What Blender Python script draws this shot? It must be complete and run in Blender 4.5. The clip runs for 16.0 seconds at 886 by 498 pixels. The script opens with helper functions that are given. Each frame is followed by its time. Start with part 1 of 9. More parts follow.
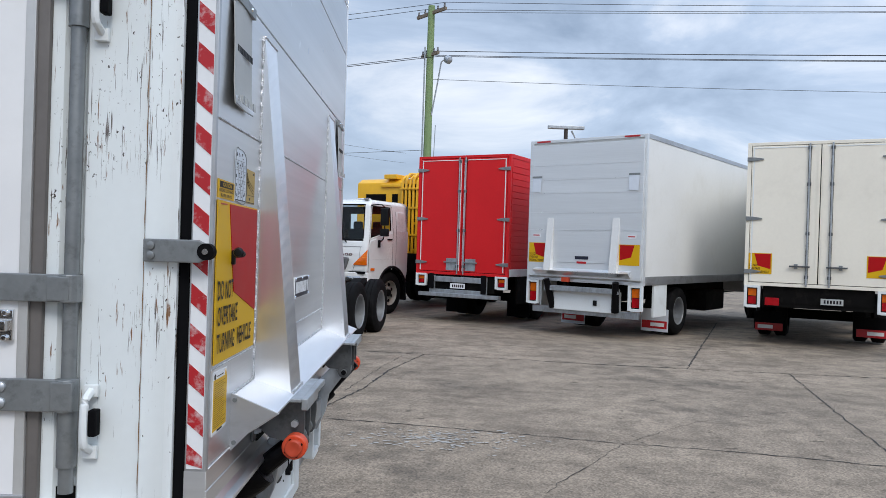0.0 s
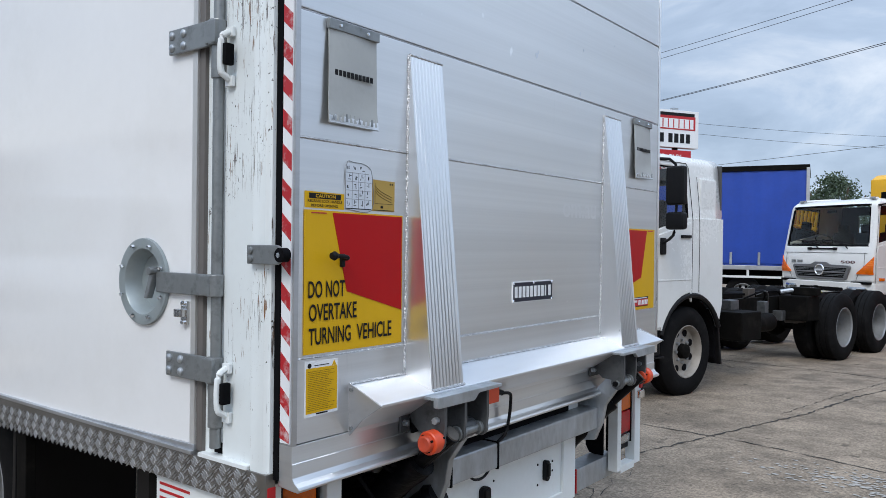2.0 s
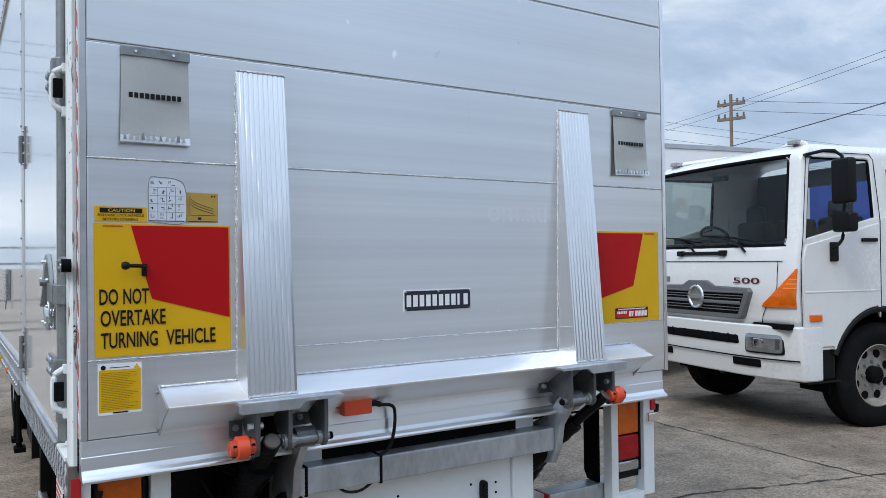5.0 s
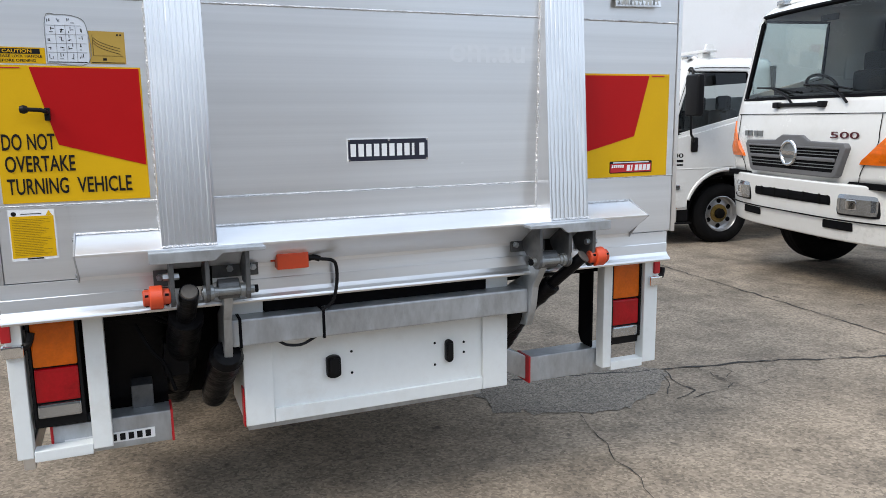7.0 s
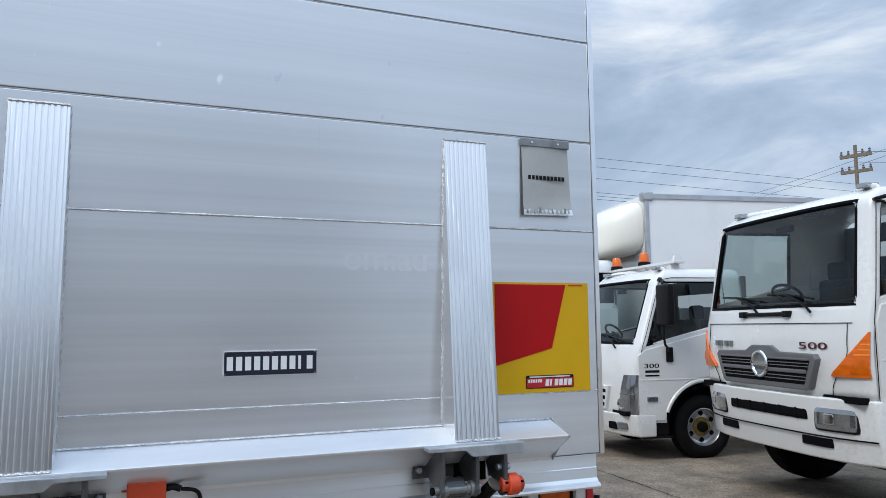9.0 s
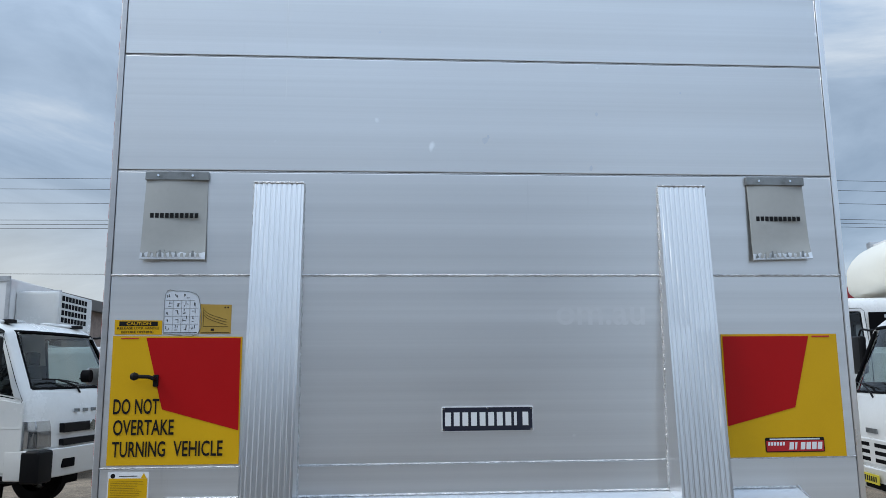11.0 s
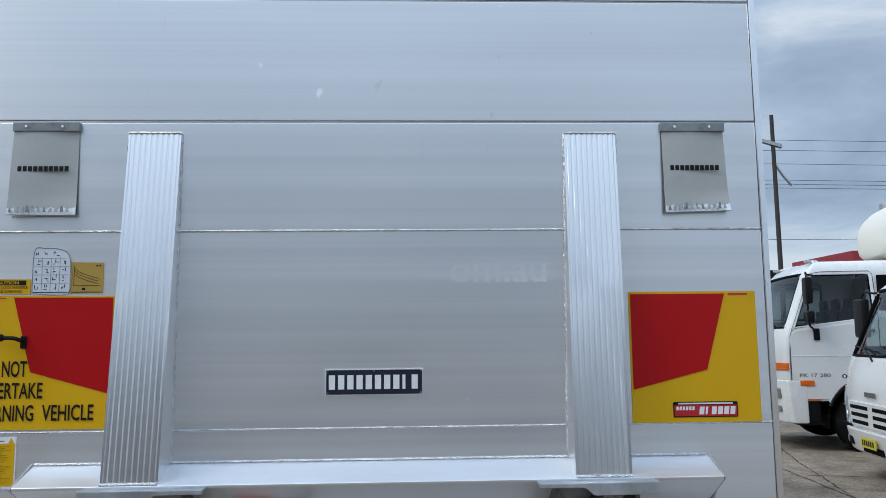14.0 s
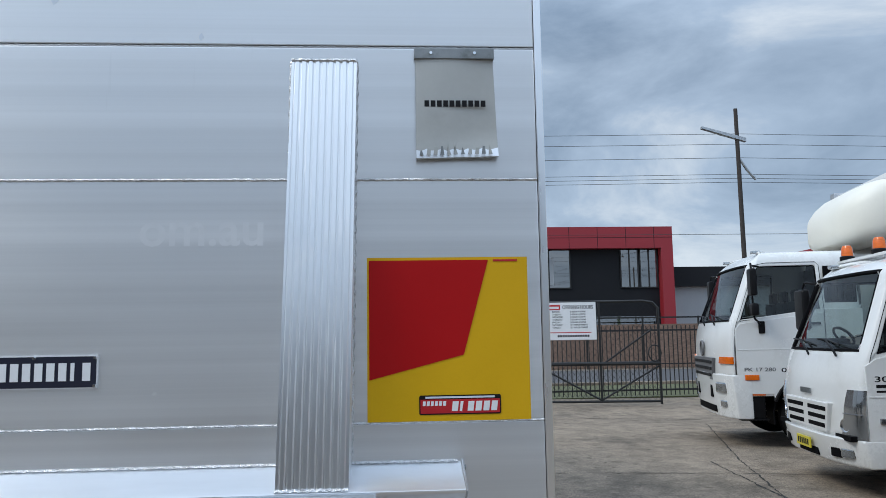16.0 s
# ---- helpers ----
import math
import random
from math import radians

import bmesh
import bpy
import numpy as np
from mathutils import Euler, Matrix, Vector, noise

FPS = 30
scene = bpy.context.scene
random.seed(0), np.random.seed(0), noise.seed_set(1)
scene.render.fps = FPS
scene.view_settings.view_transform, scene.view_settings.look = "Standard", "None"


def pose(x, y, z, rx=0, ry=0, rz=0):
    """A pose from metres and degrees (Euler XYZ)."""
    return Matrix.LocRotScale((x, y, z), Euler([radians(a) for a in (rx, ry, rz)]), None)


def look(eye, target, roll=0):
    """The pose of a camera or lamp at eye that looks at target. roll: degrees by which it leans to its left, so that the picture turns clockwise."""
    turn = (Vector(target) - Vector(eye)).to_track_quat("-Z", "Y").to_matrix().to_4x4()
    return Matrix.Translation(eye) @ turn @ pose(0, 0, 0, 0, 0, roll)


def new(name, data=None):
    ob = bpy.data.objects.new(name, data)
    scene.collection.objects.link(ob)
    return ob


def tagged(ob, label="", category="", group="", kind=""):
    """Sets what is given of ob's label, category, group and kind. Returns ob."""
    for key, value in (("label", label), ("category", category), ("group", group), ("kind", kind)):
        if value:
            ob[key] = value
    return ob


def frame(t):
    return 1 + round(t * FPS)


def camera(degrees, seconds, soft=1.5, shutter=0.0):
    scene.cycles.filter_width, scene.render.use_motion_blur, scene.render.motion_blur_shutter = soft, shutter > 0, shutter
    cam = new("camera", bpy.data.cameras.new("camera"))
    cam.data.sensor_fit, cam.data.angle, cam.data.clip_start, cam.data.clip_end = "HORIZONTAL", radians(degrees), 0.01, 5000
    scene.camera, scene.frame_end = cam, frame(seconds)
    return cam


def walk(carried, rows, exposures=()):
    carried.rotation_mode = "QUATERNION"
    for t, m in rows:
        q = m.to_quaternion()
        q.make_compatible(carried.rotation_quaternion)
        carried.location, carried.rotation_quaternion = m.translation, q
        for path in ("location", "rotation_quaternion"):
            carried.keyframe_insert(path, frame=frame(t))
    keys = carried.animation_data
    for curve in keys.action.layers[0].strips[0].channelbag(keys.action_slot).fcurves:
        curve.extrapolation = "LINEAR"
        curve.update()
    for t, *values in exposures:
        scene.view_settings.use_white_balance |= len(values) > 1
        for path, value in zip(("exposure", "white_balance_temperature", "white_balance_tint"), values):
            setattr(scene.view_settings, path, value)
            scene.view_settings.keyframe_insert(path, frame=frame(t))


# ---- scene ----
cam = camera(60.4, 16.0, soft=0.5)
PATH = [
    (0, (0.514, -1.758, 1.579), (0.537, 0.242, 1.571), 1.8),
    (0.5, (0.741, -1.666, 1.609), (0.379, 0.301, 1.596), 1.4),
    (1, (0.999, -1.592, 1.595), (0.268, 0.27, 1.581), 1.0),
    (1.5, (1.311, -1.509, 1.598), (0.251, 0.186, 1.586), 0.7),
    (2, (1.55, -1.335, 1.583), (0.315, 0.239, 1.57), 0.7),
    (2.5, (1.734, -1.153, 1.586), (0.411, 0.346, 1.578), 0.5),
    (3, (1.999, -1.015, 1.584), (0.473, 0.278, 1.577), 0.2),
    (3.5, (2.198, -0.873, 1.599), (0.558, 0.271, 1.59), 0.2),
    (4, (2.296, -0.681, 1.579), (0.646, 0.448, 1.568), 0.3),
    (4.2, (2.313, -0.615, 1.575), (0.663, 0.516, 1.567), 0.1),
    (6.3, (2.546, 0.245, 1.519), (0.717, 1.054, 1.492), -0.5),
    (6.5, (2.535, 0.282, 1.522), (0.698, 1.066, 1.41), -0.5),
    (7, (2.502, 0.374, 1.509), (0.68, 1.125, 1.17), -0.7),
    (7.5, (2.537, 0.511, 1.512), (0.718, 1.259, 1.151), -0.6),
    (8, (2.542, 0.617, 1.504), (0.705, 1.377, 1.287), -0.6),
    (8.5, (2.472, 0.713, 1.492), (0.628, 1.486, 1.493), -0.6),
    (9, (2.428, 0.776, 1.512), (0.593, 1.546, 1.715), -0.6),
    (9.5, (2.432, 0.805, 1.52), (0.577, 1.458, 1.884), -0.9),
    (10, (2.454, 0.846, 1.522), (0.543, 1.235, 1.964), -0.9),
    (10.2, (2.459, 0.859, 1.52), (0.532, 1.138, 1.975), -0.8),
    (12.3, (2.45, 0.965, 1.608), (0.466, 1.029, 1.849), -0.5),
    (12.5, (2.45, 0.982, 1.598), (0.466, 1.043, 1.84), -0.5),
    (13, (2.464, 1.064, 1.558), (0.479, 1.128, 1.8), -0.5),
    (13.5, (2.443, 1.173, 1.53), (0.458, 1.243, 1.77), -0.5),
    (14, (2.318, 1.326, 1.529), (0.334, 1.404, 1.765), -0.6),
    (14.5, (2.195, 1.479, 1.517), (0.211, 1.571, 1.749), -0.8),
    (15, (2.099, 1.686, 1.501), (0.115, 1.792, 1.733), -0.9),
    (15.5, (2.011, 1.882, 1.502), (0.028, 2.001, 1.733), -0.9),
    (16, (1.864, 2.053, 1.472), (-0.119, 2.18, 1.703), -0.9),
]
EXPOSURES = [(0.0, -0.02, 6500, 10), (4.0, 0.06, 6400, 8), (6.3, 0.02, 6350, 9), (6.6, 0.06, 6400, 9), (7.0, 0.42, 7050, 10), (7.5, 0.60, 7450, 11), (8.0, 0.46, 7050, 10), (8.5, 0.12, 6500, 9), (9.0, 0.02, 6500, 8), (10.0, -0.15, 6400, 6), (16.0, -0.14, 6400, 6)]
walk(cam, [(t, look(eye, target, roll)) for t, eye, target, roll in PATH], EXPOSURES)

# ---- light ----
world = bpy.data.worlds.new("overcast_sky")
scene.world = world
world.use_nodes = True
wn, wl = world.node_tree.nodes, world.node_tree.links
wn.clear()
SUN_EL, SUN_AZ = 46.0, -70.0          # elevation, azimuth from +x towards +y
w_out = wn.new("ShaderNodeOutputWorld")
w_bg = wn.new("ShaderNodeBackground")
w_sky = wn.new("ShaderNodeTexSky")
w_sky.sky_type, w_sky.sun_disc = "NISHITA", False
w_sky.sun_elevation, w_sky.sun_rotation = radians(SUN_EL), radians(90 - SUN_AZ)
w_dim = wn.new("ShaderNodeMix"); w_dim.data_type, w_dim.blend_type = "RGBA", "MULTIPLY"
w_dim.inputs[0].default_value = 1.0
w_dim.inputs[7].default_value = (0.10, 0.10, 0.10, 1)
wl.new(w_sky.outputs[0], w_dim.inputs[6])
w_tc = wn.new("ShaderNodeTexCoord")
w_map = wn.new("ShaderNodeMapping")
w_map.inputs["Scale"].default_value = (1.0, 1.0, 2.6)
w_n1 = wn.new("ShaderNodeTexNoise")
w_n1.inputs["Scale"].default_value, w_n1.inputs["Detail"].default_value, w_n1.inputs["Roughness"].default_value = 3.0, 8.0, 0.58
w_n1.inputs["Distortion"].default_value = 0.5
w_ramp = wn.new("ShaderNodeValToRGB")
cr = w_ramp.color_ramp
cr.elements[0].position, cr.elements[0].color = 0.28, (0.25, 0.33, 0.46, 1)
cr.elements[1].position, cr.elements[1].color = 0.72, (0.86, 0.90, 0.97, 1)
mid = cr.elements.new(0.50); mid.color = (0.44, 0.54, 0.70, 1)
w_mix = wn.new("ShaderNodeMix"); w_mix.data_type = "RGBA"
w_mix.inputs[0].default_value = 0.88
wl.new(w_tc.outputs["Generated"], w_map.inputs[0]); wl.new(w_map.outputs[0], w_n1.inputs["Vector"])
wl.new(w_n1.outputs[0], w_ramp.inputs[0])
wl.new(w_dim.outputs[2], w_mix.inputs[6]); wl.new(w_ramp.outputs[0], w_mix.inputs[7])
w_sep = wn.new("ShaderNodeSeparateXYZ"); wl.new(w_tc.outputs["Generated"], w_sep.inputs[0])
w_el = wn.new("ShaderNodeMapRange"); wl.new(w_sep.outputs[2], w_el.inputs[0])
w_el.inputs[1].default_value, w_el.inputs[2].default_value = 0.0, 1.0
w_prof = wn.new("ShaderNodeValToRGB")                                        # pale at the horizon, greyer above it, brightest overhead
for e_, (p_, v_) in zip([w_prof.color_ramp.elements[0], w_prof.color_ramp.elements[1]] + [w_prof.color_ramp.elements.new(q_) for q_ in (0.10, 0.34, 0.60)], ((0.0, 0.51), (1.0, 0.95), (0.10, 0.465), (0.34, 0.46), (0.60, 0.70))):
    e_.position, e_.color = p_, (v_, v_, v_, 1)
wl.new(w_el.outputs[0], w_prof.inputs[0])
w_dot = wn.new("ShaderNodeVectorMath"); w_dot.operation = "DOT_PRODUCT"      # the cloud thins towards one side
w_dot.inputs[1].default_value = (0.82, -0.22, 0.50)
wl.new(w_tc.outputs["Generated"], w_dot.inputs[0])
w_glow = wn.new("ShaderNodeMapRange"); wl.new(w_dot.outputs["Value"], w_glow.inputs[0])
w_glow.inputs[1].default_value, w_glow.inputs[2].default_value, w_glow.inputs[3].default_value, w_glow.inputs[4].default_value = -0.6, 1.0, 2.35, 3.3
w_mulg = wn.new("ShaderNodeMath"); w_mulg.operation = "MULTIPLY"
wl.new(w_prof.outputs[0], w_mulg.inputs[0]); wl.new(w_glow.outputs[0], w_mulg.inputs[1])
w_lum = wn.new("ShaderNodeVectorMath"); w_lum.operation = "SCALE"
wl.new(w_mix.outputs[2], w_lum.inputs[0]); wl.new(w_mulg.outputs[0], w_lum.inputs["Scale"])
w_hz = wn.new("ShaderNodeMapRange"); wl.new(w_sep.outputs[2], w_hz.inputs[0])      # warm break in the cloud low in the west
w_hz.inputs[1].default_value, w_hz.inputs[2].default_value, w_hz.inputs[3].default_value, w_hz.inputs[4].default_value = 0.06, 0.24, 1.0, 0.0
w_hy = wn.new("ShaderNodeMapRange"); wl.new(w_sep.outputs[1], w_hy.inputs[0])
w_hy.inputs[1].default_value, w_hy.inputs[2].default_value, w_hy.inputs[3].default_value, w_hy.inputs[4].default_value = -0.12, -0.42, 0.0, 0.55
w_hm = wn.new("ShaderNodeMath"); w_hm.operation = "MULTIPLY"
wl.new(w_hz.outputs[0], w_hm.inputs[0]); wl.new(w_hy.outputs[0], w_hm.inputs[1])
w_warm = wn.new("ShaderNodeMix"); w_warm.data_type = "RGBA"
w_warm.inputs[7].default_value = (0.98, 0.92, 0.80, 1)
wl.new(w_hm.outputs[0], w_warm.inputs[0]); wl.new(w_lum.outputs[0], w_warm.inputs[6])
wl.new(w_warm.outputs[2], w_bg.inputs[0])
w_bg.inputs[1].default_value = 1.0
wl.new(w_bg.outputs[0], w_out.inputs[0])
sun = new("sun", bpy.data.lights.new("sun", "SUN"))
sun.data.energy, sun.data.angle, sun.data.color = 1.5, radians(22), (1.0, 0.96, 0.90)
sun.matrix_world = look((math.cos(radians(SUN_AZ)) * math.cos(radians(SUN_EL)) * 40, math.sin(radians(SUN_AZ)) * math.cos(radians(SUN_EL)) * 40, math.sin(radians(SUN_EL)) * 40), (0, 0, 0))

# ---- materials ----
def surf(name, base, rough=0.5, metal=0.0, var=0.12, scale=2.0, fine=60.0, bump=0.0, coat=0.0, stretch=(1, 1, 1), rvar=0.12, dirt=None, dirt_amt=0.0, dirt_scale=1.2, spec=0.5):
    """A surface with variation at two scales, optional stains and fine relief."""
    m = bpy.data.materials.new(name)
    m.use_nodes = True
    n, l = m.node_tree.nodes, m.node_tree.links
    b = n["Principled BSDF"]
    b.inputs["Metallic"].default_value = metal
    b.inputs["Coat Weight"].default_value = coat
    b.inputs["Coat Roughness"].default_value = 0.08
    b.inputs["Specular IOR Level"].default_value = spec
    tc, mp = n.new("ShaderNodeTexCoord"), n.new("ShaderNodeMapping")
    mp.inputs["Scale"].default_value = stretch
    l.new(tc.outputs["Object"], mp.inputs[0])
    def noise_node(s, det, rgh=0.55):
        t = n.new("ShaderNodeTexNoise")
        t.inputs["Scale"].default_value, t.inputs["Detail"].default_value, t.inputs["Roughness"].default_value = s, det, rgh
        l.new(mp.outputs[0], t.inputs["Vector"])
        return t.outputs[0]
    big, small = noise_node(scale, 4), noise_node(fine, 3)
    add = n.new("ShaderNodeMath"); add.operation = "MULTIPLY_ADD"
    l.new(small, add.inputs[0]); add.inputs[1].default_value = 0.45
    l.new(big, add.inputs[2])
    rng = n.new("ShaderNodeMapRange")
    l.new(add.outputs[0], rng.inputs[0])
    rng.inputs[1].default_value, rng.inputs[2].default_value = 0.40, 1.05
    rng.inputs[3].default_value, rng.inputs[4].default_value = 1 - var, 1 + var * 0.6
    mul = n.new("ShaderNodeVectorMath"); mul.operation = "SCALE"
    mul.inputs[0].default_value = base[:3]
    l.new(rng.outputs[0], mul.inputs["Scale"])
    col = mul.outputs[0]
    if dirt:
        d1 = noise_node(dirt_scale, 7, 0.68)
        dr = n.new("ShaderNodeMapRange")
        l.new(d1, dr.inputs[0])
        dr.inputs[1].default_value, dr.inputs[2].default_value = 0.52, 0.74
        dr.inputs[3].default_value, dr.inputs[4].default_value = 0.0, dirt_amt
        mx = n.new("ShaderNodeMix"); mx.data_type = "RGBA"
        l.new(dr.outputs[0], mx.inputs[0]); l.new(col, mx.inputs[6]); mx.inputs[7].default_value = (*dirt[:3], 1)
        col = mx.outputs[2]
    l.new(col, b.inputs["Base Color"])
    rr = n.new("ShaderNodeMapRange")
    l.new(add.outputs[0], rr.inputs[0])
    rr.inputs[1].default_value, rr.inputs[2].default_value = 0.40, 1.05
    rr.inputs[3].default_value, rr.inputs[4].default_value = max(0.02, rough - rvar * 0.5), min(1.0, rough + rvar * 0.5)
    l.new(rr.outputs[0], b.inputs["Roughness"])
    if bump:
        bp = n.new("ShaderNodeBump")
        bp.inputs["Strength"].default_value, bp.inputs["Distance"].default_value = bump, 0.01
        l.new(small, bp.inputs["Height"]); l.new(bp.outputs[0], b.inputs["Normal"])
    return m


def glass_mat(name, tint, alpha):
    m = bpy.data.materials.new(name)
    m.use_nodes = True
    n, l = m.node_tree.nodes, m.node_tree.links
    n.clear()
    out, mix = n.new("ShaderNodeOutputMaterial"), n.new("ShaderNodeMixShader")
    tr, gl, fr = n.new("ShaderNodeBsdfTransparent"), n.new("ShaderNodeBsdfGlossy"), n.new("ShaderNodeFresnel")
    tr.inputs[0].default_value = (*tint, 1)
    gl.inputs["Roughness"].default_value = 0.02
    fr.inputs[0].default_value = 1.5
    mr = n.new("ShaderNodeMapRange")
    l.new(fr.outputs[0], mr.inputs[0])
    mr.inputs[3].default_value, mr.inputs[4].default_value = alpha, 1.0
    l.new(mr.outputs[0], mix.inputs[0]); l.new(tr.outputs[0], mix.inputs[1]); l.new(gl.outputs[0], mix.inputs[2])
    l.new(mix.outputs[0], out.inputs[0])
    return m


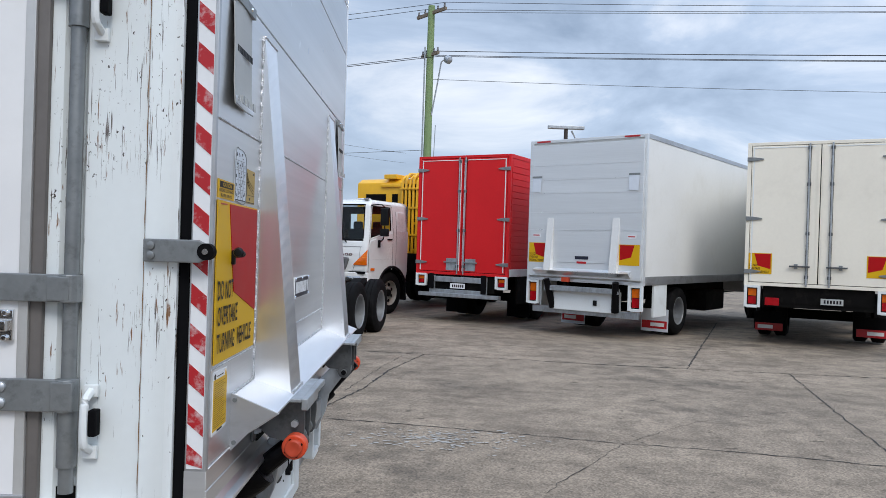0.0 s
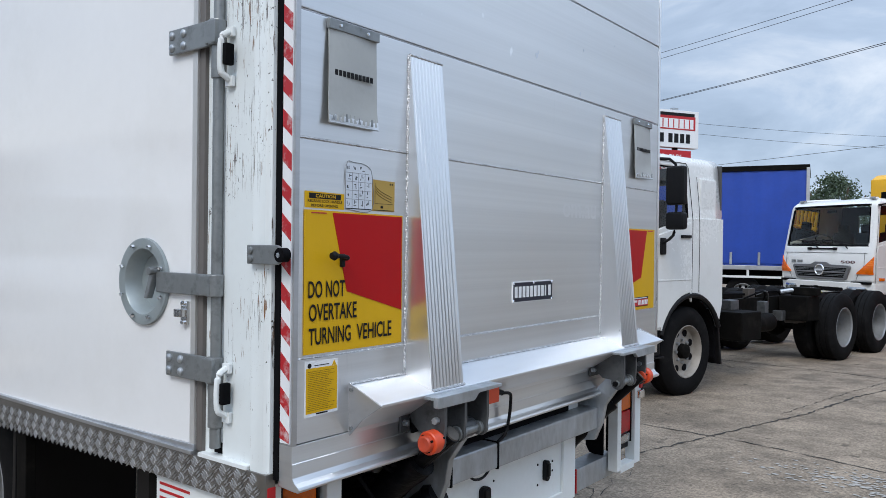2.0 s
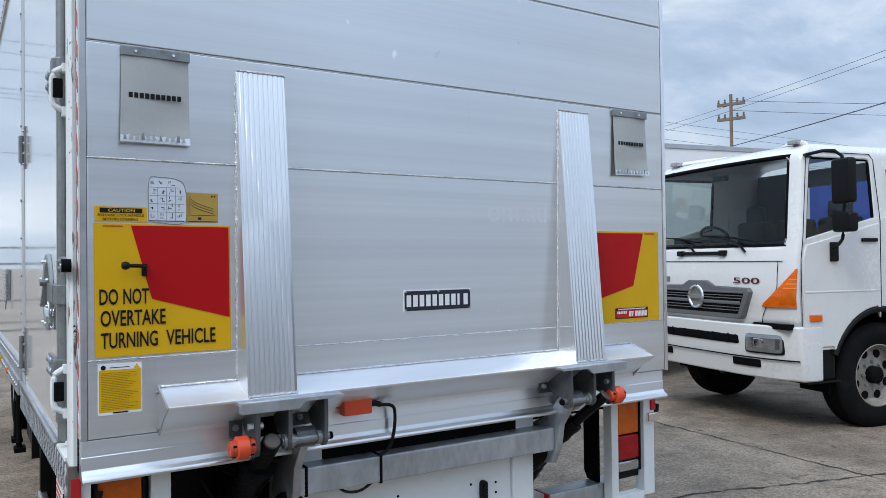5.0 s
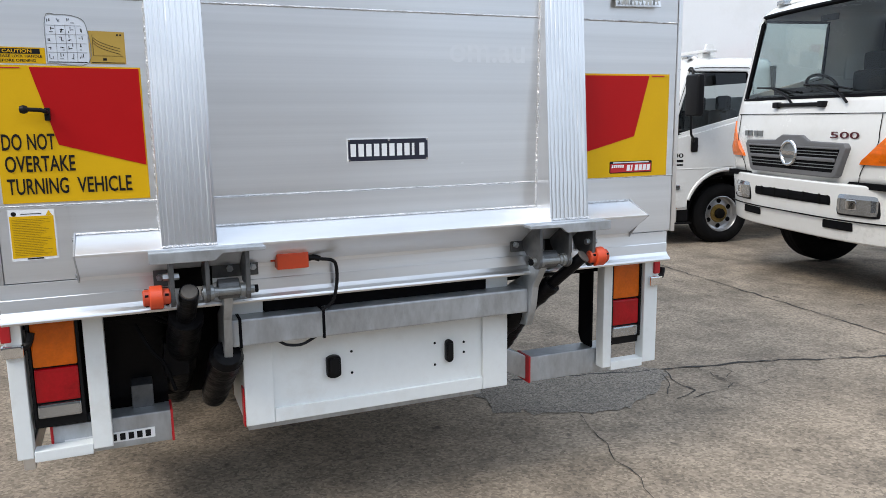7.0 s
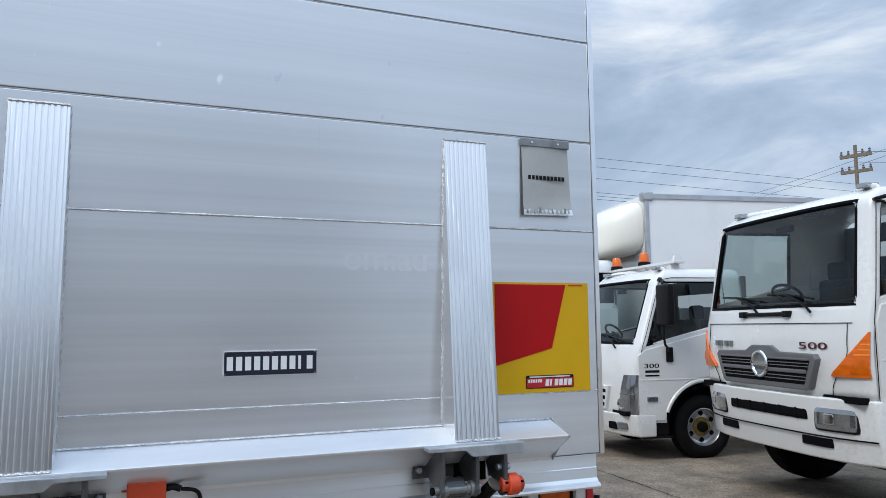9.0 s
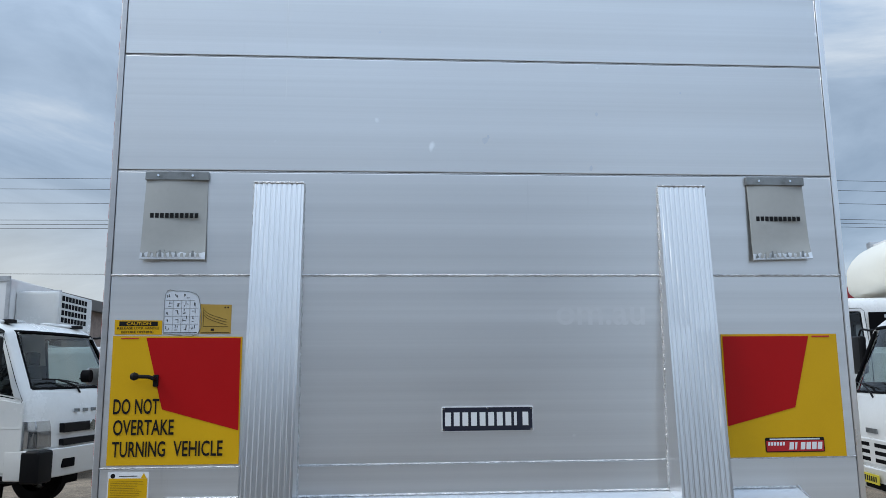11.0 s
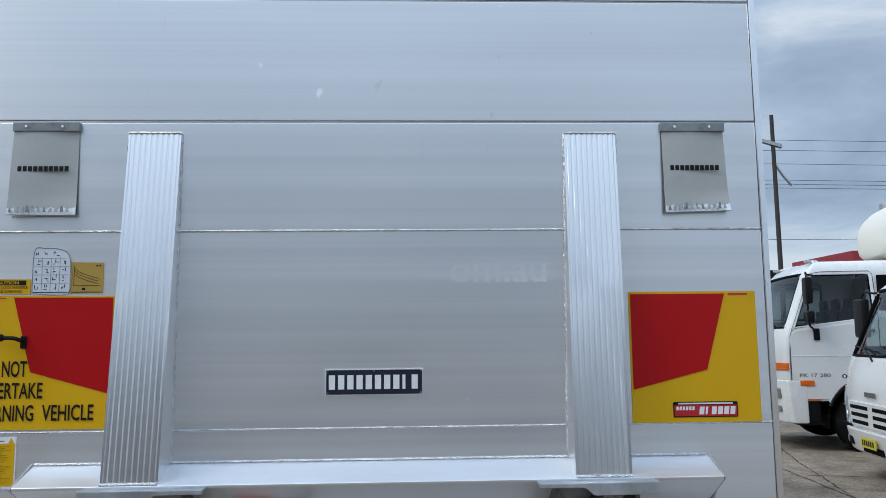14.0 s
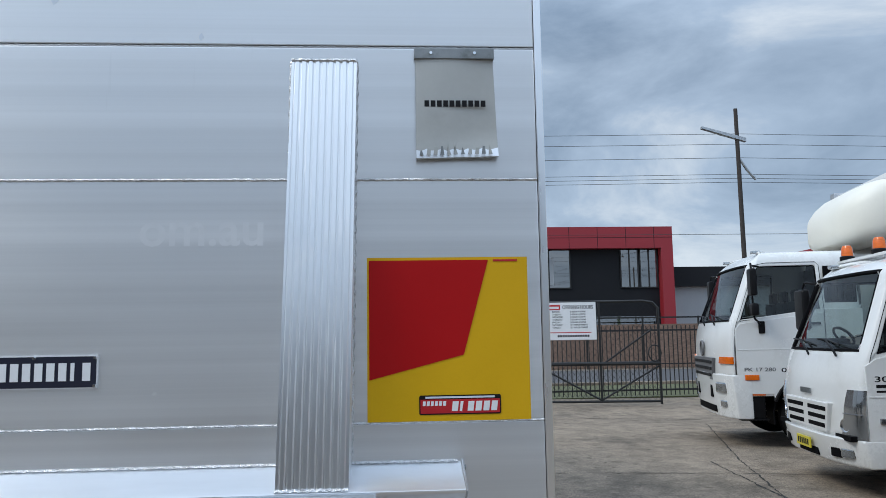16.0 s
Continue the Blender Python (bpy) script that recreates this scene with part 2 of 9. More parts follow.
M = {
    "alu": surf("brushed_aluminium", (0.745, 0.755, 0.765), 0.34, 0.95, 0.04, 1.6, 7.0, 0.004, stretch=(1, 0.05, 6.0), rvar=0.06, dirt=(0.60, 0.61, 0.62), dirt_amt=0.25, dirt_scale=0.9),
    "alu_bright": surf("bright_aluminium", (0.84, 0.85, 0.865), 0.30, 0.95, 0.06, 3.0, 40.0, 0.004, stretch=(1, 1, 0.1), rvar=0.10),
    "shelf_alu": surf("pale_folded_aluminium", (0.78, 0.80, 0.83), 0.40, 0.80, 0.08, 3.0, 40.0, 0.02, stretch=(1, 0.2, 1), rvar=0.12),
    "alu_pale": surf("pale_aluminium_platform", (0.76, 0.78, 0.79), 0.45, 0.55, 0.10, 1.0, 20.0, 0.01, stretch=(1, 0.1, 3), dirt=(0.6, 0.6, 0.6), dirt_amt=0.3),
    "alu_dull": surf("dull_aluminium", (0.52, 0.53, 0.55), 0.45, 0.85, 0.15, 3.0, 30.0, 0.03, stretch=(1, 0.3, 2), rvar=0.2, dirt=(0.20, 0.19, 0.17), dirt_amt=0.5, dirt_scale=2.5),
    "weld": surf("weld_bead", (0.62, 0.625, 0.635), 0.38, 0.9, 0.45, 40.0, 160.0, 0.6),
    "plate": surf("checker_plate", (0.27, 0.262, 0.25), 0.40, 0.85, 0.25, 3.0, 40.0, 0.05, dirt=(0.22, 0.20, 0.17), dirt_amt=0.6, dirt_scale=5.0),
    "galv": surf("galvanised_steel", (0.46, 0.49, 0.52), 0.44, 0.75, 0.34, 16.0, 60.0, 0.06, stretch=(1, 0.8, 0.35), rvar=0.35, dirt=(0.24, 0.25, 0.26), dirt_amt=0.75, dirt_scale=9.0),
    "zinc": surf("grey_zinc_hardware", (0.26, 0.275, 0.28), 0.42, 0.6, 0.22, 8.0, 60.0, 0.05, dirt=(0.09, 0.09, 0.09), dirt_amt=0.6, dirt_scale=22.0),
    "dark_zinc": surf("grimy_dark_steel", (0.11, 0.115, 0.12), 0.45, 0.5, 0.35, 12.0, 60.0, 0.08, dirt=(0.03, 0.03, 0.03), dirt_amt=0.7, dirt_scale=18.0),
    "rim_dark": surf("grimy_wheel_disc", (0.085, 0.075, 0.065), 0.6, 0.2, 0.3, 8.0, 60.0, 0.05, dirt=(0.04, 0.03, 0.022), dirt_amt=0.7, dirt_scale=10.0),
    "hammer": surf("grey_painted_recess", (0.30, 0.34, 0.35), 0.38, 0.3, 0.12, 6.0, 60.0, 0.03),
    "white": surf("white_gelcoat_panel", (0.80, 0.80, 0.80), 0.12, 0.0, 0.035, 0.8, 25.0, 0.0, coat=0.6, rvar=0.08, dirt=(0.62, 0.61, 0.58), dirt_amt=0.30, dirt_scale=1.1),
    "white_paint": surf("white_vehicle_paint", (0.72, 0.72, 0.705), 0.25, 0.0, 0.05, 1.5, 30.0, 0.0, coat=0.5, rvar=0.12, dirt=(0.50, 0.47, 0.42), dirt_amt=0.25, dirt_scale=2.5),
    "white_worn": surf("worn_white_steel", (0.74, 0.77, 0.77), 0.40, 0.0, 0.06, 2.0, 40.0, 0.02, dirt=(0.50, 0.46, 0.40), dirt_amt=0.35, dirt_scale=3.5, rvar=0.2),
    "white_aged": surf("aged_white_panel", (0.76, 0.755, 0.73), 0.42, 0.0, 0.05, 1.0, 20.0, rvar=0.1, dirt=(0.60, 0.57, 0.50), dirt_amt=0.3),
    "cream": surf("cream_box_panel", (0.84, 0.79, 0.68), 0.35, 0.0, 0.06, 1.0, 20.0, 0.0, rvar=0.15, dirt=(0.55, 0.50, 0.42), dirt_amt=0.3),
    "red": surf("red_box_paint", (0.64, 0.014, 0.018), 0.45, 0.0, 0.10, 1.0, 30.0, 0.01, rvar=0.15, spec=0.25),
    "red_bldg": surf("red_cladding", (0.30, 0.02, 0.03), 0.5, 0.0, 0.08, 0.4, 8.0),
    "black_bldg": surf("charcoal_cladding", (0.016, 0.017, 0.020), 0.6, 0.0, 0.2, 0.4, 8.0, spec=0.15),
    "grey_bldg": surf("grey_render_wall", (0.34, 0.36, 0.38), 0.7, 0.0, 0.1, 0.4, 8.0),
    "blue": surf("blue_vinyl_curtain", (0.010, 0.055, 0.36), 0.48, 0.0, 0.22, 1.3, 14.0, 0.08, rvar=0.2),
    "yellow_mach": surf("yellow_machine_paint", (0.78, 0.42, 0.015), 0.4, 0.0, 0.12, 2.0, 30.0, 0.01, dirt=(0.25, 0.18, 0.06), dirt_amt=0.4),
    "sign_y": surf("yellow_reflective_sheet", (0.65, 0.375, 0.007), 0.42, 0.0, 0.06, 6.0, 200.0, rvar=0.1, spec=0.22),
    "sign_r": surf("red_reflective_sheet", (0.41, 0.004, 0.006), 0.42, 0.0, 0.08, 6.0, 200.0, rvar=0.1, spec=0.2),
    "tape_r": surf("red_tape", (0.45, 0.010, 0.016), 0.4, 0.0, 0.12, 12.0, 120.0),
    "tape_worn": surf("worn_red_tape", (0.42, 0.012, 0.018), 0.4, 0.0, 0.15, 12.0, 120.0, dirt=(0.62, 0.55, 0.55), dirt_amt=0.85, dirt_scale=34.0),
    "tape_w": surf("white_tape", (0.76, 0.77, 0.78), 0.4, 0.0, 0.06, 12.0, 120.0),
    "black_print": surf("black_print", (0.007, 0.007, 0.008), 0.5, 0.0, 0.15, 20.0, 120.0, spec=0.2),
    "dark_red_trim": surf("dark_red_trim", (0.075, 0.010, 0.016), 0.35, 0.0, 0.1, 10.0, 90.0),
    "hub_yellow": surf("yellowed_hub", (0.20, 0.13, 0.03), 0.6, 0.1, 0.4, 20.0, 90.0, dirt=(0.10, 0.07, 0.04), dirt_amt=0.8, dirt_scale=14.0),
    "navy": surf("dark_navy_plate", (0.012, 0.014, 0.03), 0.35, 0.0, 0.1, 10.0, 90.0),
    "paper": surf("pale_grey_label", (0.62, 0.66, 0.72), 0.4, 0.0, 0.05, 12.0, 90.0),
    "gold": surf("gold_label", (0.42, 0.27, 0.05), 0.4, 0.0, 0.08, 12.0, 90.0),
    "flap": surf("grey_vinyl_flap", (0.42, 0.43, 0.42), 0.5, 0.0, 0.08, 5.0, 60.0, 0.02, dirt=(0.30, 0.30, 0.29), dirt_amt=0.4, dirt_scale=7.0),
    "rubber": surf("black_rubber", (0.006, 0.006, 0.007), 0.6, 0.0, 0.25, 6.0, 60.0, 0.05, spec=0.03),
    "tyre": surf("tyre_rubber", (0.009, 0.009, 0.0095), 0.75, 0.0, 0.25, 5.0, 70.0, 0.10, spec=0.05, dirt=(0.028, 0.026, 0.025), dirt_amt=0.4, dirt_scale=5.0),
    "rim": surf("grey_steel_rim", (0.27, 0.28, 0.29), 0.45, 0.4, 0.2, 6.0, 50.0, 0.03, dirt=(0.16, 0.13, 0.10), dirt_amt=0.5, dirt_scale=9.0),
    "rim_white": surf("pale_painted_rim", (0.29, 0.265, 0.235), 0.5, 0.1, 0.2, 6.0, 50.0, 0.03, dirt=(0.16, 0.12, 0.085), dirt_amt=0.75, dirt_scale=7.0),
    "chrome": surf("chrome", (0.78, 0.79, 0.80), 0.12, 1.0, 0.06, 10.0, 60.0),
    "chassis": surf("black_chassis", (0.007, 0.0068, 0.0065), 0.6, 0.0, 0.3, 6.0, 50.0, 0.05, spec=0.03, dirt=(0.03, 0.026, 0.022), dirt_amt=0.45, dirt_scale=5.0),
    "plastic": surf("black_plastic", (0.008, 0.008, 0.009), 0.42, 0.0, 0.15, 8.0, 90.0, 0.02, spec=0.14),
    "grille": surf("dark_grey_grille", (0.13, 0.13, 0.135), 0.45, 0.0, 0.15, 8.0, 90.0),
    "seat": surf("grey_seat_fabric", (0.035, 0.035, 0.038), 0.8, 0.0, 0.2, 8.0, 120.0),
    "cabin": surf("grey_cabin_trim", (0.075, 0.075, 0.075), 0.7, 0.0, 0.12, 4.0, 60.0),
    "orange_lens": surf("orange_lens", (0.74, 0.135, 0.004), 0.18, 0.0, 0.30, 8.0, 40.0, 0.10, coat=0.3, stretch=(1, 1, 4)),
    "orange_rib": surf("bright_orange_lens_ribs", (0.90, 0.27, 0.02), 0.15, 0.0, 0.2, 8.0, 40.0, 0.1, coat=0.3),
    "rim_silver": surf("silver_steel_rim", (0.42, 0.43, 0.45), 0.32, 0.75, 0.2, 6.0, 50.0, 0.03, dirt=(0.14, 0.11, 0.08), dirt_amt=0.6, dirt_scale=9.0),
    "amber_dark": surf("amber_tail_lens", (0.66, 0.125, 0.004), 0.22, 0.0, 0.30, 14.0, 120.0, 0.15, coat=0.15, spec=0.3),
    "red_lens": surf("red_tail_lens", (0.38, 0.003, 0.008), 0.20, 0.0, 0.40, 14.0, 120.0, 0.15, coat=0.15, spec=0.3),
    "clear_lens": surf("clear_lens", (0.40, 0.42, 0.44), 0.10, 0.85, 0.12, 5.0, 14.0, 0.02, coat=1.0),
    "orange_roller": surf("orange_polyurethane", (0.66, 0.070, 0.020), 0.4, 0.0, 0.12, 12.0, 80.0, 0.02),
    "grease": surf("dirty_black_cylinder", (0.004, 0.004, 0.005), 0.34, 0.0, 0.3, 8.0, 24.0, 0.45, spec=0.10, stretch=(1, 1, 1.7)),
    "wood": surf("green_treated_pole", (0.20, 0.29, 0.13), 0.8, 0.0, 0.25, 2.0, 30.0, 0.15, stretch=(4, 4, 0.4)),
    "wood_old": surf("weathered_grey_pole", (0.20, 0.16, 0.12), 0.85, 0.0, 0.3, 2.0, 30.0, 0.2, stretch=(4, 4, 0.4)),
    "wood_burnt": surf("dark_stained_pole", (0.05, 0.040, 0.036), 0.85, 0.0, 0.4, 2.0, 30.0, 0.2, stretch=(4, 4, 0.4)),
    "wire": surf("dark_cable", (0.03, 0.03, 0.035), 0.6, 0.0, 0.1),
    "leaf": surf("dark_tree_leaves", (0.035, 0.060, 0.025), 0.6, 0.0, 0.5, 3.0, 20.0),
    "bark": surf("tree_bark", (0.10, 0.08, 0.06), 0.9, 0.0, 0.3, 4.0, 40.0, 0.3),
    "grass": surf("dry_green_grass", (0.095, 0.10, 0.045), 0.9, 0.0, 0.4, 1.5, 30.0, 0.3),
    "asphalt": surf("street_asphalt", (0.075, 0.075, 0.080), 0.85, 0.0, 0.2, 1.0, 60.0, 0.2),
    "fence": surf("black_fence_steel", (0.02, 0.02, 0.02), 0.5, 0.2, 0.2),
    "brick_red": surf("mottled_brown_brick", (0.25, 0.165, 0.125), 0.9, 0.0, 0.55, 6.0, 26.0, 0.1, stretch=(1, 1, 2.4)),
    "brick_pale": surf("pale_brick_wall", (0.28, 0.22, 0.19), 0.9, 0.0, 0.35, 3.0, 12.0, 0.1),
    "roofing": surf("grey_roof_sheet", (0.13, 0.12, 0.115), 0.6, 0.1, 0.2, 0.5, 10.0),
    "number_y": surf("yellow_number_plate", (0.60, 0.50, 0.03), 0.4, 0.0, 0.06, 10.0, 90.0),
    "crack": surf("crack_filler_dirt", (0.035, 0.032, 0.029), 0.95, 0.0, 0.4, 8.0, 60.0, 0.3),
    "glass": glass_mat("clear_tinted_glass", (0.80, 0.89, 0.87), 0.0),
    "glass_side": glass_mat("tinted_side_glass", (0.50, 0.56, 0.55), 0.0),
    "glass_bldg": glass_mat("office_glass", (0.10, 0.11, 0.12), 0.26),
}

al = M["alu"]
n, l = al.node_tree.nodes, al.node_tree.links
b = n["Principled BSDF"]
src, rsrc = b.inputs["Base Color"].links[0].from_socket, b.inputs["Roughness"].links[0].from_socket
tc = n.new("ShaderNodeTexCoord")
def al_noise(scale, stretch, detail, lo, hi, a, c, rough=0.55):
    mp = n.new("ShaderNodeMapping"); mp.inputs["Scale"].default_value = stretch
    t = n.new("ShaderNodeTexNoise"); t.inputs["Scale"].default_value, t.inputs["Detail"].default_value, t.inputs["Roughness"].default_value = scale, detail, rough
    l.new(tc.outputs["Object"], mp.inputs[0]); l.new(mp.outputs[0], t.inputs["Vector"])
    r = n.new("ShaderNodeMapRange"); l.new(t.outputs[0], r.inputs[0])
    r.inputs[1].default_value, r.inputs[2].default_value, r.inputs[3].default_value, r.inputs[4].default_value = lo, hi, a, c
    return r.outputs[0]
def al_scale(source, fac):
    sc = n.new("ShaderNodeVectorMath"); sc.operation = "SCALE"
    l.new(source, sc.inputs[0]); l.new(fac, sc.inputs["Scale"])
    return sc.outputs[0]
src = al_scale(src, al_noise(1.0, (1, 0.10, 42.0), 4, 0.36, 0.66, 0.965, 1.02, 0.7))       # long fine lines
src = al_scale(src, al_noise(1.0, (1, 0.04, 9.0), 2, 0.40, 0.60, 0.96, 1.03))              # broad bands
src = al_scale(src, al_noise(1.0, (1, 16.0, 1.1), 5, 0.66, 0.76, 1.0, 0.92, 0.65))         # wipe marks and runs
src = al_scale(src, al_noise(9.0, (1, 1, 1), 2, 0.74, 0.78, 1.0, 1.30))                    # pale spots
l.new(src, b.inputs["Base Color"])
rg = n.new("ShaderNodeMath"); rg.operation = "ADD"
l.new(rsrc, rg.inputs[0]); l.new(al_noise(1.3, (1, 0.5, 1.6), 4, 0.40, 0.70, -0.02, 0.05, 0.6), rg.inputs[1])
l.new(rg.outputs[0], b.inputs["Roughness"])


def brushed(mat, amount, turn):
    """Gives a metal a brushed grain: turn 0.25 for lines that run level, 0 for upright ones."""
    n_, l_ = mat.node_tree.nodes, mat.node_tree.links
    tg = n_.new("ShaderNodeTangent")
    tg.direction_type, tg.axis = "RADIAL", "Z"
    bs = n_["Principled BSDF"]
    bs.inputs["Anisotropic"].default_value, bs.inputs["Anisotropic Rotation"].default_value = amount, turn
    l_.new(tg.outputs[0], bs.inputs["Tangent"])


brushed(al, 0.75, 0.25)
brushed(M["alu_bright"], 0.6, 0.0)

# concrete yard: pale worn concrete with aggregate, tyre-dark lanes and oil stains
conc = surf("worn_concrete", (0.295, 0.238, 0.181), 0.88, 0.0, 0.30, 0.55, 38.0, 0.38, dirt=(0.080, 0.070, 0.060), dirt_amt=0.70, dirt_scale=0.40, rvar=0.2, spec=0.25)
M["concrete"] = conc
n, l = conc.node_tree.nodes, conc.node_tree.links
b = n["Principled BSDF"]
src = b.inputs["Base Color"].links[0].from_socket
tc = n.new("ShaderNodeTexCoord")
vor = n.new("ShaderNodeTexVoronoi"); vor.inputs["Scale"].default_value = 78.0
l.new(tc.outputs["Object"], vor.inputs["Vector"])
vr = n.new("ShaderNodeMapRange"); l.new(vor.outputs["Color"], vr.inputs[0])
vr.inputs[3].default_value, vr.inputs[4].default_value = 0.56, 1.44
spk = n.new("ShaderNodeVectorMath"); spk.operation = "SCALE"
l.new(src, spk.inputs[0]); l.new(vr.outputs[0], spk.inputs["Scale"])
def darken(source, scale, detail, lo, hi, floor_, stretch=(1, 1, 1), rough=0.6):
    mp = n.new("ShaderNodeMapping"); mp.inputs["Scale"].default_value = stretch
    t = n.new("ShaderNodeTexNoise"); t.inputs["Scale"].default_value, t.inputs["Detail"].default_value, t.inputs["Roughness"].default_value = scale, detail, rough
    l.new(tc.outputs["Object"], mp.inputs[0]); l.new(mp.outputs[0], t.inputs["Vector"])
    r = n.new("ShaderNodeMapRange"); l.new(t.outputs[0], r.inputs[0])
    r.inputs[1].default_value, r.inputs[2].default_value, r.inputs[3].default_value, r.inputs[4].default_value = lo, hi, 1.0, floor_
    sc = n.new("ShaderNodeVectorMath"); sc.operation = "SCALE"
    l.new(source, sc.inputs[0]); l.new(r.outputs[0], sc.inputs["Scale"])
    return sc.outputs[0]
out = darken(spk.outputs[0], 3.2, 5, 0.40, 0.66, 0.68)                        # mottling
out = darken(out, 0.9, 6, 0.50, 0.68, 0.70, (0.45, 1.3, 1), 0.62)             # lanes of tyre marks
out = darken(out, 5.0, 3, 0.66, 0.72, 0.45)                                   # oil spots
out = darken(out, 22.0, 4, 0.58, 0.72, 0.62, (1, 1, 1), 0.7)                  # worn pits
l.new(out, b.inputs["Base Color"])

gv = surf("bare_stone_aggregate", (0.165, 0.143, 0.118), 0.9, 0.0, 0.25, 2.0, 60.0, 0.6)
M["gravel"] = gv
n, l = gv.node_tree.nodes, gv.node_tree.links
b = n["Principled BSDF"]
src = b.inputs["Base Color"].links[0].from_socket
tc2 = n.new("ShaderNodeTexCoord")
vor = n.new("ShaderNodeTexVoronoi"); vor.inputs["Scale"].default_value = 120.0
l.new(tc2.outputs["Object"], vor.inputs["Vector"])
vr = n.new("ShaderNodeMapRange"); l.new(vor.outputs["Color"], vr.inputs[0])
vr.inputs[3].default_value, vr.inputs[4].default_value = 0.35, 1.9
spk = n.new("ShaderNodeVectorMath"); spk.operation = "SCALE"
l.new(src, spk.inputs[0]); l.new(vr.outputs[0], spk.inputs["Scale"]); l.new(spk.outputs[0], b.inputs["Base Color"])

# worn corner post: chips and long scratches that show rust and grey steel
mw = surf("scratched_white_post", (0.76, 0.80, 0.80), 0.38, 0.0, 0.05, 2.0, 40.0, 0.02, rvar=0.15)
M["post"] = mw
n, l = mw.node_tree.nodes, mw.node_tree.links
b = n["Principled BSDF"]
src = b.inputs["Base Color"].links[0].from_socket
tc = n.new("ShaderNodeTexCoord")
def chips(scale, stretch, lo, hi, colour, source):
    mp = n.new("ShaderNodeMapping"); mp.inputs["Scale"].default_value = stretch
    mp.inputs["Rotation"].default_value = (0, radians(4), 0)
    t = n.new("ShaderNodeTexNoise"); t.inputs["Scale"].default_value, t.inputs["Detail"].default_value, t.inputs["Roughness"].default_value = scale, 5.0, 0.6
    t2 = n.new("ShaderNodeTexNoise"); t2.inputs["Scale"].default_value = 2.6
    l.new(tc.outputs["Object"], mp.inputs[0]); l.new(mp.outputs[0], t.inputs["Vector"]); l.new(tc.outputs["Object"], t2.inputs["Vector"])
    ad = n.new("ShaderNodeMath"); ad.operation = "MULTIPLY_ADD"; ad.inputs[1].default_value = 0.55
    l.new(t2.outputs[0], ad.inputs[0]); l.new(t.outputs[0], ad.inputs[2])
    r = n.new("ShaderNodeMapRange"); l.new(ad.outputs[0], r.inputs[0])
    r.inputs[1].default_value, r.inputs[2].default_value = lo, hi
    mx = n.new("ShaderNodeMix"); mx.data_type = "RGBA"
    l.new(r.outputs[0], mx.inputs[0]); l.new(source, mx.inputs[6]); mx.inputs[7].default_value = (*colour, 1)
    return mx.outputs[2]
src = chips(70.0, (3.4, 1, 0.10), 0.918, 0.96, (0.11, 0.09, 0.08), src)
src = chips(95.0, (1.3, 1, 0.8), 0.955, 0.98, (0.05, 0.04, 0.035), src)
src = chips(42.0, (2.6, 1, 0.25), 0.935, 0.985, (0.20, 0.10, 0.045), src)
l.new(src, b.inputs["Base Color"])

# ---- building helpers ----
def bx(bm, x0, x1, y0, y1, z0, z1):
    vs = [bm.verts.new((x, y, z)) for x in (x0, x1) for y in (y0, y1) for z in (z0, z1)]
    for f in ((0, 1, 3, 2), (4, 6, 7, 5), (0, 4, 5, 1), (2, 3, 7, 6), (0, 2, 6, 4), (1, 5, 7, 3)):
        bm.faces.new([vs[i] for i in f])


def prism(bm, prof, axis, a, b, taper=1.0):
    """A solid from a flat outline. axis y: outline in x, z; x: in y, z; z: in x, y."""
    def at(p, h, k):
        u, v = p
        if axis == "y": return (u, h, v)
        if axis == "x": return (h, u, v)
        return (u, v, h)
    r0, r1 = [bm.verts.new(at(p, a, 1)) for p in prof], [bm.verts.new(at(p, b, taper)) for p in prof]
    bm.faces.new(r0); bm.faces.new(list(reversed(r1)))
    k = len(prof)
    for i in range(k):
        j = (i + 1) % k
        bm.faces.new((r0[i], r1[i], r1[j], r0[j]))


def hexa(bm, pts):
    """A solid from eight corners: four of one end, then the four opposite ones."""
    vs = [bm.verts.new(p) for p in pts]
    for f in ((3, 2, 1, 0), (4, 5, 6, 7), (0, 1, 5, 4), (1, 2, 6, 5), (2, 3, 7, 6), (3, 0, 4, 7)):
        bm.faces.new([vs[i] for i in f])


def cyl(bm, p0, p1, r0, r1=None, seg=16, caps=True):
    r1 = r0 if r1 is None else r1
    p0, p1 = Vector(p0), Vector(p1)
    d = (p1 - p0).normalized()
    u = d.orthogonal().normalized(); v = d.cross(u)
    ra, rb = [], []
    for i in range(seg):
        a = 2 * math.pi * i / seg
        o = u * math.cos(a) + v * math.sin(a)
        ra.append(bm.verts.new(p0 + o * r0)); rb.append(bm.verts.new(p1 + o * r1))
    for i in range(seg):
        j = (i + 1) % seg
        bm.faces.new((ra[i], ra[j], rb[j], rb[i]))
    if caps:
        bm.faces.new(list(reversed(ra))); bm.faces.new(rb)


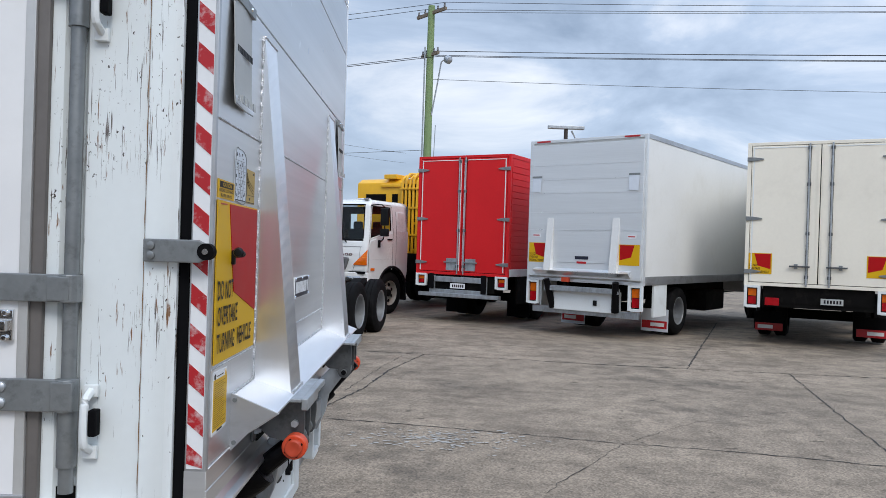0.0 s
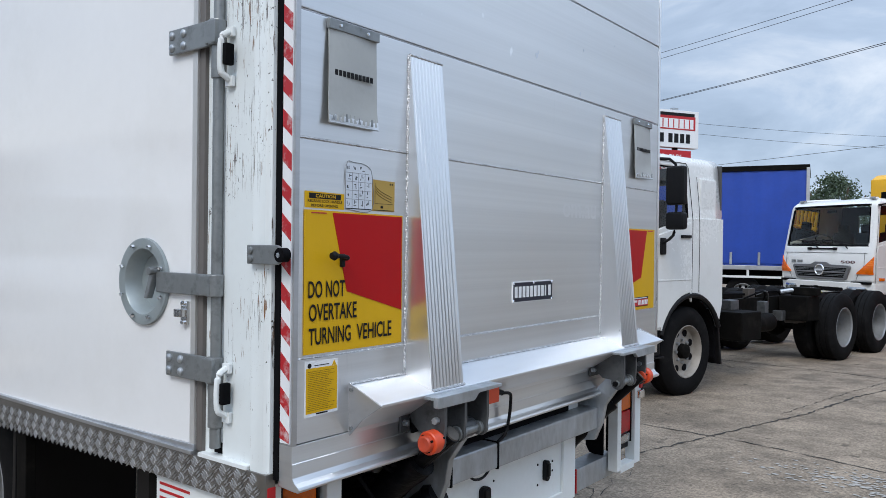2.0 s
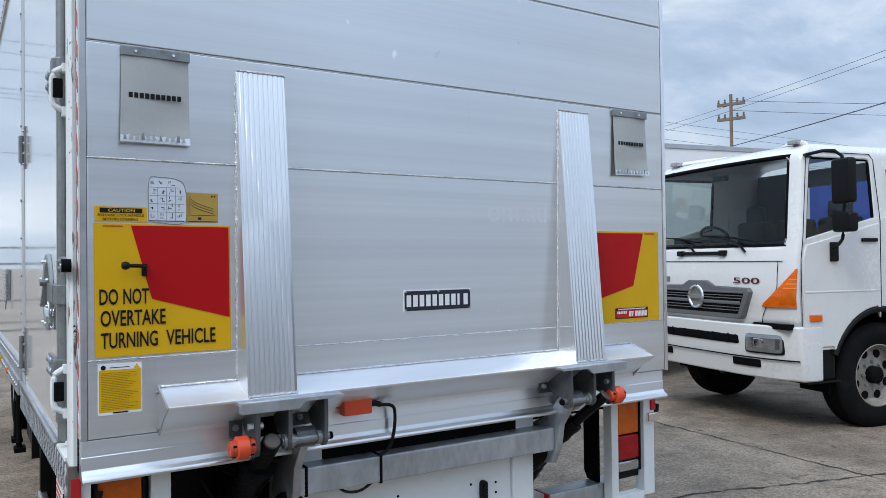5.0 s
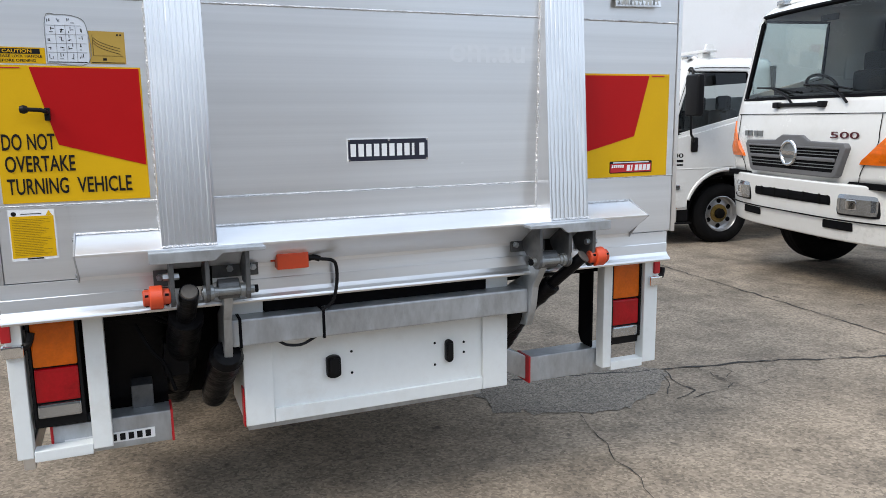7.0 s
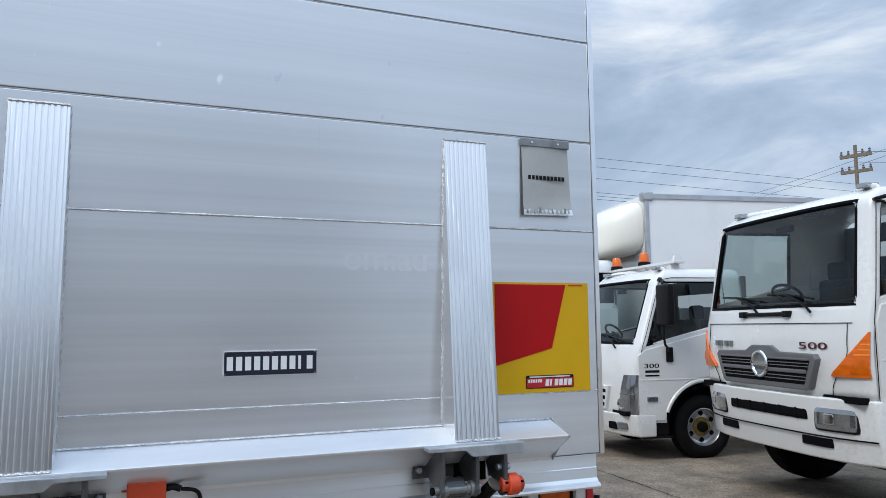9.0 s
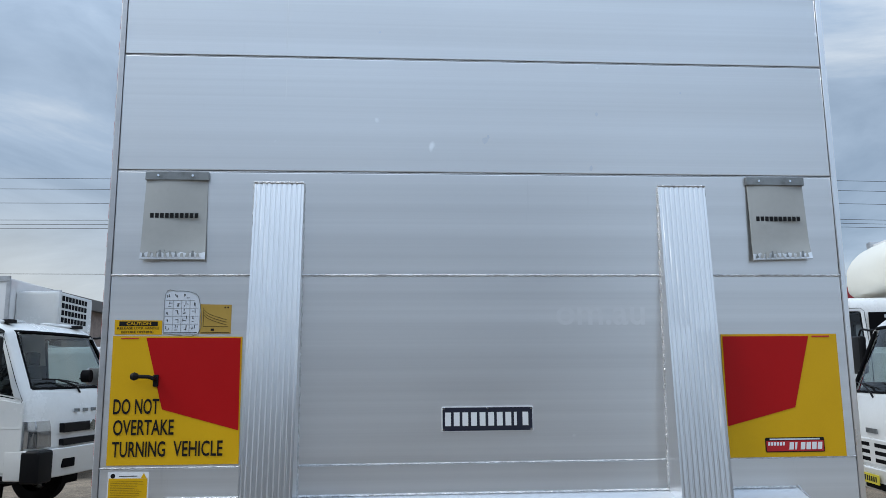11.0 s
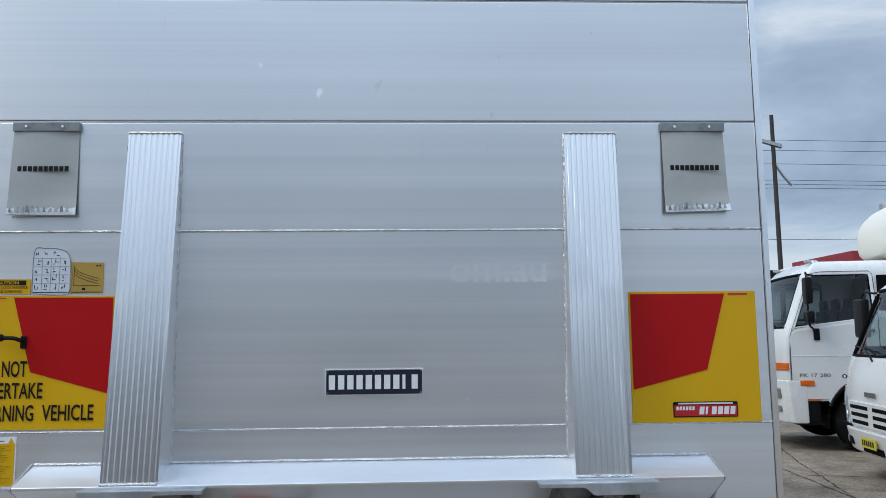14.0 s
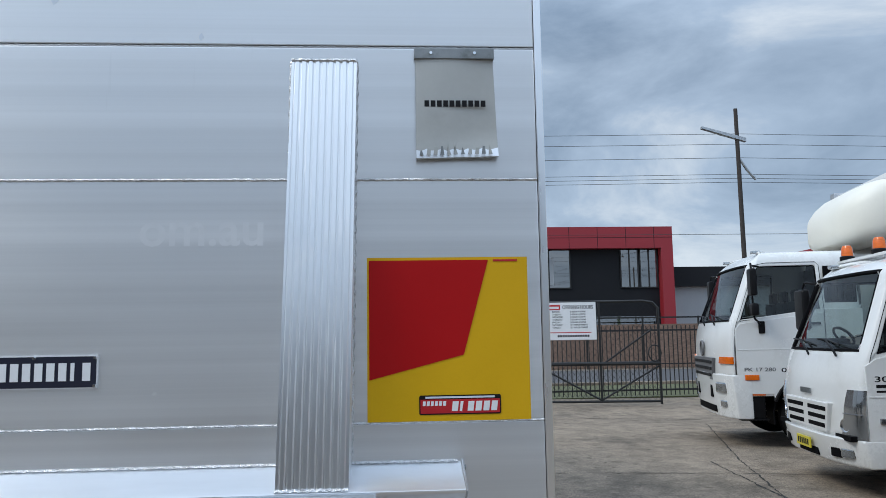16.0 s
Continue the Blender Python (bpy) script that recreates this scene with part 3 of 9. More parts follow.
def tube(bm, pts, r, seg=8):
    """A bent round bar through points; a few widely spaced points are joined by a smooth curve."""
    pts = [Vector(p) for p in pts]
    if 3 <= len(pts) <= 8 and r < 0.02:
        ext, fine = [pts[0] * 2 - pts[1]] + pts + [pts[-1] * 2 - pts[-2]], []
        for i in range(len(pts) - 1):
            a, b, c, d = ext[i:i + 4]
            for q in range(4):
                u = q / 4
                fine.append(0.5 * (2 * b + (c - a) * u + (2 * a - 5 * b + 4 * c - d) * u * u + (3 * b - a - 3 * c + d) * u ** 3))
        pts = fine + [pts[-1]]
    rings = []
    up = Vector((0.13, 0.27, 0.95))
    for i, p in enumerate(pts):
        d = (pts[min(i + 1, len(pts) - 1)] - pts[max(i - 1, 0)]).normalized()
        u = d.cross(up)
        u = u.normalized() if u.length > 1e-3 else d.orthogonal().normalized()
        v = d.cross(u)
        rings.append([bm.verts.new(p + (u * math.cos(2 * math.pi * k / seg) + v * math.sin(2 * math.pi * k / seg)) * r) for k in range(seg)])
    for a, b in zip(rings, rings[1:]):
        for k in range(seg):
            j = (k + 1) % seg
            bm.faces.new((a[k], a[j], b[j], b[k]))
    bm.faces.new(list(reversed(rings[0]))); bm.faces.new(rings[-1])


def lathe(bm, prof, centre, axis, seg=32):
    """Turns an outline of (distance along the axis, radius) round an axis."""
    c, d = Vector(centre), Vector(axis).normalized()
    u = d.orthogonal().normalized(); v = d.cross(u)
    rings = []
    for h, r in prof:
        if r < 1e-5:
            rings.append([bm.verts.new(c + d * h)])
        else:
            rings.append([bm.verts.new(c + d * h + (u * math.cos(2 * math.pi * k / seg) + v * math.sin(2 * math.pi * k / seg)) * r) for k in range(seg)])
    for a, b in zip(rings, rings[1:]):
        for k in range(seg):
            j = (k + 1) % seg
            if len(a) == 1 and len(b) > 1: bm.faces.new((a[0], b[k], b[j]))
            elif len(b) == 1 and len(a) > 1: bm.faces.new((a[k], b[0], a[j]))
            elif len(a) > 1: bm.faces.new((a[k], b[k], b[j], a[j]))


def soften(bm, w, seg=2, angle=28):
    bm.normal_update()
    es = [e for e in bm.edges if len(e.link_faces) == 2 and e.calc_face_angle(0) > radians(angle)]
    if es and w > 0:
        bmesh.ops.bevel(bm, geom=es, offset=w, offset_type="OFFSET", segments=seg, profile=0.6, affect="EDGES", clamp_overlap=True)


APART = {"lens_border", "bolt", "hub_slot", "rivet", "name_bar", "marker_lamp", "buckle", "letter_bar", "print_bar", "plate_bar", "number_bar", "mudguard_strut", "edge_trim", "corner_cap",
         "post", "rail", "white_bar", "red_stroke", "wheel_nut", "hand_hole", "rubber_buffer", "header_lamp", "bolt_hole", "dark_opening", "ladder_bar", "grille_hole", "cladding_joint",
         "peeled_lettering", "mudguard", "side_underrun_bar", "jack_leg", "top_cap", "notice_line", "plank_joint", "tie_rail"}


def islands(bm):
    """The separate pieces of a bmesh, each as a bmesh of its own."""
    seen, out = set(), []
    for v0 in bm.verts:
        if v0 in seen:
            continue
        stack, faces = [v0], set()
        seen.add(v0)
        while stack:
            v = stack.pop()
            for f in v.link_faces:
                faces.add(f)
                for w in f.verts:
                    if w not in seen:
                        seen.add(w); stack.append(w)
        nb, mp_ = bmesh.new(), {}
        for f in faces:
            for v in f.verts:
                if v not in mp_:
                    mp_[v] = nb.verts.new(v.co)
        for f in faces:
            nb.faces.new([mp_[v] for v in f.verts])
        out.append(nb)
    bm.free()
    return out


def part(name, bm, material, parent=None, label="", bevel=0.0, smooth=True, seg=2):
    """Links a bmesh as one mesh object under a thing or a part; small fixings that can be told apart each become one."""
    if name in APART and len(bm.verts):
        ps = islands(bm)
        for p in ps[1:]:
            _part(name, p, material, parent, label, bevel, smooth, seg)
        return _part(name, ps[0], material, parent, label, bevel, smooth, seg)
    return _part(name, bm, material, parent, label, bevel, smooth, seg)


def _part(name, bm, material, parent, label, bevel, smooth, seg):
    if bevel:
        soften(bm, bevel, seg)
    bmesh.ops.recalc_face_normals(bm, faces=bm.faces[:])
    me = bpy.data.meshes.new(name)
    bm.to_mesh(me); bm.free()
    if smooth:
        me.shade_smooth()
        me.set_sharp_from_angle(angle=radians(14 if bevel and seg == 2 else 32))
    mats = material if isinstance(material, (list, tuple)) else [material]
    for m in mats:
        me.materials.append(M[m] if isinstance(m, str) else m)
    ob = new(name, me)
    if parent is not None:
        ob.parent = parent
        ob.matrix_parent_inverse = Matrix.Identity(4)
    if label:
        tagged(ob, label)
    return ob


def make(fn, *args, **kw):
    bm = bmesh.new()
    fn(bm, *args, **kw)
    return bm


def boxes(*bs):
    bm = bmesh.new()
    for b_ in bs:
        bx(bm, *b_)
    return bm


def root(name, m, label, category, group=""):
    e = new(name)
    e.matrix_world = m
    e.empty_display_size = 0.2
    return tagged(e, label, category, group)


def letters(name, text, material, parent, m, width, height, label="", depth=0.0012, squeeze=True):
    """Writing fitted to a width and height, its lower left corner at the pose m."""
    cu = bpy.data.curves.new(name, "FONT")
    cu.body, cu.extrude, cu.resolution_u, cu.offset = text, 0.0, 3, 0.014
    ob = bpy.data.objects.new(name, cu)
    scene.collection.objects.link(ob)
    me = bpy.data.meshes.new_from_object(ob.evaluated_get(bpy.context.evaluated_depsgraph_get()))
    bpy.data.objects.remove(ob); bpy.data.curves.remove(cu)
    co = np.empty(len(me.vertices) * 3); me.vertices.foreach_get("co", co)
    co = co.reshape(-1, 3)
    lo, hi = co.min(0), co.max(0)
    co[:, 0] = (co[:, 0] - lo[0]) / (hi[0] - lo[0]) * width
    co[:, 1] = (co[:, 1] - lo[1]) / (hi[1] - lo[1]) * height
    co[:, 2] = 0
    me.vertices.foreach_set("co", co.ravel())
    me.materials.clear(); me.materials.append(M[material] if isinstance(material, str) else material); me.update()
    ob = new(name, me)
    ob.parent = parent
    ob.matrix_parent_inverse = Matrix.Identity(4)
    ob.matrix_local = m
    if label:
        tagged(ob, label)
    return ob


def gz(x, y):
    """The height of the yard, which falls gently towards the gate and the far row."""
    return 0.018 * max(min(x, 0.0), -14.0) - 0.005 * max(min(y, 20.0), 0.0)


def wheel(parent, c, r=0.5, w=0.28, side=1, rim="rim", dual=False, flange=False, holes=8):
    """A lorry wheel; side is the outward direction along local y."""
    x, y, z = c
    ax = (0, side, 0)
    t = make(lathe, [(-w / 2, r * 0.58), (-w / 2, r * 0.86), (-w * 0.40, r * 0.965), (-w * 0.33, r), (-w * 0.17, r), (-w * 0.15, r - 0.012), (-w * 0.12, r), (w * 0.12, r), (w * 0.15, r - 0.012), (w * 0.17, r), (w * 0.33, r), (w * 0.40, r * 0.965), (w / 2, r * 0.86), (w * 0.52, r * 0.74), (w * 0.46, r * 0.60), (w * 0.40, r * 0.56)], (x, y, z), ax, 40)
    tyre = part("wheel", t, "tyre", parent, "black rubber lorry tyre on a steel rim")
    d0 = -0.50 if dual else 0.0               # twin wheels turn their dish inwards
    bm = make(lathe, [(w * 0.44, r * 0.60), (w * 0.46, r * 0.575), (w * 0.40, r * 0.55), (w * (0.16 + d0), r * 0.52)], (x, y, z), ax, 40)
    rm = part("rim", bm, rim, tyre)
    part("wheel_disc", make(lathe, [(w * (0.16 + d0), r * 0.52), (w * (0.10 + d0), r * 0.46), (w * (0.14 + d0), r * 0.33), (w * (0.17 + d0), r * 0.30), (w * (0.17 + d0), 0.0)], (x, y, z), ax, 40), "rim_dark" if dual else rim, tyre)
    bm = bmesh.new()
    lathe(bm, [(w * (0.16 + d0), r * 0.17), (w * (0.40 + d0), r * 0.16), (w * (0.44 + d0), r * 0.10), (w * (0.44 + d0), 0)], (x, y, z), ax, 20)
    part("hub", bm, "chassis", tyre)
    if flange:
        part("hub_flange", make(lathe, [(w * 0.16, r * 0.31), (w * 0.20, r * 0.30), (w * 0.20, r * 0.15)], (x, y, z), ax, 24), "hub_yellow", tyre, "yellowed hub flange")
    bm = bmesh.new()
    for k in range(holes):
        a = 2 * math.pi * k / holes
        cx, cz = x + math.cos(a) * r * 0.25, z + math.sin(a) * r * 0.25
        cyl(bm, (cx, y + side * w * (0.16 + d0), cz), (cx, y + side * w * (0.27 + d0), cz), r * 0.035, seg=6)
    part("wheel_nut", bm, "hub_yellow" if flange else "rim", tyre)
    bm = bmesh.new()
    for k in range(holes):
        a = 2 * math.pi * (k + 0.5) / holes
        cx, cz = x + math.cos(a) * r * 0.415, z + math.sin(a) * r * 0.415
        cyl(bm, (cx, y + side * w * (0.08 + d0), cz), (cx, y + side * w * (0.15 + d0), cz), r * 0.080, seg=12)
    part("hand_hole", bm, "rubber", tyre)
    if dual:
        t = make(lathe, [(-w / 2, r * 0.58), (-w / 2, r * 0.86), (-w * 0.33, r), (w * 0.33, r), (w / 2, r * 0.86), (w * 0.5, r * 0.58)], (x, y - side * (w + 0.05), z), ax, 32)
        part("inner_tyre", t, "tyre", tyre)
    return tyre

# ---- the parked box truck with its folded tail lift ----
BOX_L, BOX_W, BOX_TOP, SIDE_Y = 6.55, 2.43, 3.34, -0.012
truck = root("box_truck", pose(0, 0, 0), "white box truck with a folded aluminium tail lift, parked on concrete", "truck")


def skew(bm):
    """The box runs half a degree off square with its tail lift."""
    for v in bm.verts:
        x = v.co.x
        v.co.y += 0.012 * min(x, 0.0)
        if v.co.z < 1.12:
            v.co.z += 0.014 * (x + 2.0) if x < -1.985 else 0.020 * min(0.0, x + 0.42)
    return bm


def on_rear(y, z, x=0.004):
    """The pose of writing on the rear face: lower left corner at y, z."""
    return pose(x, y, z, 90, 0, 90)


# platform, upright: a core that carries the separate planks
platform = part("tail_lift_platform", boxes((-0.046, -0.012, 0.006, 2.425, 1.04, 3.30)), "alu_dull", truck, "folded upright aluminium tail lift platform", 0.003)
seams = [1.043, 1.271, 1.864, 2.206, 2.604, 2.863]
for z0, z1 in zip(seams, seams[1:]):
    bm = boxes((-0.010, 0.0, 0.018, 2.413, z0 + (0.0032 if z0 > 2.0 else 0.0015), z1 - (0.0032 if z1 > 2.0 else 0.0015)))
    part("plank", bm, "alu", platform, bevel=0.003)
# weld bead along each joint
for z0 in seams[1:]:
    bm = bmesh.new()
    open_joint = z0 > 2.0                 # the upper joints are open grooves; their sunk bead is coloured darker for a dark core
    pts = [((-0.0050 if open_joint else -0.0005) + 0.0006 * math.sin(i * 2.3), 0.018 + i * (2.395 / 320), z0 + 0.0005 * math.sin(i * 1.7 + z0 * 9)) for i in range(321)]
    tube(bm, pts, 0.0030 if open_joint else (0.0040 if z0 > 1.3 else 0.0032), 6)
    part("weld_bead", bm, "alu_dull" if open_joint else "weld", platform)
# fine ribbed non-slip upper part
bm = bmesh.new()
prof = [(-0.010, 2.868)]
z = 2.868
while z < 3.29:
    prof += [(0.0, z + 0.002), (0.0, z + 0.0095), (-0.0022, z + 0.0112), (-0.0022, z + 0.0135)]
    z += 0.0145
prof += [(-0.010, z)]
prism(bm, prof, "y", 0.018, 2.413)
part("ribbed_tread", bm, "alu_bright", platform, smooth=False)
# edge trims: the left in the darker metal, the right in the brighter
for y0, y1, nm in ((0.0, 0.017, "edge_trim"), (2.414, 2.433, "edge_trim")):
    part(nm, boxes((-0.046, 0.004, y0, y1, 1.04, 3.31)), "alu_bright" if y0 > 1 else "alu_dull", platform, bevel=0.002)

# lower extrusion of the platform with its rolled lip
bm = bmesh.new()
prism(bm, [(-0.05, 1.0425), (0.004, 1.0425), (0.004, 0.996), (0.0065, 0.9945), (0.0065, 0.958), (0.016, 0.946), (0.030, 0.938), (0.033, 0.931), (0.029, 0.924), (0.012, 0.924), (-0.05, 0.928)], "y", 0.0, 2.395)
part("lower_extrusion", bm, "alu", truck, "grimy aluminium sill extrusion", bevel=0.002)

# two gussets: tapering ribbed uprights welded to the platform
def gusset(y0, y1, foot):
    bm = bmesh.new()
    zt, zb, xb = 2.166, 1.135, 0.112
    n_r = 9
    pitch = (y1 - y0 - 0.012) / n_r
    cols = [y0, y0 + 0.006]
    rel = [0.0, 0.0]
    for i in range(n_r):
        a = y0 + 0.006 + i * pitch
        cols += [a + pitch * 0.06, a + pitch * 0.24, a + pitch * 0.76, a + pitch * 0.94]
        rel += [-0.0012, 0.0012, 0.0012, -0.0012]
    cols += [y1]; rel += [0.0]
    top = [bm.verts.new((0.006 + r, c, zt)) for c, r in zip(cols, rel)]
    low = [bm.verts.new((xb + r, c + foot, zb)) for c, r in zip(cols, rel)]
    for i in range(len(cols) - 1):
        bm.faces.new((top[i], low[i], low[i + 1], top[i + 1]))
    bt = [bm.verts.new((-0.001, y0, zt)), bm.verts.new((-0.001, y1, zt))]
    bl = [bm.verts.new((-0.001, y0 + foot, zb)), bm.verts.new((-0.001, y1 + foot, zb))]
    bm.faces.new((bt[0], bl[0], low[0], top[0])); bm.faces.new((top[-1], low[-1], bl[1], bt[1]))
    bm.faces.new([bt[0]] + top + [bt[1]]); bm.faces.new([bl[1]] + list(reversed(low)) + [bl[0]])
    g = part("gusset", bm, "alu_bright", truck, "tapering ribbed aluminium upright welded to the platform", smooth=False)
    for yy, f_ in ((y0, foot), (y1, foot)):
        bm = bmesh.new()
        pts = [(0.001, yy + f_ * i / 180 + 0.0012 * math.sin(i * 1.1 + yy * 5), zt - (zt - 1.18) * i / 180) for i in range(181)]
        tube(bm, pts, 0.0048, 6)
        part("weld_bead", bm, "weld", g)
    bm = bmesh.new()
    tube(bm, [(0.005, y0 + (y1 - y0) * i / 24, zt + 0.002 + 0.001 * math.sin(i * 2.0)) for i in range(25)], 0.0050, 6)
    part("weld_bead", bm, "weld", g)
    bm = bmesh.new()
    tube(bm, [(xb + 0.004, y0 + foot + (y1 - y0) * i / 24, zb + 0.004 + 0.0018 * math.sin(i * 2.2)) for i in range(25)], 0.0048, 5)
    part("weld_bead", bm, "weld", g)


gusset(0.457, 0.616, -0.004)
gusset(1.800, 1.962, -0.016)

# folded shelf with closed ends
bm = bmesh.new()
prism(bm, [(-0.001, 1.177), (0.112, 1.139), (0.122, 1.134), (0.120, 1.126), (0.0055, 1.048), (0.0050, 1.036), (-0.001, 1.036)], "y", 0.217, 2.208)
shelf = part("shelf", bm, "shelf_alu", truck, "folded bright aluminium shelf with welded ends", 0.0025)
for y0 in (0.212, 2.208):
    bm = bmesh.new()
    prism(bm, [(-0.001, 1.184), (0.045, 1.165), (0.128, 1.132), (0.055, 1.085), (0.002, 1.03), (-0.001, 1.03)], "y", y0, y0 + 0.005)
    part("end_plate", bm, "alu_dull", shelf, bevel=0.0015)
bm = bmesh.new()
for zz in (1.165, 1.055):
    cyl(bm, (0.012, 0.212, zz), (0.012, 0.207, zz), 0.006, seg=8)
    cyl(bm, (0.012, 2.213, zz), (0.012, 2.218, zz), 0.006, seg=8)
part("rivet", bm, "zinc", shelf)
bm = bmesh.new()
tube(bm, [(0.001 + 0.0010 * math.sin(i * 1.3), 0.22 + 1.98 * i / 260, 1.179 + 0.0008 * math.sin(i * 2.1)) for i in range(261)], 0.0042, 5)
part("weld_bead", bm, "weld", shelf)

# warning flags of grey vinyl in a metal clamp
def flag(y0, y1, lean, curl):
    w = y1 - y0
    bm = bmesh.new()
    rows_, cols_ = 14, 8
    grid = []
    for i in range(rows_ + 1):
        t = i / rows_
        for j in range(cols_ + 1):
            s = j / cols_
            xx = 0.006 + 0.004 * math.sin(t * 2.4) + 0.028 * max(0, t - 0.78) * (1 + curl * s) + 0.004 * math.sin(s * 4 + t * 2)
            grid.append((xx, y0 - 0.004 * t + lean * t + w * s * (1 + 0.04 * t), 2.186 - 0.274 * t + curl * 0.005 * s * t))
    v = [bm.verts.new(p) for p in grid]
    back = [bm.verts.new((p[0] - 0.0025, p[1], p[2])) for p in grid]
    k = cols_ + 1
    for i in range(rows_):
        for j in range(cols_):
            a = i * k + j
            bm.faces.new((v[a], v[a + k], v[a + k + 1], v[a + 1])); bm.faces.new((back[a], back[a + 1], back[a + k + 1], back[a + k]))
    rim = [i * k for i in range(rows_ + 1)] + [rows_ * k + j for j in range(1, k)] + [i * k + cols_ for i in range(rows_ - 1, -1, -1)] + [j for j in range(cols_ - 1, 0, -1)]
    for a, b2 in zip(rim, rim[1:] + rim[:1]):
        bm.faces.new((v[a], back[a], back[b2], v[b2]))
    fl = part("warning_flag", bm, "flap", truck, "grey vinyl tail lift flag hanging from a steel clamp")
    part("clamp", boxes((0.0, 0.014, y0 - 0.003, y1 + 0.003, 2.172, 2.200)), "zinc", fl, bevel=0.002)
    bm = bmesh.new()
    for s in (0.2, 0.76):
        cyl(bm, (0.013, y0 + w * s, 2.186), (0.018, y0 + w * s, 2.186), 0.006, 0.004, 10)
    part("rivet", bm, "chrome", fl)
    # maker's name as a row of plain bars
    bm = bmesh.new()
    for i in range(10):
        a = y0 + w * (0.10 + 0.80 * i / 10) + lean * 0.5
        xx = 0.0128
        bx(bm, xx, xx + 0.0012, a, a + w * 0.060, 2.047, 2.063)
    part("print_bar", bm, "black_print", fl)
    # torn shiny strip at the lower edge
    bm = bmesh.new()
    lo_v, hi_v = [], []
    for j in range(17):
        s = j / 16
        for t, row in ((0.992, lo_v), (0.918 + 0.012 * math.sin(j * 2.3), hi_v)):
            xx = 0.0072 + 0.004 * math.sin(t * 2.4) + 0.028 * max(0, t - 0.78) * (1 + curl * s) + 0.004 * math.sin(s * 4 + t * 2)
            row.append(bm.verts.new((xx, y0 - 0.004 * t + lean * t + w * s * (1 + 0.04 * t), 2.186 - 0.274 * t + curl * 0.005 * s * t)))
    for j in range(16):
        bm.faces.new((lo_v[j], lo_v[j + 1], hi_v[j + 1], hi_v[j]))
    part("silver_strip", bm, "shelf_alu", fl)
    for i in range(11):
        bm = bmesh.new()
        a = y0 + lean * 0.95 + w * (0.02 + 0.087 * i)
        h = 0.012 + 0.010 * abs(math.sin(i * 2.7))
        zz = 1.920 + curl * 0.004 * i / 11
        prism(bm, [(a, zz), (a + w * 0.05, zz), (a + w * (0.03 + 0.03 * math.sin(i)), zz + h), (a + w * 0.012, zz + h)], "x", 0.022 + curl * 0.004 * i / 11, 0.0235 + curl * 0.004 * i / 11)
        part("torn_strip", bm, "flap" if i % 3 else "zinc", fl)


flag(0.113, 0.307, -0.002, 0.0)
flag(2.109, 2.306, 0.004, 1.0)

# rear marker signs
def sheet(name, quad, x, mat, parent, label="", t=0.0018):
    bm = bmesh.new()
    prism(bm, quad, "x", x - t, x)
    return part(name, bm, mat, parent, label)


sign = sheet("warning_sign", [(0.038, 1.280), (0.434, 1.279), (0.433, 1.668), (0.036, 1.672)], 0.003, "sign_y", truck, "yellow and red turning vehicle warning sign, flat on the platform")
sheet("red_field", [(0.138, 1.666), (0.428, 1.664), (0.430, 1.380), (0.196, 1.446)], 0.0045, "sign_r", sign)
for txt, y0, y1, z0, z1 in (("DO", 0.050, 0.101, 1.427, 1.474), ("NOT", 0.115, 0.187, 1.427, 1.474), ("OVERTAKE", 0.053, 0.235, 1.364, 1.411), ("TURNING", 0.053, 0.212, 1.299, 1.346), ("VEHICLE", 0.236, 0.385, 1.299, 1.346)):
    letters("lettering", txt, "black_print", sign, on_rear(y0, z0 + 0.005, 0.0055), y1 - y0, z1 - z0)
sheet("red_dash", [(0.06, 1.6625), (0.115, 1.6625), (0.115, 1.6655), (0.06, 1.6655)], 0.0042, "tape_r", sign)
sign2 = sheet("marker_sign", [(1.985, 1.273), (2.380, 1.273), (2.380, 1.668), (1.985, 1.668)], 0.003, "sign_y", truck, "yellow and red rear marker sign, flat on the platform")
sheet("red_field", [(1.990, 1.372), (2.219, 1.430), (2.283, 1.661), (1.990, 1.661)], 0.0045, "sign_r", sign2)
sheet("red_dash", [(2.295, 1.657), (2.355, 1.657), (2.355, 1.662), (2.295, 1.662)], 0.0042, "tape_r", sign2)
bdg = part("dealer_badge", make(prism, [(2.112, 1.288), (2.304, 1.288), (2.307, 1.291), (2.307, 1.331), (2.304, 1.334), (2.112, 1.334), (2.109, 1.331), (2.109, 1.291)], "x", 0.0032, 0.0046), "black_print", sign2, "red, white and black dealer sticker")
sheet("red_field", [(2.112, 1.291), (2.304, 1.291), (2.304, 1.324), (2.112, 1.324)], 0.0054, "tape_r", bdg, t=0.0007)
for i in range(6):
    a = 2.187 + i * 0.0190
    sheet("white_bar", [(a, 1.296), (a + (0.006 if i == 1 else 0.0145), 1.296), (a + (0.010 if i == 1 else 0.0175), 1.319), (a + 0.003, 1.319)], 0.0060, "tape_w", bdg, t=0.0006)
for i in range(6):
    a = 2.117 + i * 0.0098
    sheet("white_bar", [(a, 1.309), (a + 0.0068, 1.309), (a + 0.0082, 1.320), (a + 0.0014, 1.320)], 0.0060, "tape_w", bdg, t=0.0006)
sheet("print_bar", [(2.124, 1.3265), (2.292, 1.3265), (2.292, 1.3310), (2.124, 1.3310)], 0.0052, "paper", bdg, t=0.0005)

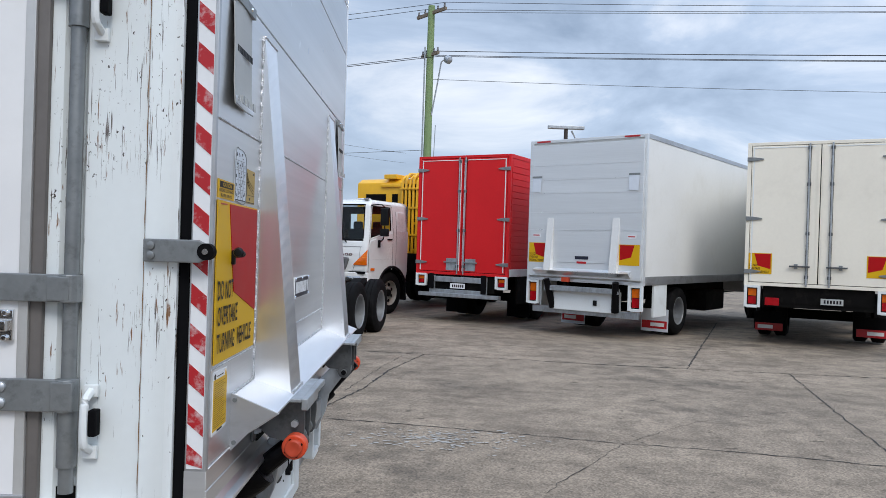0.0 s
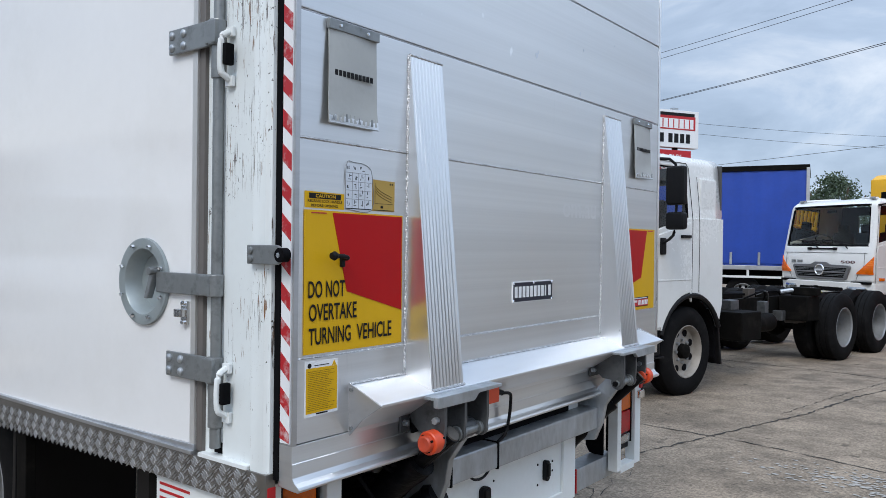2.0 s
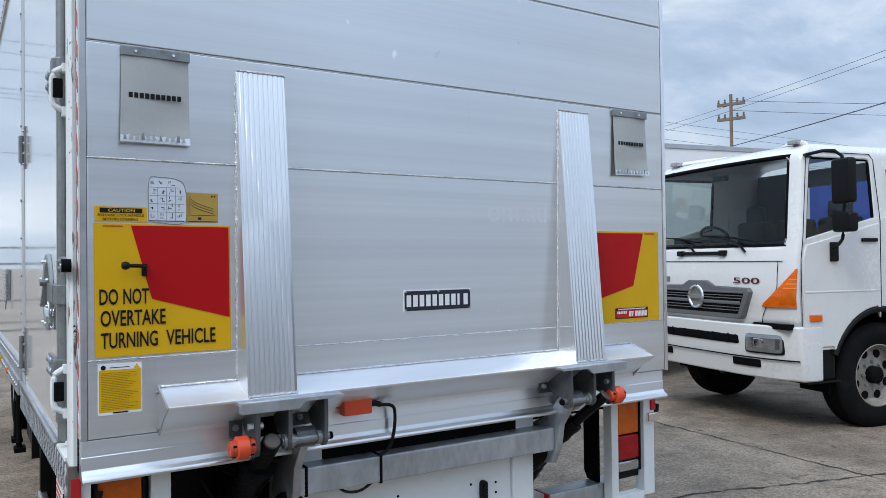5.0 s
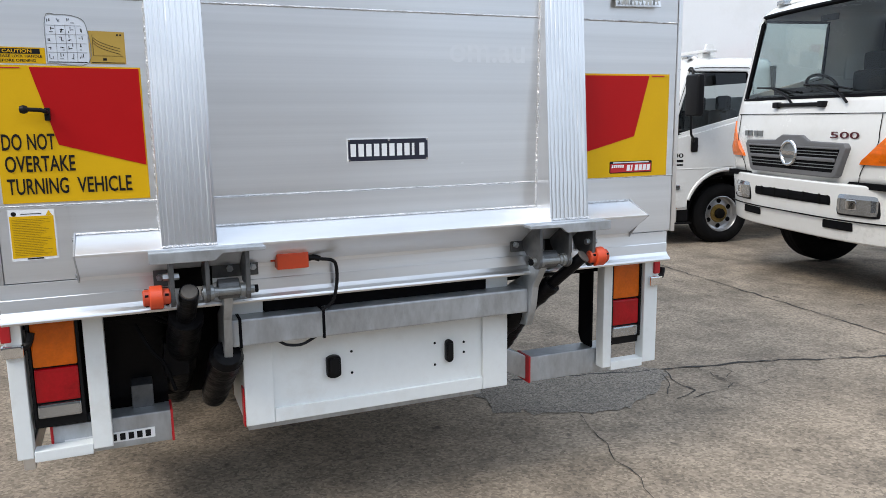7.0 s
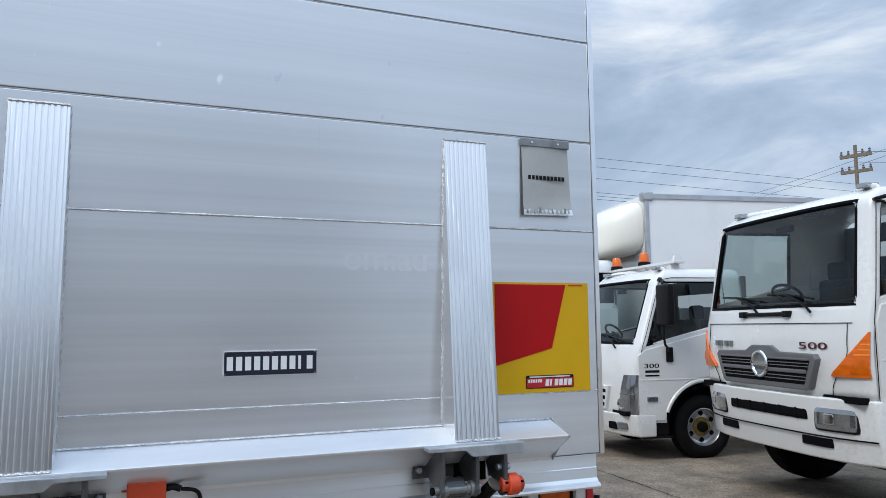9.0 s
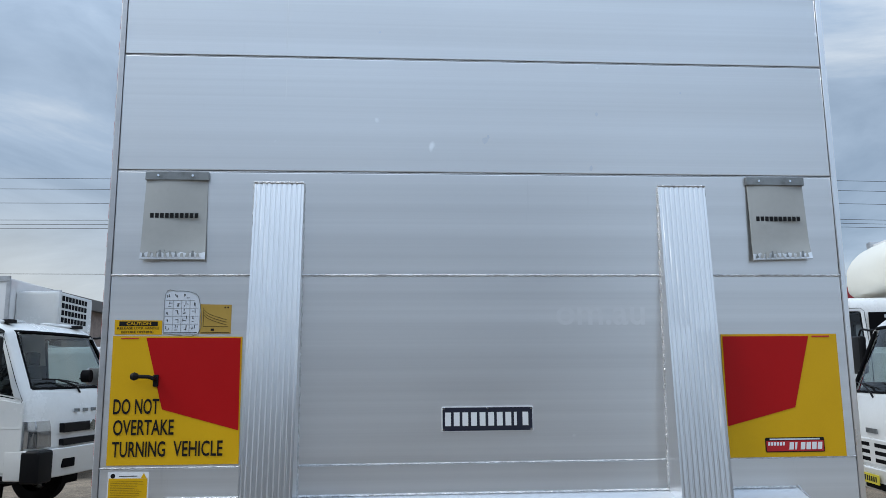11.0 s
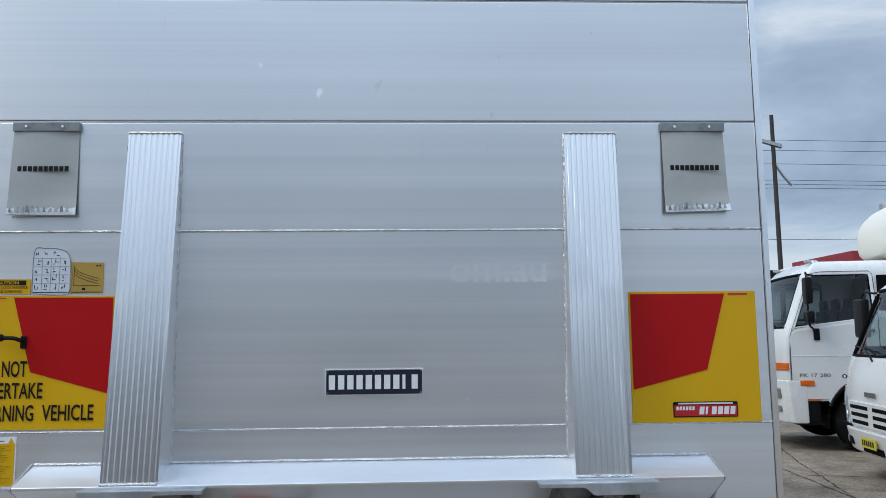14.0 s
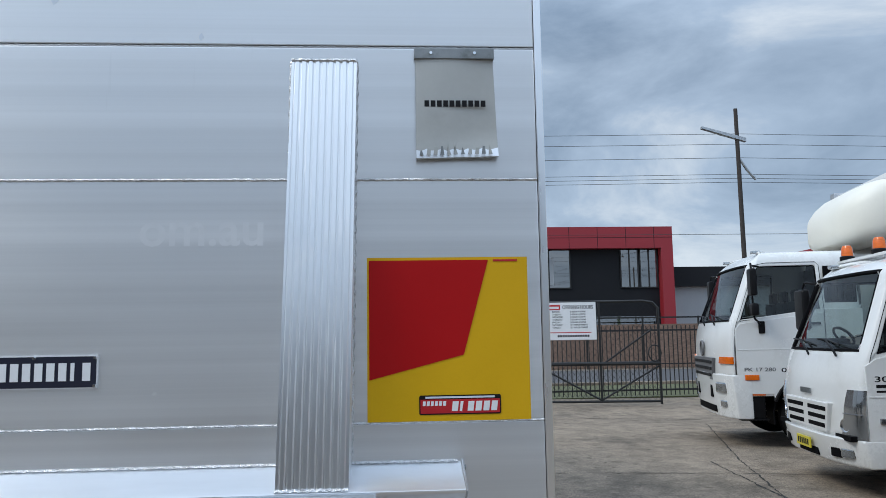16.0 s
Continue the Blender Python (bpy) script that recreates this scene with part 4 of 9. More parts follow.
# maker's plate: navy, riveted, with pale letter-like bars
plate = sheet("maker_plate", [(1.061, 1.366), (1.353, 1.366), (1.353, 1.444), (1.061, 1.444)], 0.004, "tape_w", truck, "riveted dark navy maker's plate with pale lettering bars", 0.004)
sheet("field", [(1.064, 1.369), (1.350, 1.369), (1.350, 1.441), (1.064, 1.441)], 0.0052, "navy", plate)
bm = bmesh.new()
for i in range(10):
    a = 1.072 + i * 0.0274
    bx(bm, 0.0052, 0.0062, a, a + (0.009 if i == 8 else 0.0185), 1.384, 1.426)
part("letter_bar", bm, "tape_w", plate)
bm = bmesh.new()
for yy, zz in ((1.067, 1.372), (1.347, 1.372), (1.067, 1.438), (1.347, 1.438), (1.207, 1.438)):
    cyl(bm, (0.005, yy, zz), (0.0085, yy, zz), 0.0050, 0.0035, 10)
part("rivet", bm, "chrome", plate)

# small labels
lab = sheet("caution_label", [(0.039, 1.677), (0.183, 1.676), (0.183, 1.720), (0.038, 1.722)], 0.002, "sign_y", truck, "yellow and black lock handle caution label")
sheet("black_band", [(0.052, 1.703), (0.170, 1.7025), (0.170, 1.7170), (0.052, 1.7175)], 0.0028, "black_print", lab, t=0.0007)
letters("lettering", "CAUTION", "sign_y", lab, on_rear(0.075, 1.7055, 0.0034), 0.074, 0.0095)
for w_, a_, b_2 in (("RELEASE", 0.047, 0.048), ("LOCK", 0.099, 0.028), ("HANDLE", 0.131, 0.044)):
    letters("lettering", w_, "black_print", lab, on_rear(a_, 1.6925, 0.0028), b_2, 0.0075)
for w_, a_, b_2 in (("BEFORE", 0.060, 0.044), ("OPENING", 0.108, 0.050)):
    letters("lettering", w_, "black_print", lab, on_rear(a_, 1.6805, 0.0028), b_2, 0.0075)
lab = sheet("pictogram_label", [(0.186, 1.677), (0.297, 1.677), (0.297, 1.785), (0.270, 1.811), (0.222, 1.815), (0.188, 1.806)], 0.002, "paper", truck, "worn pale grey pictogram label")
bm = bmesh.new()
rr = random.Random(4)
for i in range(5):
    for j in range(4):
        a, c = 0.193 + j * 0.026, 1.688 + i * 0.025
        if i == 4 and j == 3: continue
        for k in range(3):
            p, q = a + rr.uniform(0, 0.012), c + rr.uniform(0, 0.012)
            if rr.random() < 0.5: bx(bm, 0.002, 0.0026, p, p + rr.uniform(0.004, 0.010), q, q + 0.0018)
            else: bx(bm, 0.002, 0.0026, p, p + 0.0018, q, q + rr.uniform(0.005, 0.011))
bx(bm, 0.002, 0.0026, 0.190, 0.292, 1.680, 1.6825)
part("print_mark", bm, "black_print", lab)
bm = bmesh.new()
tube(bm, [(0.0024, yy_, zz_) for yy_, zz_ in ((0.188, 1.679), (0.295, 1.679), (0.295, 1.784), (0.269, 1.809), (0.222, 1.813), (0.190, 1.804), (0.188, 1.679))], 0.0011, 5)
for i in range(4):
    tube(bm, [(0.0023, 0.190, 1.7085 + 0.025 * i), (0.0023, 0.293 - 0.012 * (i == 3), 1.7085 + 0.025 * i)], 0.0006, 4)
for j in range(3):
    tube(bm, [(0.0023, 0.2145 + 0.026 * j, 1.682), (0.0023, 0.2145 + 0.026 * j, 1.785)], 0.0006, 4)
part("print_border", bm, "zinc", lab)
lab = sheet("load_chart_label", [(0.299, 1.678), (0.396, 1.678), (0.396, 1.769), (0.299, 1.771)], 0.002, "gold", truck, "gold load chart label")
bm = bmesh.new()
for i in range(3):
    pts = [(0.0026, 0.312 + 0.070 * k / 8, 1.752 - i * 0.008 - 0.030 * (k / 8) ** 0.6) for k in range(9)]
    tube(bm, pts, 0.0006, 4)
bx(bm, 0.002, 0.0026, 0.309, 0.310, 1.700, 1.760); bx(bm, 0.002, 0.0026, 0.309, 0.388, 1.700, 1.701)
bx(bm, 0.002, 0.0026, 0.334, 0.344, 1.687, 1.694); bx(bm, 0.002, 0.0026, 0.303, 0.392, 1.680, 1.682)
bx(bm, 0.002, 0.0026, 0.374, 0.379, 1.758, 1.763); bx(bm, 0.002, 0.0026, 0.383, 0.388, 1.758, 1.763)
part("print_mark", bm, "black_print", lab)
lab = sheet("instruction_label", [(0.045, 1.110), (0.167, 1.112), (0.166, 1.259), (0.045, 1.261)], 0.002, "tape_w", truck, "yellow instruction label with a white border")
sheet("field", [(0.048, 1.119), (0.163, 1.120), (0.163, 1.241), (0.048, 1.242)], 0.0026, "sign_y", lab, t=0.0006)
bm = bmesh.new()
for i in range(22):
    bx(bm, 0.0026, 0.0031, 0.054, 0.054 + rr.uniform(0.07, 0.104), 1.127 + i * 0.0050, 1.12755 + i * 0.0050)
bx(bm, 0.002, 0.0027, 0.078, 0.132, 1.247, 1.249); bx(bm, 0.002, 0.0027, 0.085, 0.128, 1.114, 1.118)
cyl(bm, (0.002, 0.060, 1.249), (0.0027, 0.060, 1.249), 0.007, seg=12)
part("print_line", bm, "black_print", lab)
sheet("triangle", [(0.143, 1.242), (0.160, 1.242), (0.1515, 1.257)], 0.0027, "sign_y", lab, t=0.0006)

# ghost of letters that were peeled from the panel
letters("peeled_lettering", "om.au", surf("clean_aluminium_ghost", (0.80, 0.81, 0.825), 0.46, 0.80, 0.1, 3, 30), truck, on_rear(1.438, 1.700, 0.0006), 0.296, 0.060, "faint ghost of removed lettering on the aluminium")

# a pale run and a few splashes on the upper planks
bm = bmesh.new()
for z0_, z1_, w_ in ((2.452, 2.560, 0.0030), (2.618, 2.850, 0.0022)):
    prism(bm, [(0.548, z0_), (0.548 + w_ * 0.6, z0_), (0.549 + w_, z1_), (0.549, z1_)], "x", -0.0005, 0.0006)
part("paint_run", bm, "tape_w", platform, "thin pale run of paint")
rr = random.Random(8)
for cy_, cz_, r_ in ((1.217, 2.322, 0.013), (1.575, 2.228, 0.008), (1.600, 2.420, 0.006), (1.226, 2.334, 0.006), (0.86, 2.70, 0.005), (1.90, 2.50, 0.004)):
    bm = bmesh.new()
    prism(bm, [(cy_ + r_ * rr.uniform(0.5, 1.2) * math.cos(2 * math.pi * j / 9), cz_ + r_ * rr.uniform(0.6, 1.4) * math.sin(2 * math.pi * j / 9)) for j in range(9)], "x", -0.0005, 0.0006)
    part("pale_splash", bm, "paper", platform)

# black lock handle on the sign
h = part("lock_handle", make(tube, [(0.004, 0.172, 1.538), (0.03, 0.172, 1.540), (0.034, 0.160, 1.545), (0.034, 0.125, 1.547)], 0.006, 10), "plastic", truck, "black plastic lock handle")
part("knob", make(lathe, [(-0.012, 0.0), (-0.010, 0.009), (0.0, 0.013), (0.010, 0.009), (0.012, 0)], (0.034, 0.117, 1.547), (0, 1, 0), 14), "plastic", h)
part("base", boxes((0.003, 0.012, 0.166, 0.182, 1.515, 1.552)), "plastic", h, bevel=0.003)

# ---- box body ----
def side_box(x0, x1, z0, z1, proud, thick=0.03):
    return skew(boxes((x0, x1, SIDE_Y - proud, SIDE_Y - proud + thick, z0, z1)))


body = part("box_body", skew(boxes((-BOX_L, -2.02, SIDE_Y, BOX_W, 1.0, BOX_TOP - 0.02))), "white", truck, "white box body", 0.008)
part("roof_panel", skew(boxes((-BOX_L, -0.07, SIDE_Y + 0.01, BOX_W - 0.01, BOX_TOP - 0.03, BOX_TOP))), "white", truck, bevel=0.006)
part("far_wall", skew(boxes((-2.03, -0.09, BOX_W - 0.05, BOX_W, 1.0, BOX_TOP - 0.03))), "white", truck)
part("box_floor", skew(boxes((-BOX_L, -0.06, SIDE_Y + 0.02, BOX_W, 0.94, 1.0))), "chassis", truck)
# cant rail with rivets along the roof edge
rail = part("cant_rail", skew(boxes((-BOX_L - 0.02, -0.08, SIDE_Y - 0.012, SIDE_Y + 0.03, BOX_TOP - 0.075, BOX_TOP + 0.012))), "alu_dull", truck, "riveted aluminium cant rail", 0.006)
bm = bmesh.new()
for i in range(46):
    xx = -BOX_L + 0.1 + i * 0.14
    cyl(bm, (xx, SIDE_Y - 0.012, BOX_TOP - 0.03), (xx, SIDE_Y - 0.018, BOX_TOP - 0.03), 0.009, 0.006, 8)
part("rivet", skew(bm), "zinc", rail)
part("front_corner_trim", side_box(-BOX_L - 0.015, -BOX_L + 0.05, 0.86, BOX_TOP, 0.010, 0.05), "alu_dull", truck, bevel=0.004)
# lower side rail in two steps with rivet rows
rail = part("side_rail", skew(boxes((-BOX_L, -1.99, SIDE_Y - 0.016, SIDE_Y + 0.03, 0.975, 1.055), (-BOX_L, -1.99, SIDE_Y - 0.028, SIDE_Y + 0.03, 0.895, 0.975))), "alu_dull", truck, "riveted aluminium lower side rail", 0.004)
bm = bmesh.new()
for i in range(40):
    xx = -2.05 - i * 0.117
    for zz, o in ((1.030, 0.016), (0.940, 0.028)):
        cyl(bm, (xx - 0.05 * (zz > 1), SIDE_Y - o, zz), (xx - 0.05 * (zz > 1), SIDE_Y - o - 0.007, zz), 0.010, 0.007, 8)
part("rivet", skew(bm), "galv", rail)
for xx, mt in ((-2.75, "orange_lens"), (-3.55, "sign_y"), (-4.9, "orange_lens")):
    part("side_marker", skew(boxes((xx - 0.05, xx, SIDE_Y - 0.040, SIDE_Y - 0.028, 0.925, 0.958))), mt, rail, bevel=0.004)
# side access door, full height, hung at its front edge
def holed_panel(x0, x1, z0, z1, cx, cz, r, y0, y1):
    """A flat panel with a round hole through it."""
    angs = sorted([2 * math.pi * i / 48 for i in range(48)] + [math.atan2(z - cz, x - cx) % (2 * math.pi) for x in (x0, x1) for z in (z0, z1)])
    bm = bmesh.new()
    rings = []
    for y in (y0, y1):
        inner, outer = [], []
        for a in angs:
            c, s_ = math.cos(a), math.sin(a)
            k = min((x1 - cx) / c if c > 1e-9 else ((x0 - cx) / c if c < -1e-9 else 1e9), (z1 - cz) / s_ if s_ > 1e-9 else ((z0 - cz) / s_ if s_ < -1e-9 else 1e9))
            inner.append(bm.verts.new((cx + c * r, y, cz + s_ * r))); outer.append(bm.verts.new((cx + c * k, y, cz + s_ * k)))
        rings.append((inner, outer))
    n_ = len(angs)
    for i in range(n_):
        j = (i + 1) % n_
        (ia, oa), (ib, ob2) = rings
        bm.faces.new((ia[i], ia[j], oa[j], oa[i])); bm.faces.new((ib[i], ob2[i], ob2[j], ib[j]))
        bm.faces.new((ia[i], ib[i], ib[j], ia[j])); bm.faces.new((oa[i], oa[j], ob2[j], ob2[i]))
    return bm


door = part("side_door", skew(holed_panel(-1.80, -0.425, 0.985, 3.24, -0.670, 1.454, 0.112, SIDE_Y - 0.004, SIDE_Y + 0.026)), "white", truck, "white access door with a recessed lever lock, shut")
part("door_edge", side_box(-0.425, -0.402, 0.975, 3.25, 0.007), surf("pale_alloy_edge", (0.60, 0.60, 0.59), 0.4, 0.5, 0.1), door, bevel=0.002)
part("door_seal", side_box(-0.402, -0.374, 0.965, 3.26, 0.0, 0.02), surf("grey_brown_seal", (0.17, 0.155, 0.145), 0.5, 0.3, 0.2, 3, 40), door, bevel=0.004)
part("door_head", side_box(-1.80, -0.40, 3.24, 3.285, 0.002, 0.03), "alu_dull", door)
part("door_foot", side_box(-1.80, -0.40, 0.962, 0.985, 0.010, 0.035), "alu_dull", door, bevel=0.003)
# pillar between door and box with its rivets and butt hinges
pil = part("hinge_pillar", side_box(-2.02, -1.83, 0.985, BOX_TOP - 0.07, 0.006), surf("grey_green_pillar", (0.47, 0.51, 0.52), 0.35, 0.2, 0.08, 2, 30), truck, bevel=0.004)
part("pillar_seal", side_box(-1.83, -1.80, 0.985, 3.25, -0.002, 0.02), "rubber", pil)
bm = bmesh.new()
for i in range(12):
    cyl(bm, (-1.985, SIDE_Y - 0.006, 1.12 + i * 0.19), (-1.985, SIDE_Y - 0.013, 1.12 + i * 0.19), 0.009, 0.006, 8)
    cyl(bm, (-2.045, SIDE_Y, 1.12 + i * 0.19), (-2.045, SIDE_Y - 0.007, 1.12 + i * 0.19), 0.009, 0.006, 8)
part("rivet", skew(bm), "zinc", pil)
for z0 in (1.05, 2.02, 2.95):
    bm = bmesh.new()
    bx(bm, -1.80, -1.745, SIDE_Y - 0.011, SIDE_Y - 0.004, z0, z0 + 0.20)
    bx(bm, -1.90, -1.80, SIDE_Y - 0.014, SIDE_Y - 0.006, z0 + 0.04, z0 + 0.14)
    cyl(bm, (-1.803, SIDE_Y - 0.020, z0 + 0.03), (-1.803, SIDE_Y - 0.020, z0 + 0.16), 0.012, seg=10)
    for q in (0.02, 0.07, 0.12, 0.18):
        cyl(bm, (-1.77, SIDE_Y - 0.010, z0 + q), (-1.77, SIDE_Y - 0.017, z0 + q), 0.008, 0.005, 8)
    part("butt_hinge", skew(bm), "zinc", truck, "grey steel butt hinge")
# louvred vent
bm = bmesh.new()
bx(bm, -3.42, -3.08, SIDE_Y - 0.010, SIDE_Y - 0.002, 1.335, 1.525)
for i in range(8):
    hexa(bm, [(-3.40, SIDE_Y - 0.010, 1.345 + i * 0.022), (-3.10, SIDE_Y - 0.010, 1.345 + i * 0.022), (-3.10, SIDE_Y - 0.010, 1.349 + i * 0.022), (-3.40, SIDE_Y - 0.010, 1.349 + i * 0.022),
              (-3.40, SIDE_Y - 0.022, 1.339 + i * 0.022), (-3.10, SIDE_Y - 0.022, 1.339 + i * 0.022), (-3.10, SIDE_Y - 0.022, 1.343 + i * 0.022), (-3.40, SIDE_Y - 0.022, 1.343 + i * 0.022)])
tube(bm, [(-3.22, SIDE_Y - 0.015, 1.335), (-3.22, SIDE_Y - 0.018, 1.30), (-3.24, SIDE_Y - 0.018, 1.27)], 0.004, 6)
part("side_vent", skew(bm), "zinc", truck, "grey louvred steel vent")

# rear corner post: a pressed, scratched white channel
bm = bmesh.new()
prism(bm, [(-0.374, 0.03), (-0.374, -0.004), (-0.345, -0.004), (-0.336, 0.012), (-0.300, 0.012), (-0.288, -0.006), (-0.150, -0.010), (-0.142, -0.022), (-0.088, -0.022), (-0.072, -0.012), (-0.072, 0.05), (-0.2, 0.06)], "z", 0.955, BOX_TOP - 0.01)
post = part("corner_post", bm, "post", truck, "scratched and rust-marked white steel corner post", 0.002)
bm = bmesh.new()
tube(bm, [(-0.146 + 0.0012 * math.sin(i * 1.9), -0.0155, 0.96 + i * 0.03) for i in range(78)], 0.0022, 4)
part("rust_seam", bm, surf("rusty_seam", (0.22, 0.13, 0.07), 0.9, 0, 0.6, 18, 80), post)
part("rear_seal", boxes((-0.072, -0.046, -0.002, 0.03, 0.94, BOX_TOP - 0.02)), "rubber", truck, "black rubber door seal", 0.005)
part("post_foot", skew(boxes((-0.374, -0.15, -0.026, 0.03, 0.955, 0.968))), "white_worn", post, bevel=0.002)
for yy in (2.33,):
    part("corner_post", boxes((-0.30, -0.06, yy, BOX_W, 0.955, BOX_TOP - 0.01)), "post", truck, bevel=0.006)
part("rear_header", boxes((-0.25, -0.06, 0.05, 2.36, BOX_TOP - 0.16, BOX_TOP - 0.012)), "white_worn", truck, bevel=0.006)

# red and white tape on the platform's edge, slanted bars
tape = part("edge_tape", boxes((-0.041, -0.004, -0.0035, 0.0, 1.048, 3.25)), "tape_w", truck, "red and white striped reflective tape")
bm = bmesh.new()
z = 1.03
while z < 3.2:
    prism(bm, [(-0.0405, max(1.05, z + 0.030)), (-0.0045, max(1.05, z)), (-0.0045, z + 0.046), (-0.0405, z + 0.076)], "y", -0.0045, -0.0030)
    z += 0.0925
part("red_bar", bm, "tape_worn", tape)

# lock rod, guides, straps
bm = bmesh.new()
cyl(bm, (-0.309, -0.016, 0.99), (-0.309, -0.016, 3.2), 0.0165, seg=14)
rod = part("lock_rod", bm, "zinc", truck, "grey galvanised lock rod")
for zz in (1.05, 2.05, 2.95):
    part("rod_sleeve", make(cyl, (-0.309, -0.016, zz), (-0.309, -0.016, zz + 0.13), 0.022, seg=14), "zinc", rod)
def strap(x0, x1, z0, z1, name, label, bolts):
    bm = bmesh.new()
    bx(bm, x0, x1 - 0.03, SIDE_Y - 0.022, SIDE_Y - 0.012, z0, z1)
    bx(bm, x1 - 0.05, x1, SIDE_Y - 0.032, SIDE_Y - 0.020, z0 + 0.004, z1 - 0.004)
    cyl(bm, (-0.309, -0.018, z0), (-0.309, -0.018, z1), 0.026, seg=14)
    s_ = part(name, skew(bm), "zinc", truck, label, 0.003)
    bm = bmesh.new()
    for bxx, bzz in bolts:
        lathe(bm, [(0.0, 0.013), (0.005, 0.012), (0.009, 0.007), (0.010, 0)], (bxx, SIDE_Y - 0.022 + 0.010 * bxx, bzz), (0, -1, 0), 12)
    if bolts:
        part("bolt", bm, "galv", s_)
for zc in (1.214, 2.178):
    strap(-0.527, -0.286, zc - 0.037, zc + 0.037, "hinge_strap", "worn grey hinge strap with dome bolts", [(-0.508, zc + 0.018), (-0.508, zc - 0.018), (-0.450, zc + 0.018), (-0.450, zc - 0.018)])
strap(-0.585, -0.300, 1.425, 1.488, "lever_strap", "flat grey steel lock lever", [])
# oval recess of the lever
bm = bmesh.new()
lathe(bm, [(0.001, 0.137), (0.012, 0.136), (0.013, 0.128), (0.011, 0.104), (0.006, 0.100), (-0.040, 0.086), (-0.046, 0.0)], (-0.670, SIDE_Y - 0.004, 1.454), (0, -1, 0), 40)
rec = part("lever_recess", skew(bm), "hammer", truck, "round grey steel recess for the door lever")
bm = bmesh.new()
for k in range(8):
    a = 2 * math.pi * (k + 0.5) / 8
    cyl(bm, (-0.670 + 0.118 * math.cos(a), SIDE_Y - 0.020, 1.454 + 0.118 * math.sin(a)), (-0.670 + 0.118 * math.cos(a), SIDE_Y - 0.028, 1.454 + 0.118 * math.sin(a)), 0.007, 0.005, 8)
part("rivet", skew(bm), "chrome", rec)
bm = bmesh.new()
hexa(bm, [(-0.600, -0.05, 1.50), (-0.580, -0.05, 1.50), (-0.580, -0.026, 1.50), (-0.600, -0.026, 1.50), (-0.622, -0.06, 1.405), (-0.602, -0.06, 1.405), (-0.602, -0.04, 1.405), (-0.622, -0.04, 1.405)])
cyl(bm, (-0.592, -0.062, 1.490), (-0.592, -0.03, 1.490), 0.013, seg=10)
part("lever_catch", bm, "zinc", truck, "small steel lever catch", 0.003)
bm = bmesh.new()
bx(bm, -0.462, -0.430, SIDE_Y - 0.016, SIDE_Y - 0.004, 1.335, 1.405)
bx(bm, -0.468, -0.436, SIDE_Y - 0.036, SIDE_Y - 0.014, 1.358, 1.382)
for zz in (1.342, 1.398):
    cyl(bm, (-0.446, SIDE_Y - 0.015, zz), (-0.446, SIDE_Y - 0.024, zz), 0.007, seg=8)
part("toggle_latch", skew(bm), "chrome", truck, "small steel toggle latch", 0.002)
# white folded handles that guide the rod
for z0 in (1.070, 2.020):
    bm = bmesh.new()
    tube(bm, [(-0.256, SIDE_Y - 0.004, z0 + 0.155), (-0.256, SIDE_Y - 0.018, z0 + 0.148), (-0.258, SIDE_Y - 0.034, z0 + 0.128), (-0.258, SIDE_Y - 0.035, z0 + 0.045), (-0.256, SIDE_Y - 0.018, z0 + 0.026), (-0.256, SIDE_Y - 0.004, z0 + 0.018)], 0.010, 6)
    bx(bm, -0.272, -0.240, SIDE_Y - 0.010, SIDE_Y + 0.002, z0, z0 + 0.03)
    bx(bm, -0.272, -0.240, SIDE_Y - 0.010, SIDE_Y + 0.002, z0 + 0.14, z0 + 0.168)
    hd = part("rod_keeper", bm, "white_worn", truck, "white folded steel keeper", 0.003)
    part("buffer", boxes((-0.250, -0.232, SIDE_Y - 0.036, SIDE_Y - 0.008, z0 + 0.056, z0 + 0.116)), "rubber", hd, bevel=0.004)
# pivoting lock plate at the rear edge
bm = bmesh.new()
prism(bm, [(-0.140, 1.523), (-0.015, 1.523), (0.008, 1.534), (0.016, 1.549), (0.008, 1.564), (-0.015, 1.575), (-0.140, 1.575)], "y", -0.042, -0.034)
lp = part("lock_plate", bm, "zinc", truck, "grey pivoting lock plate with two dome bolts", 0.003)
bm = bmesh.new()
for q in (1.538, 1.560):
    lathe(bm, [(0, 0.010), (0.005, 0.009), (0.008, 0.0)], (-0.122, -0.042, q), (0, -1, 0), 12)
part("bolt", bm, "zinc", lp)
part("lock_bush", make(cyl, (0.002, -0.049, 1.549), (0.002, -0.024, 1.549), 0.019, seg=18), "rubber", lp)
part("lock_pin", make(cyl, (0.002, -0.053, 1.549), (0.002, -0.044, 1.549), 0.007, seg=10), "chrome", lp)

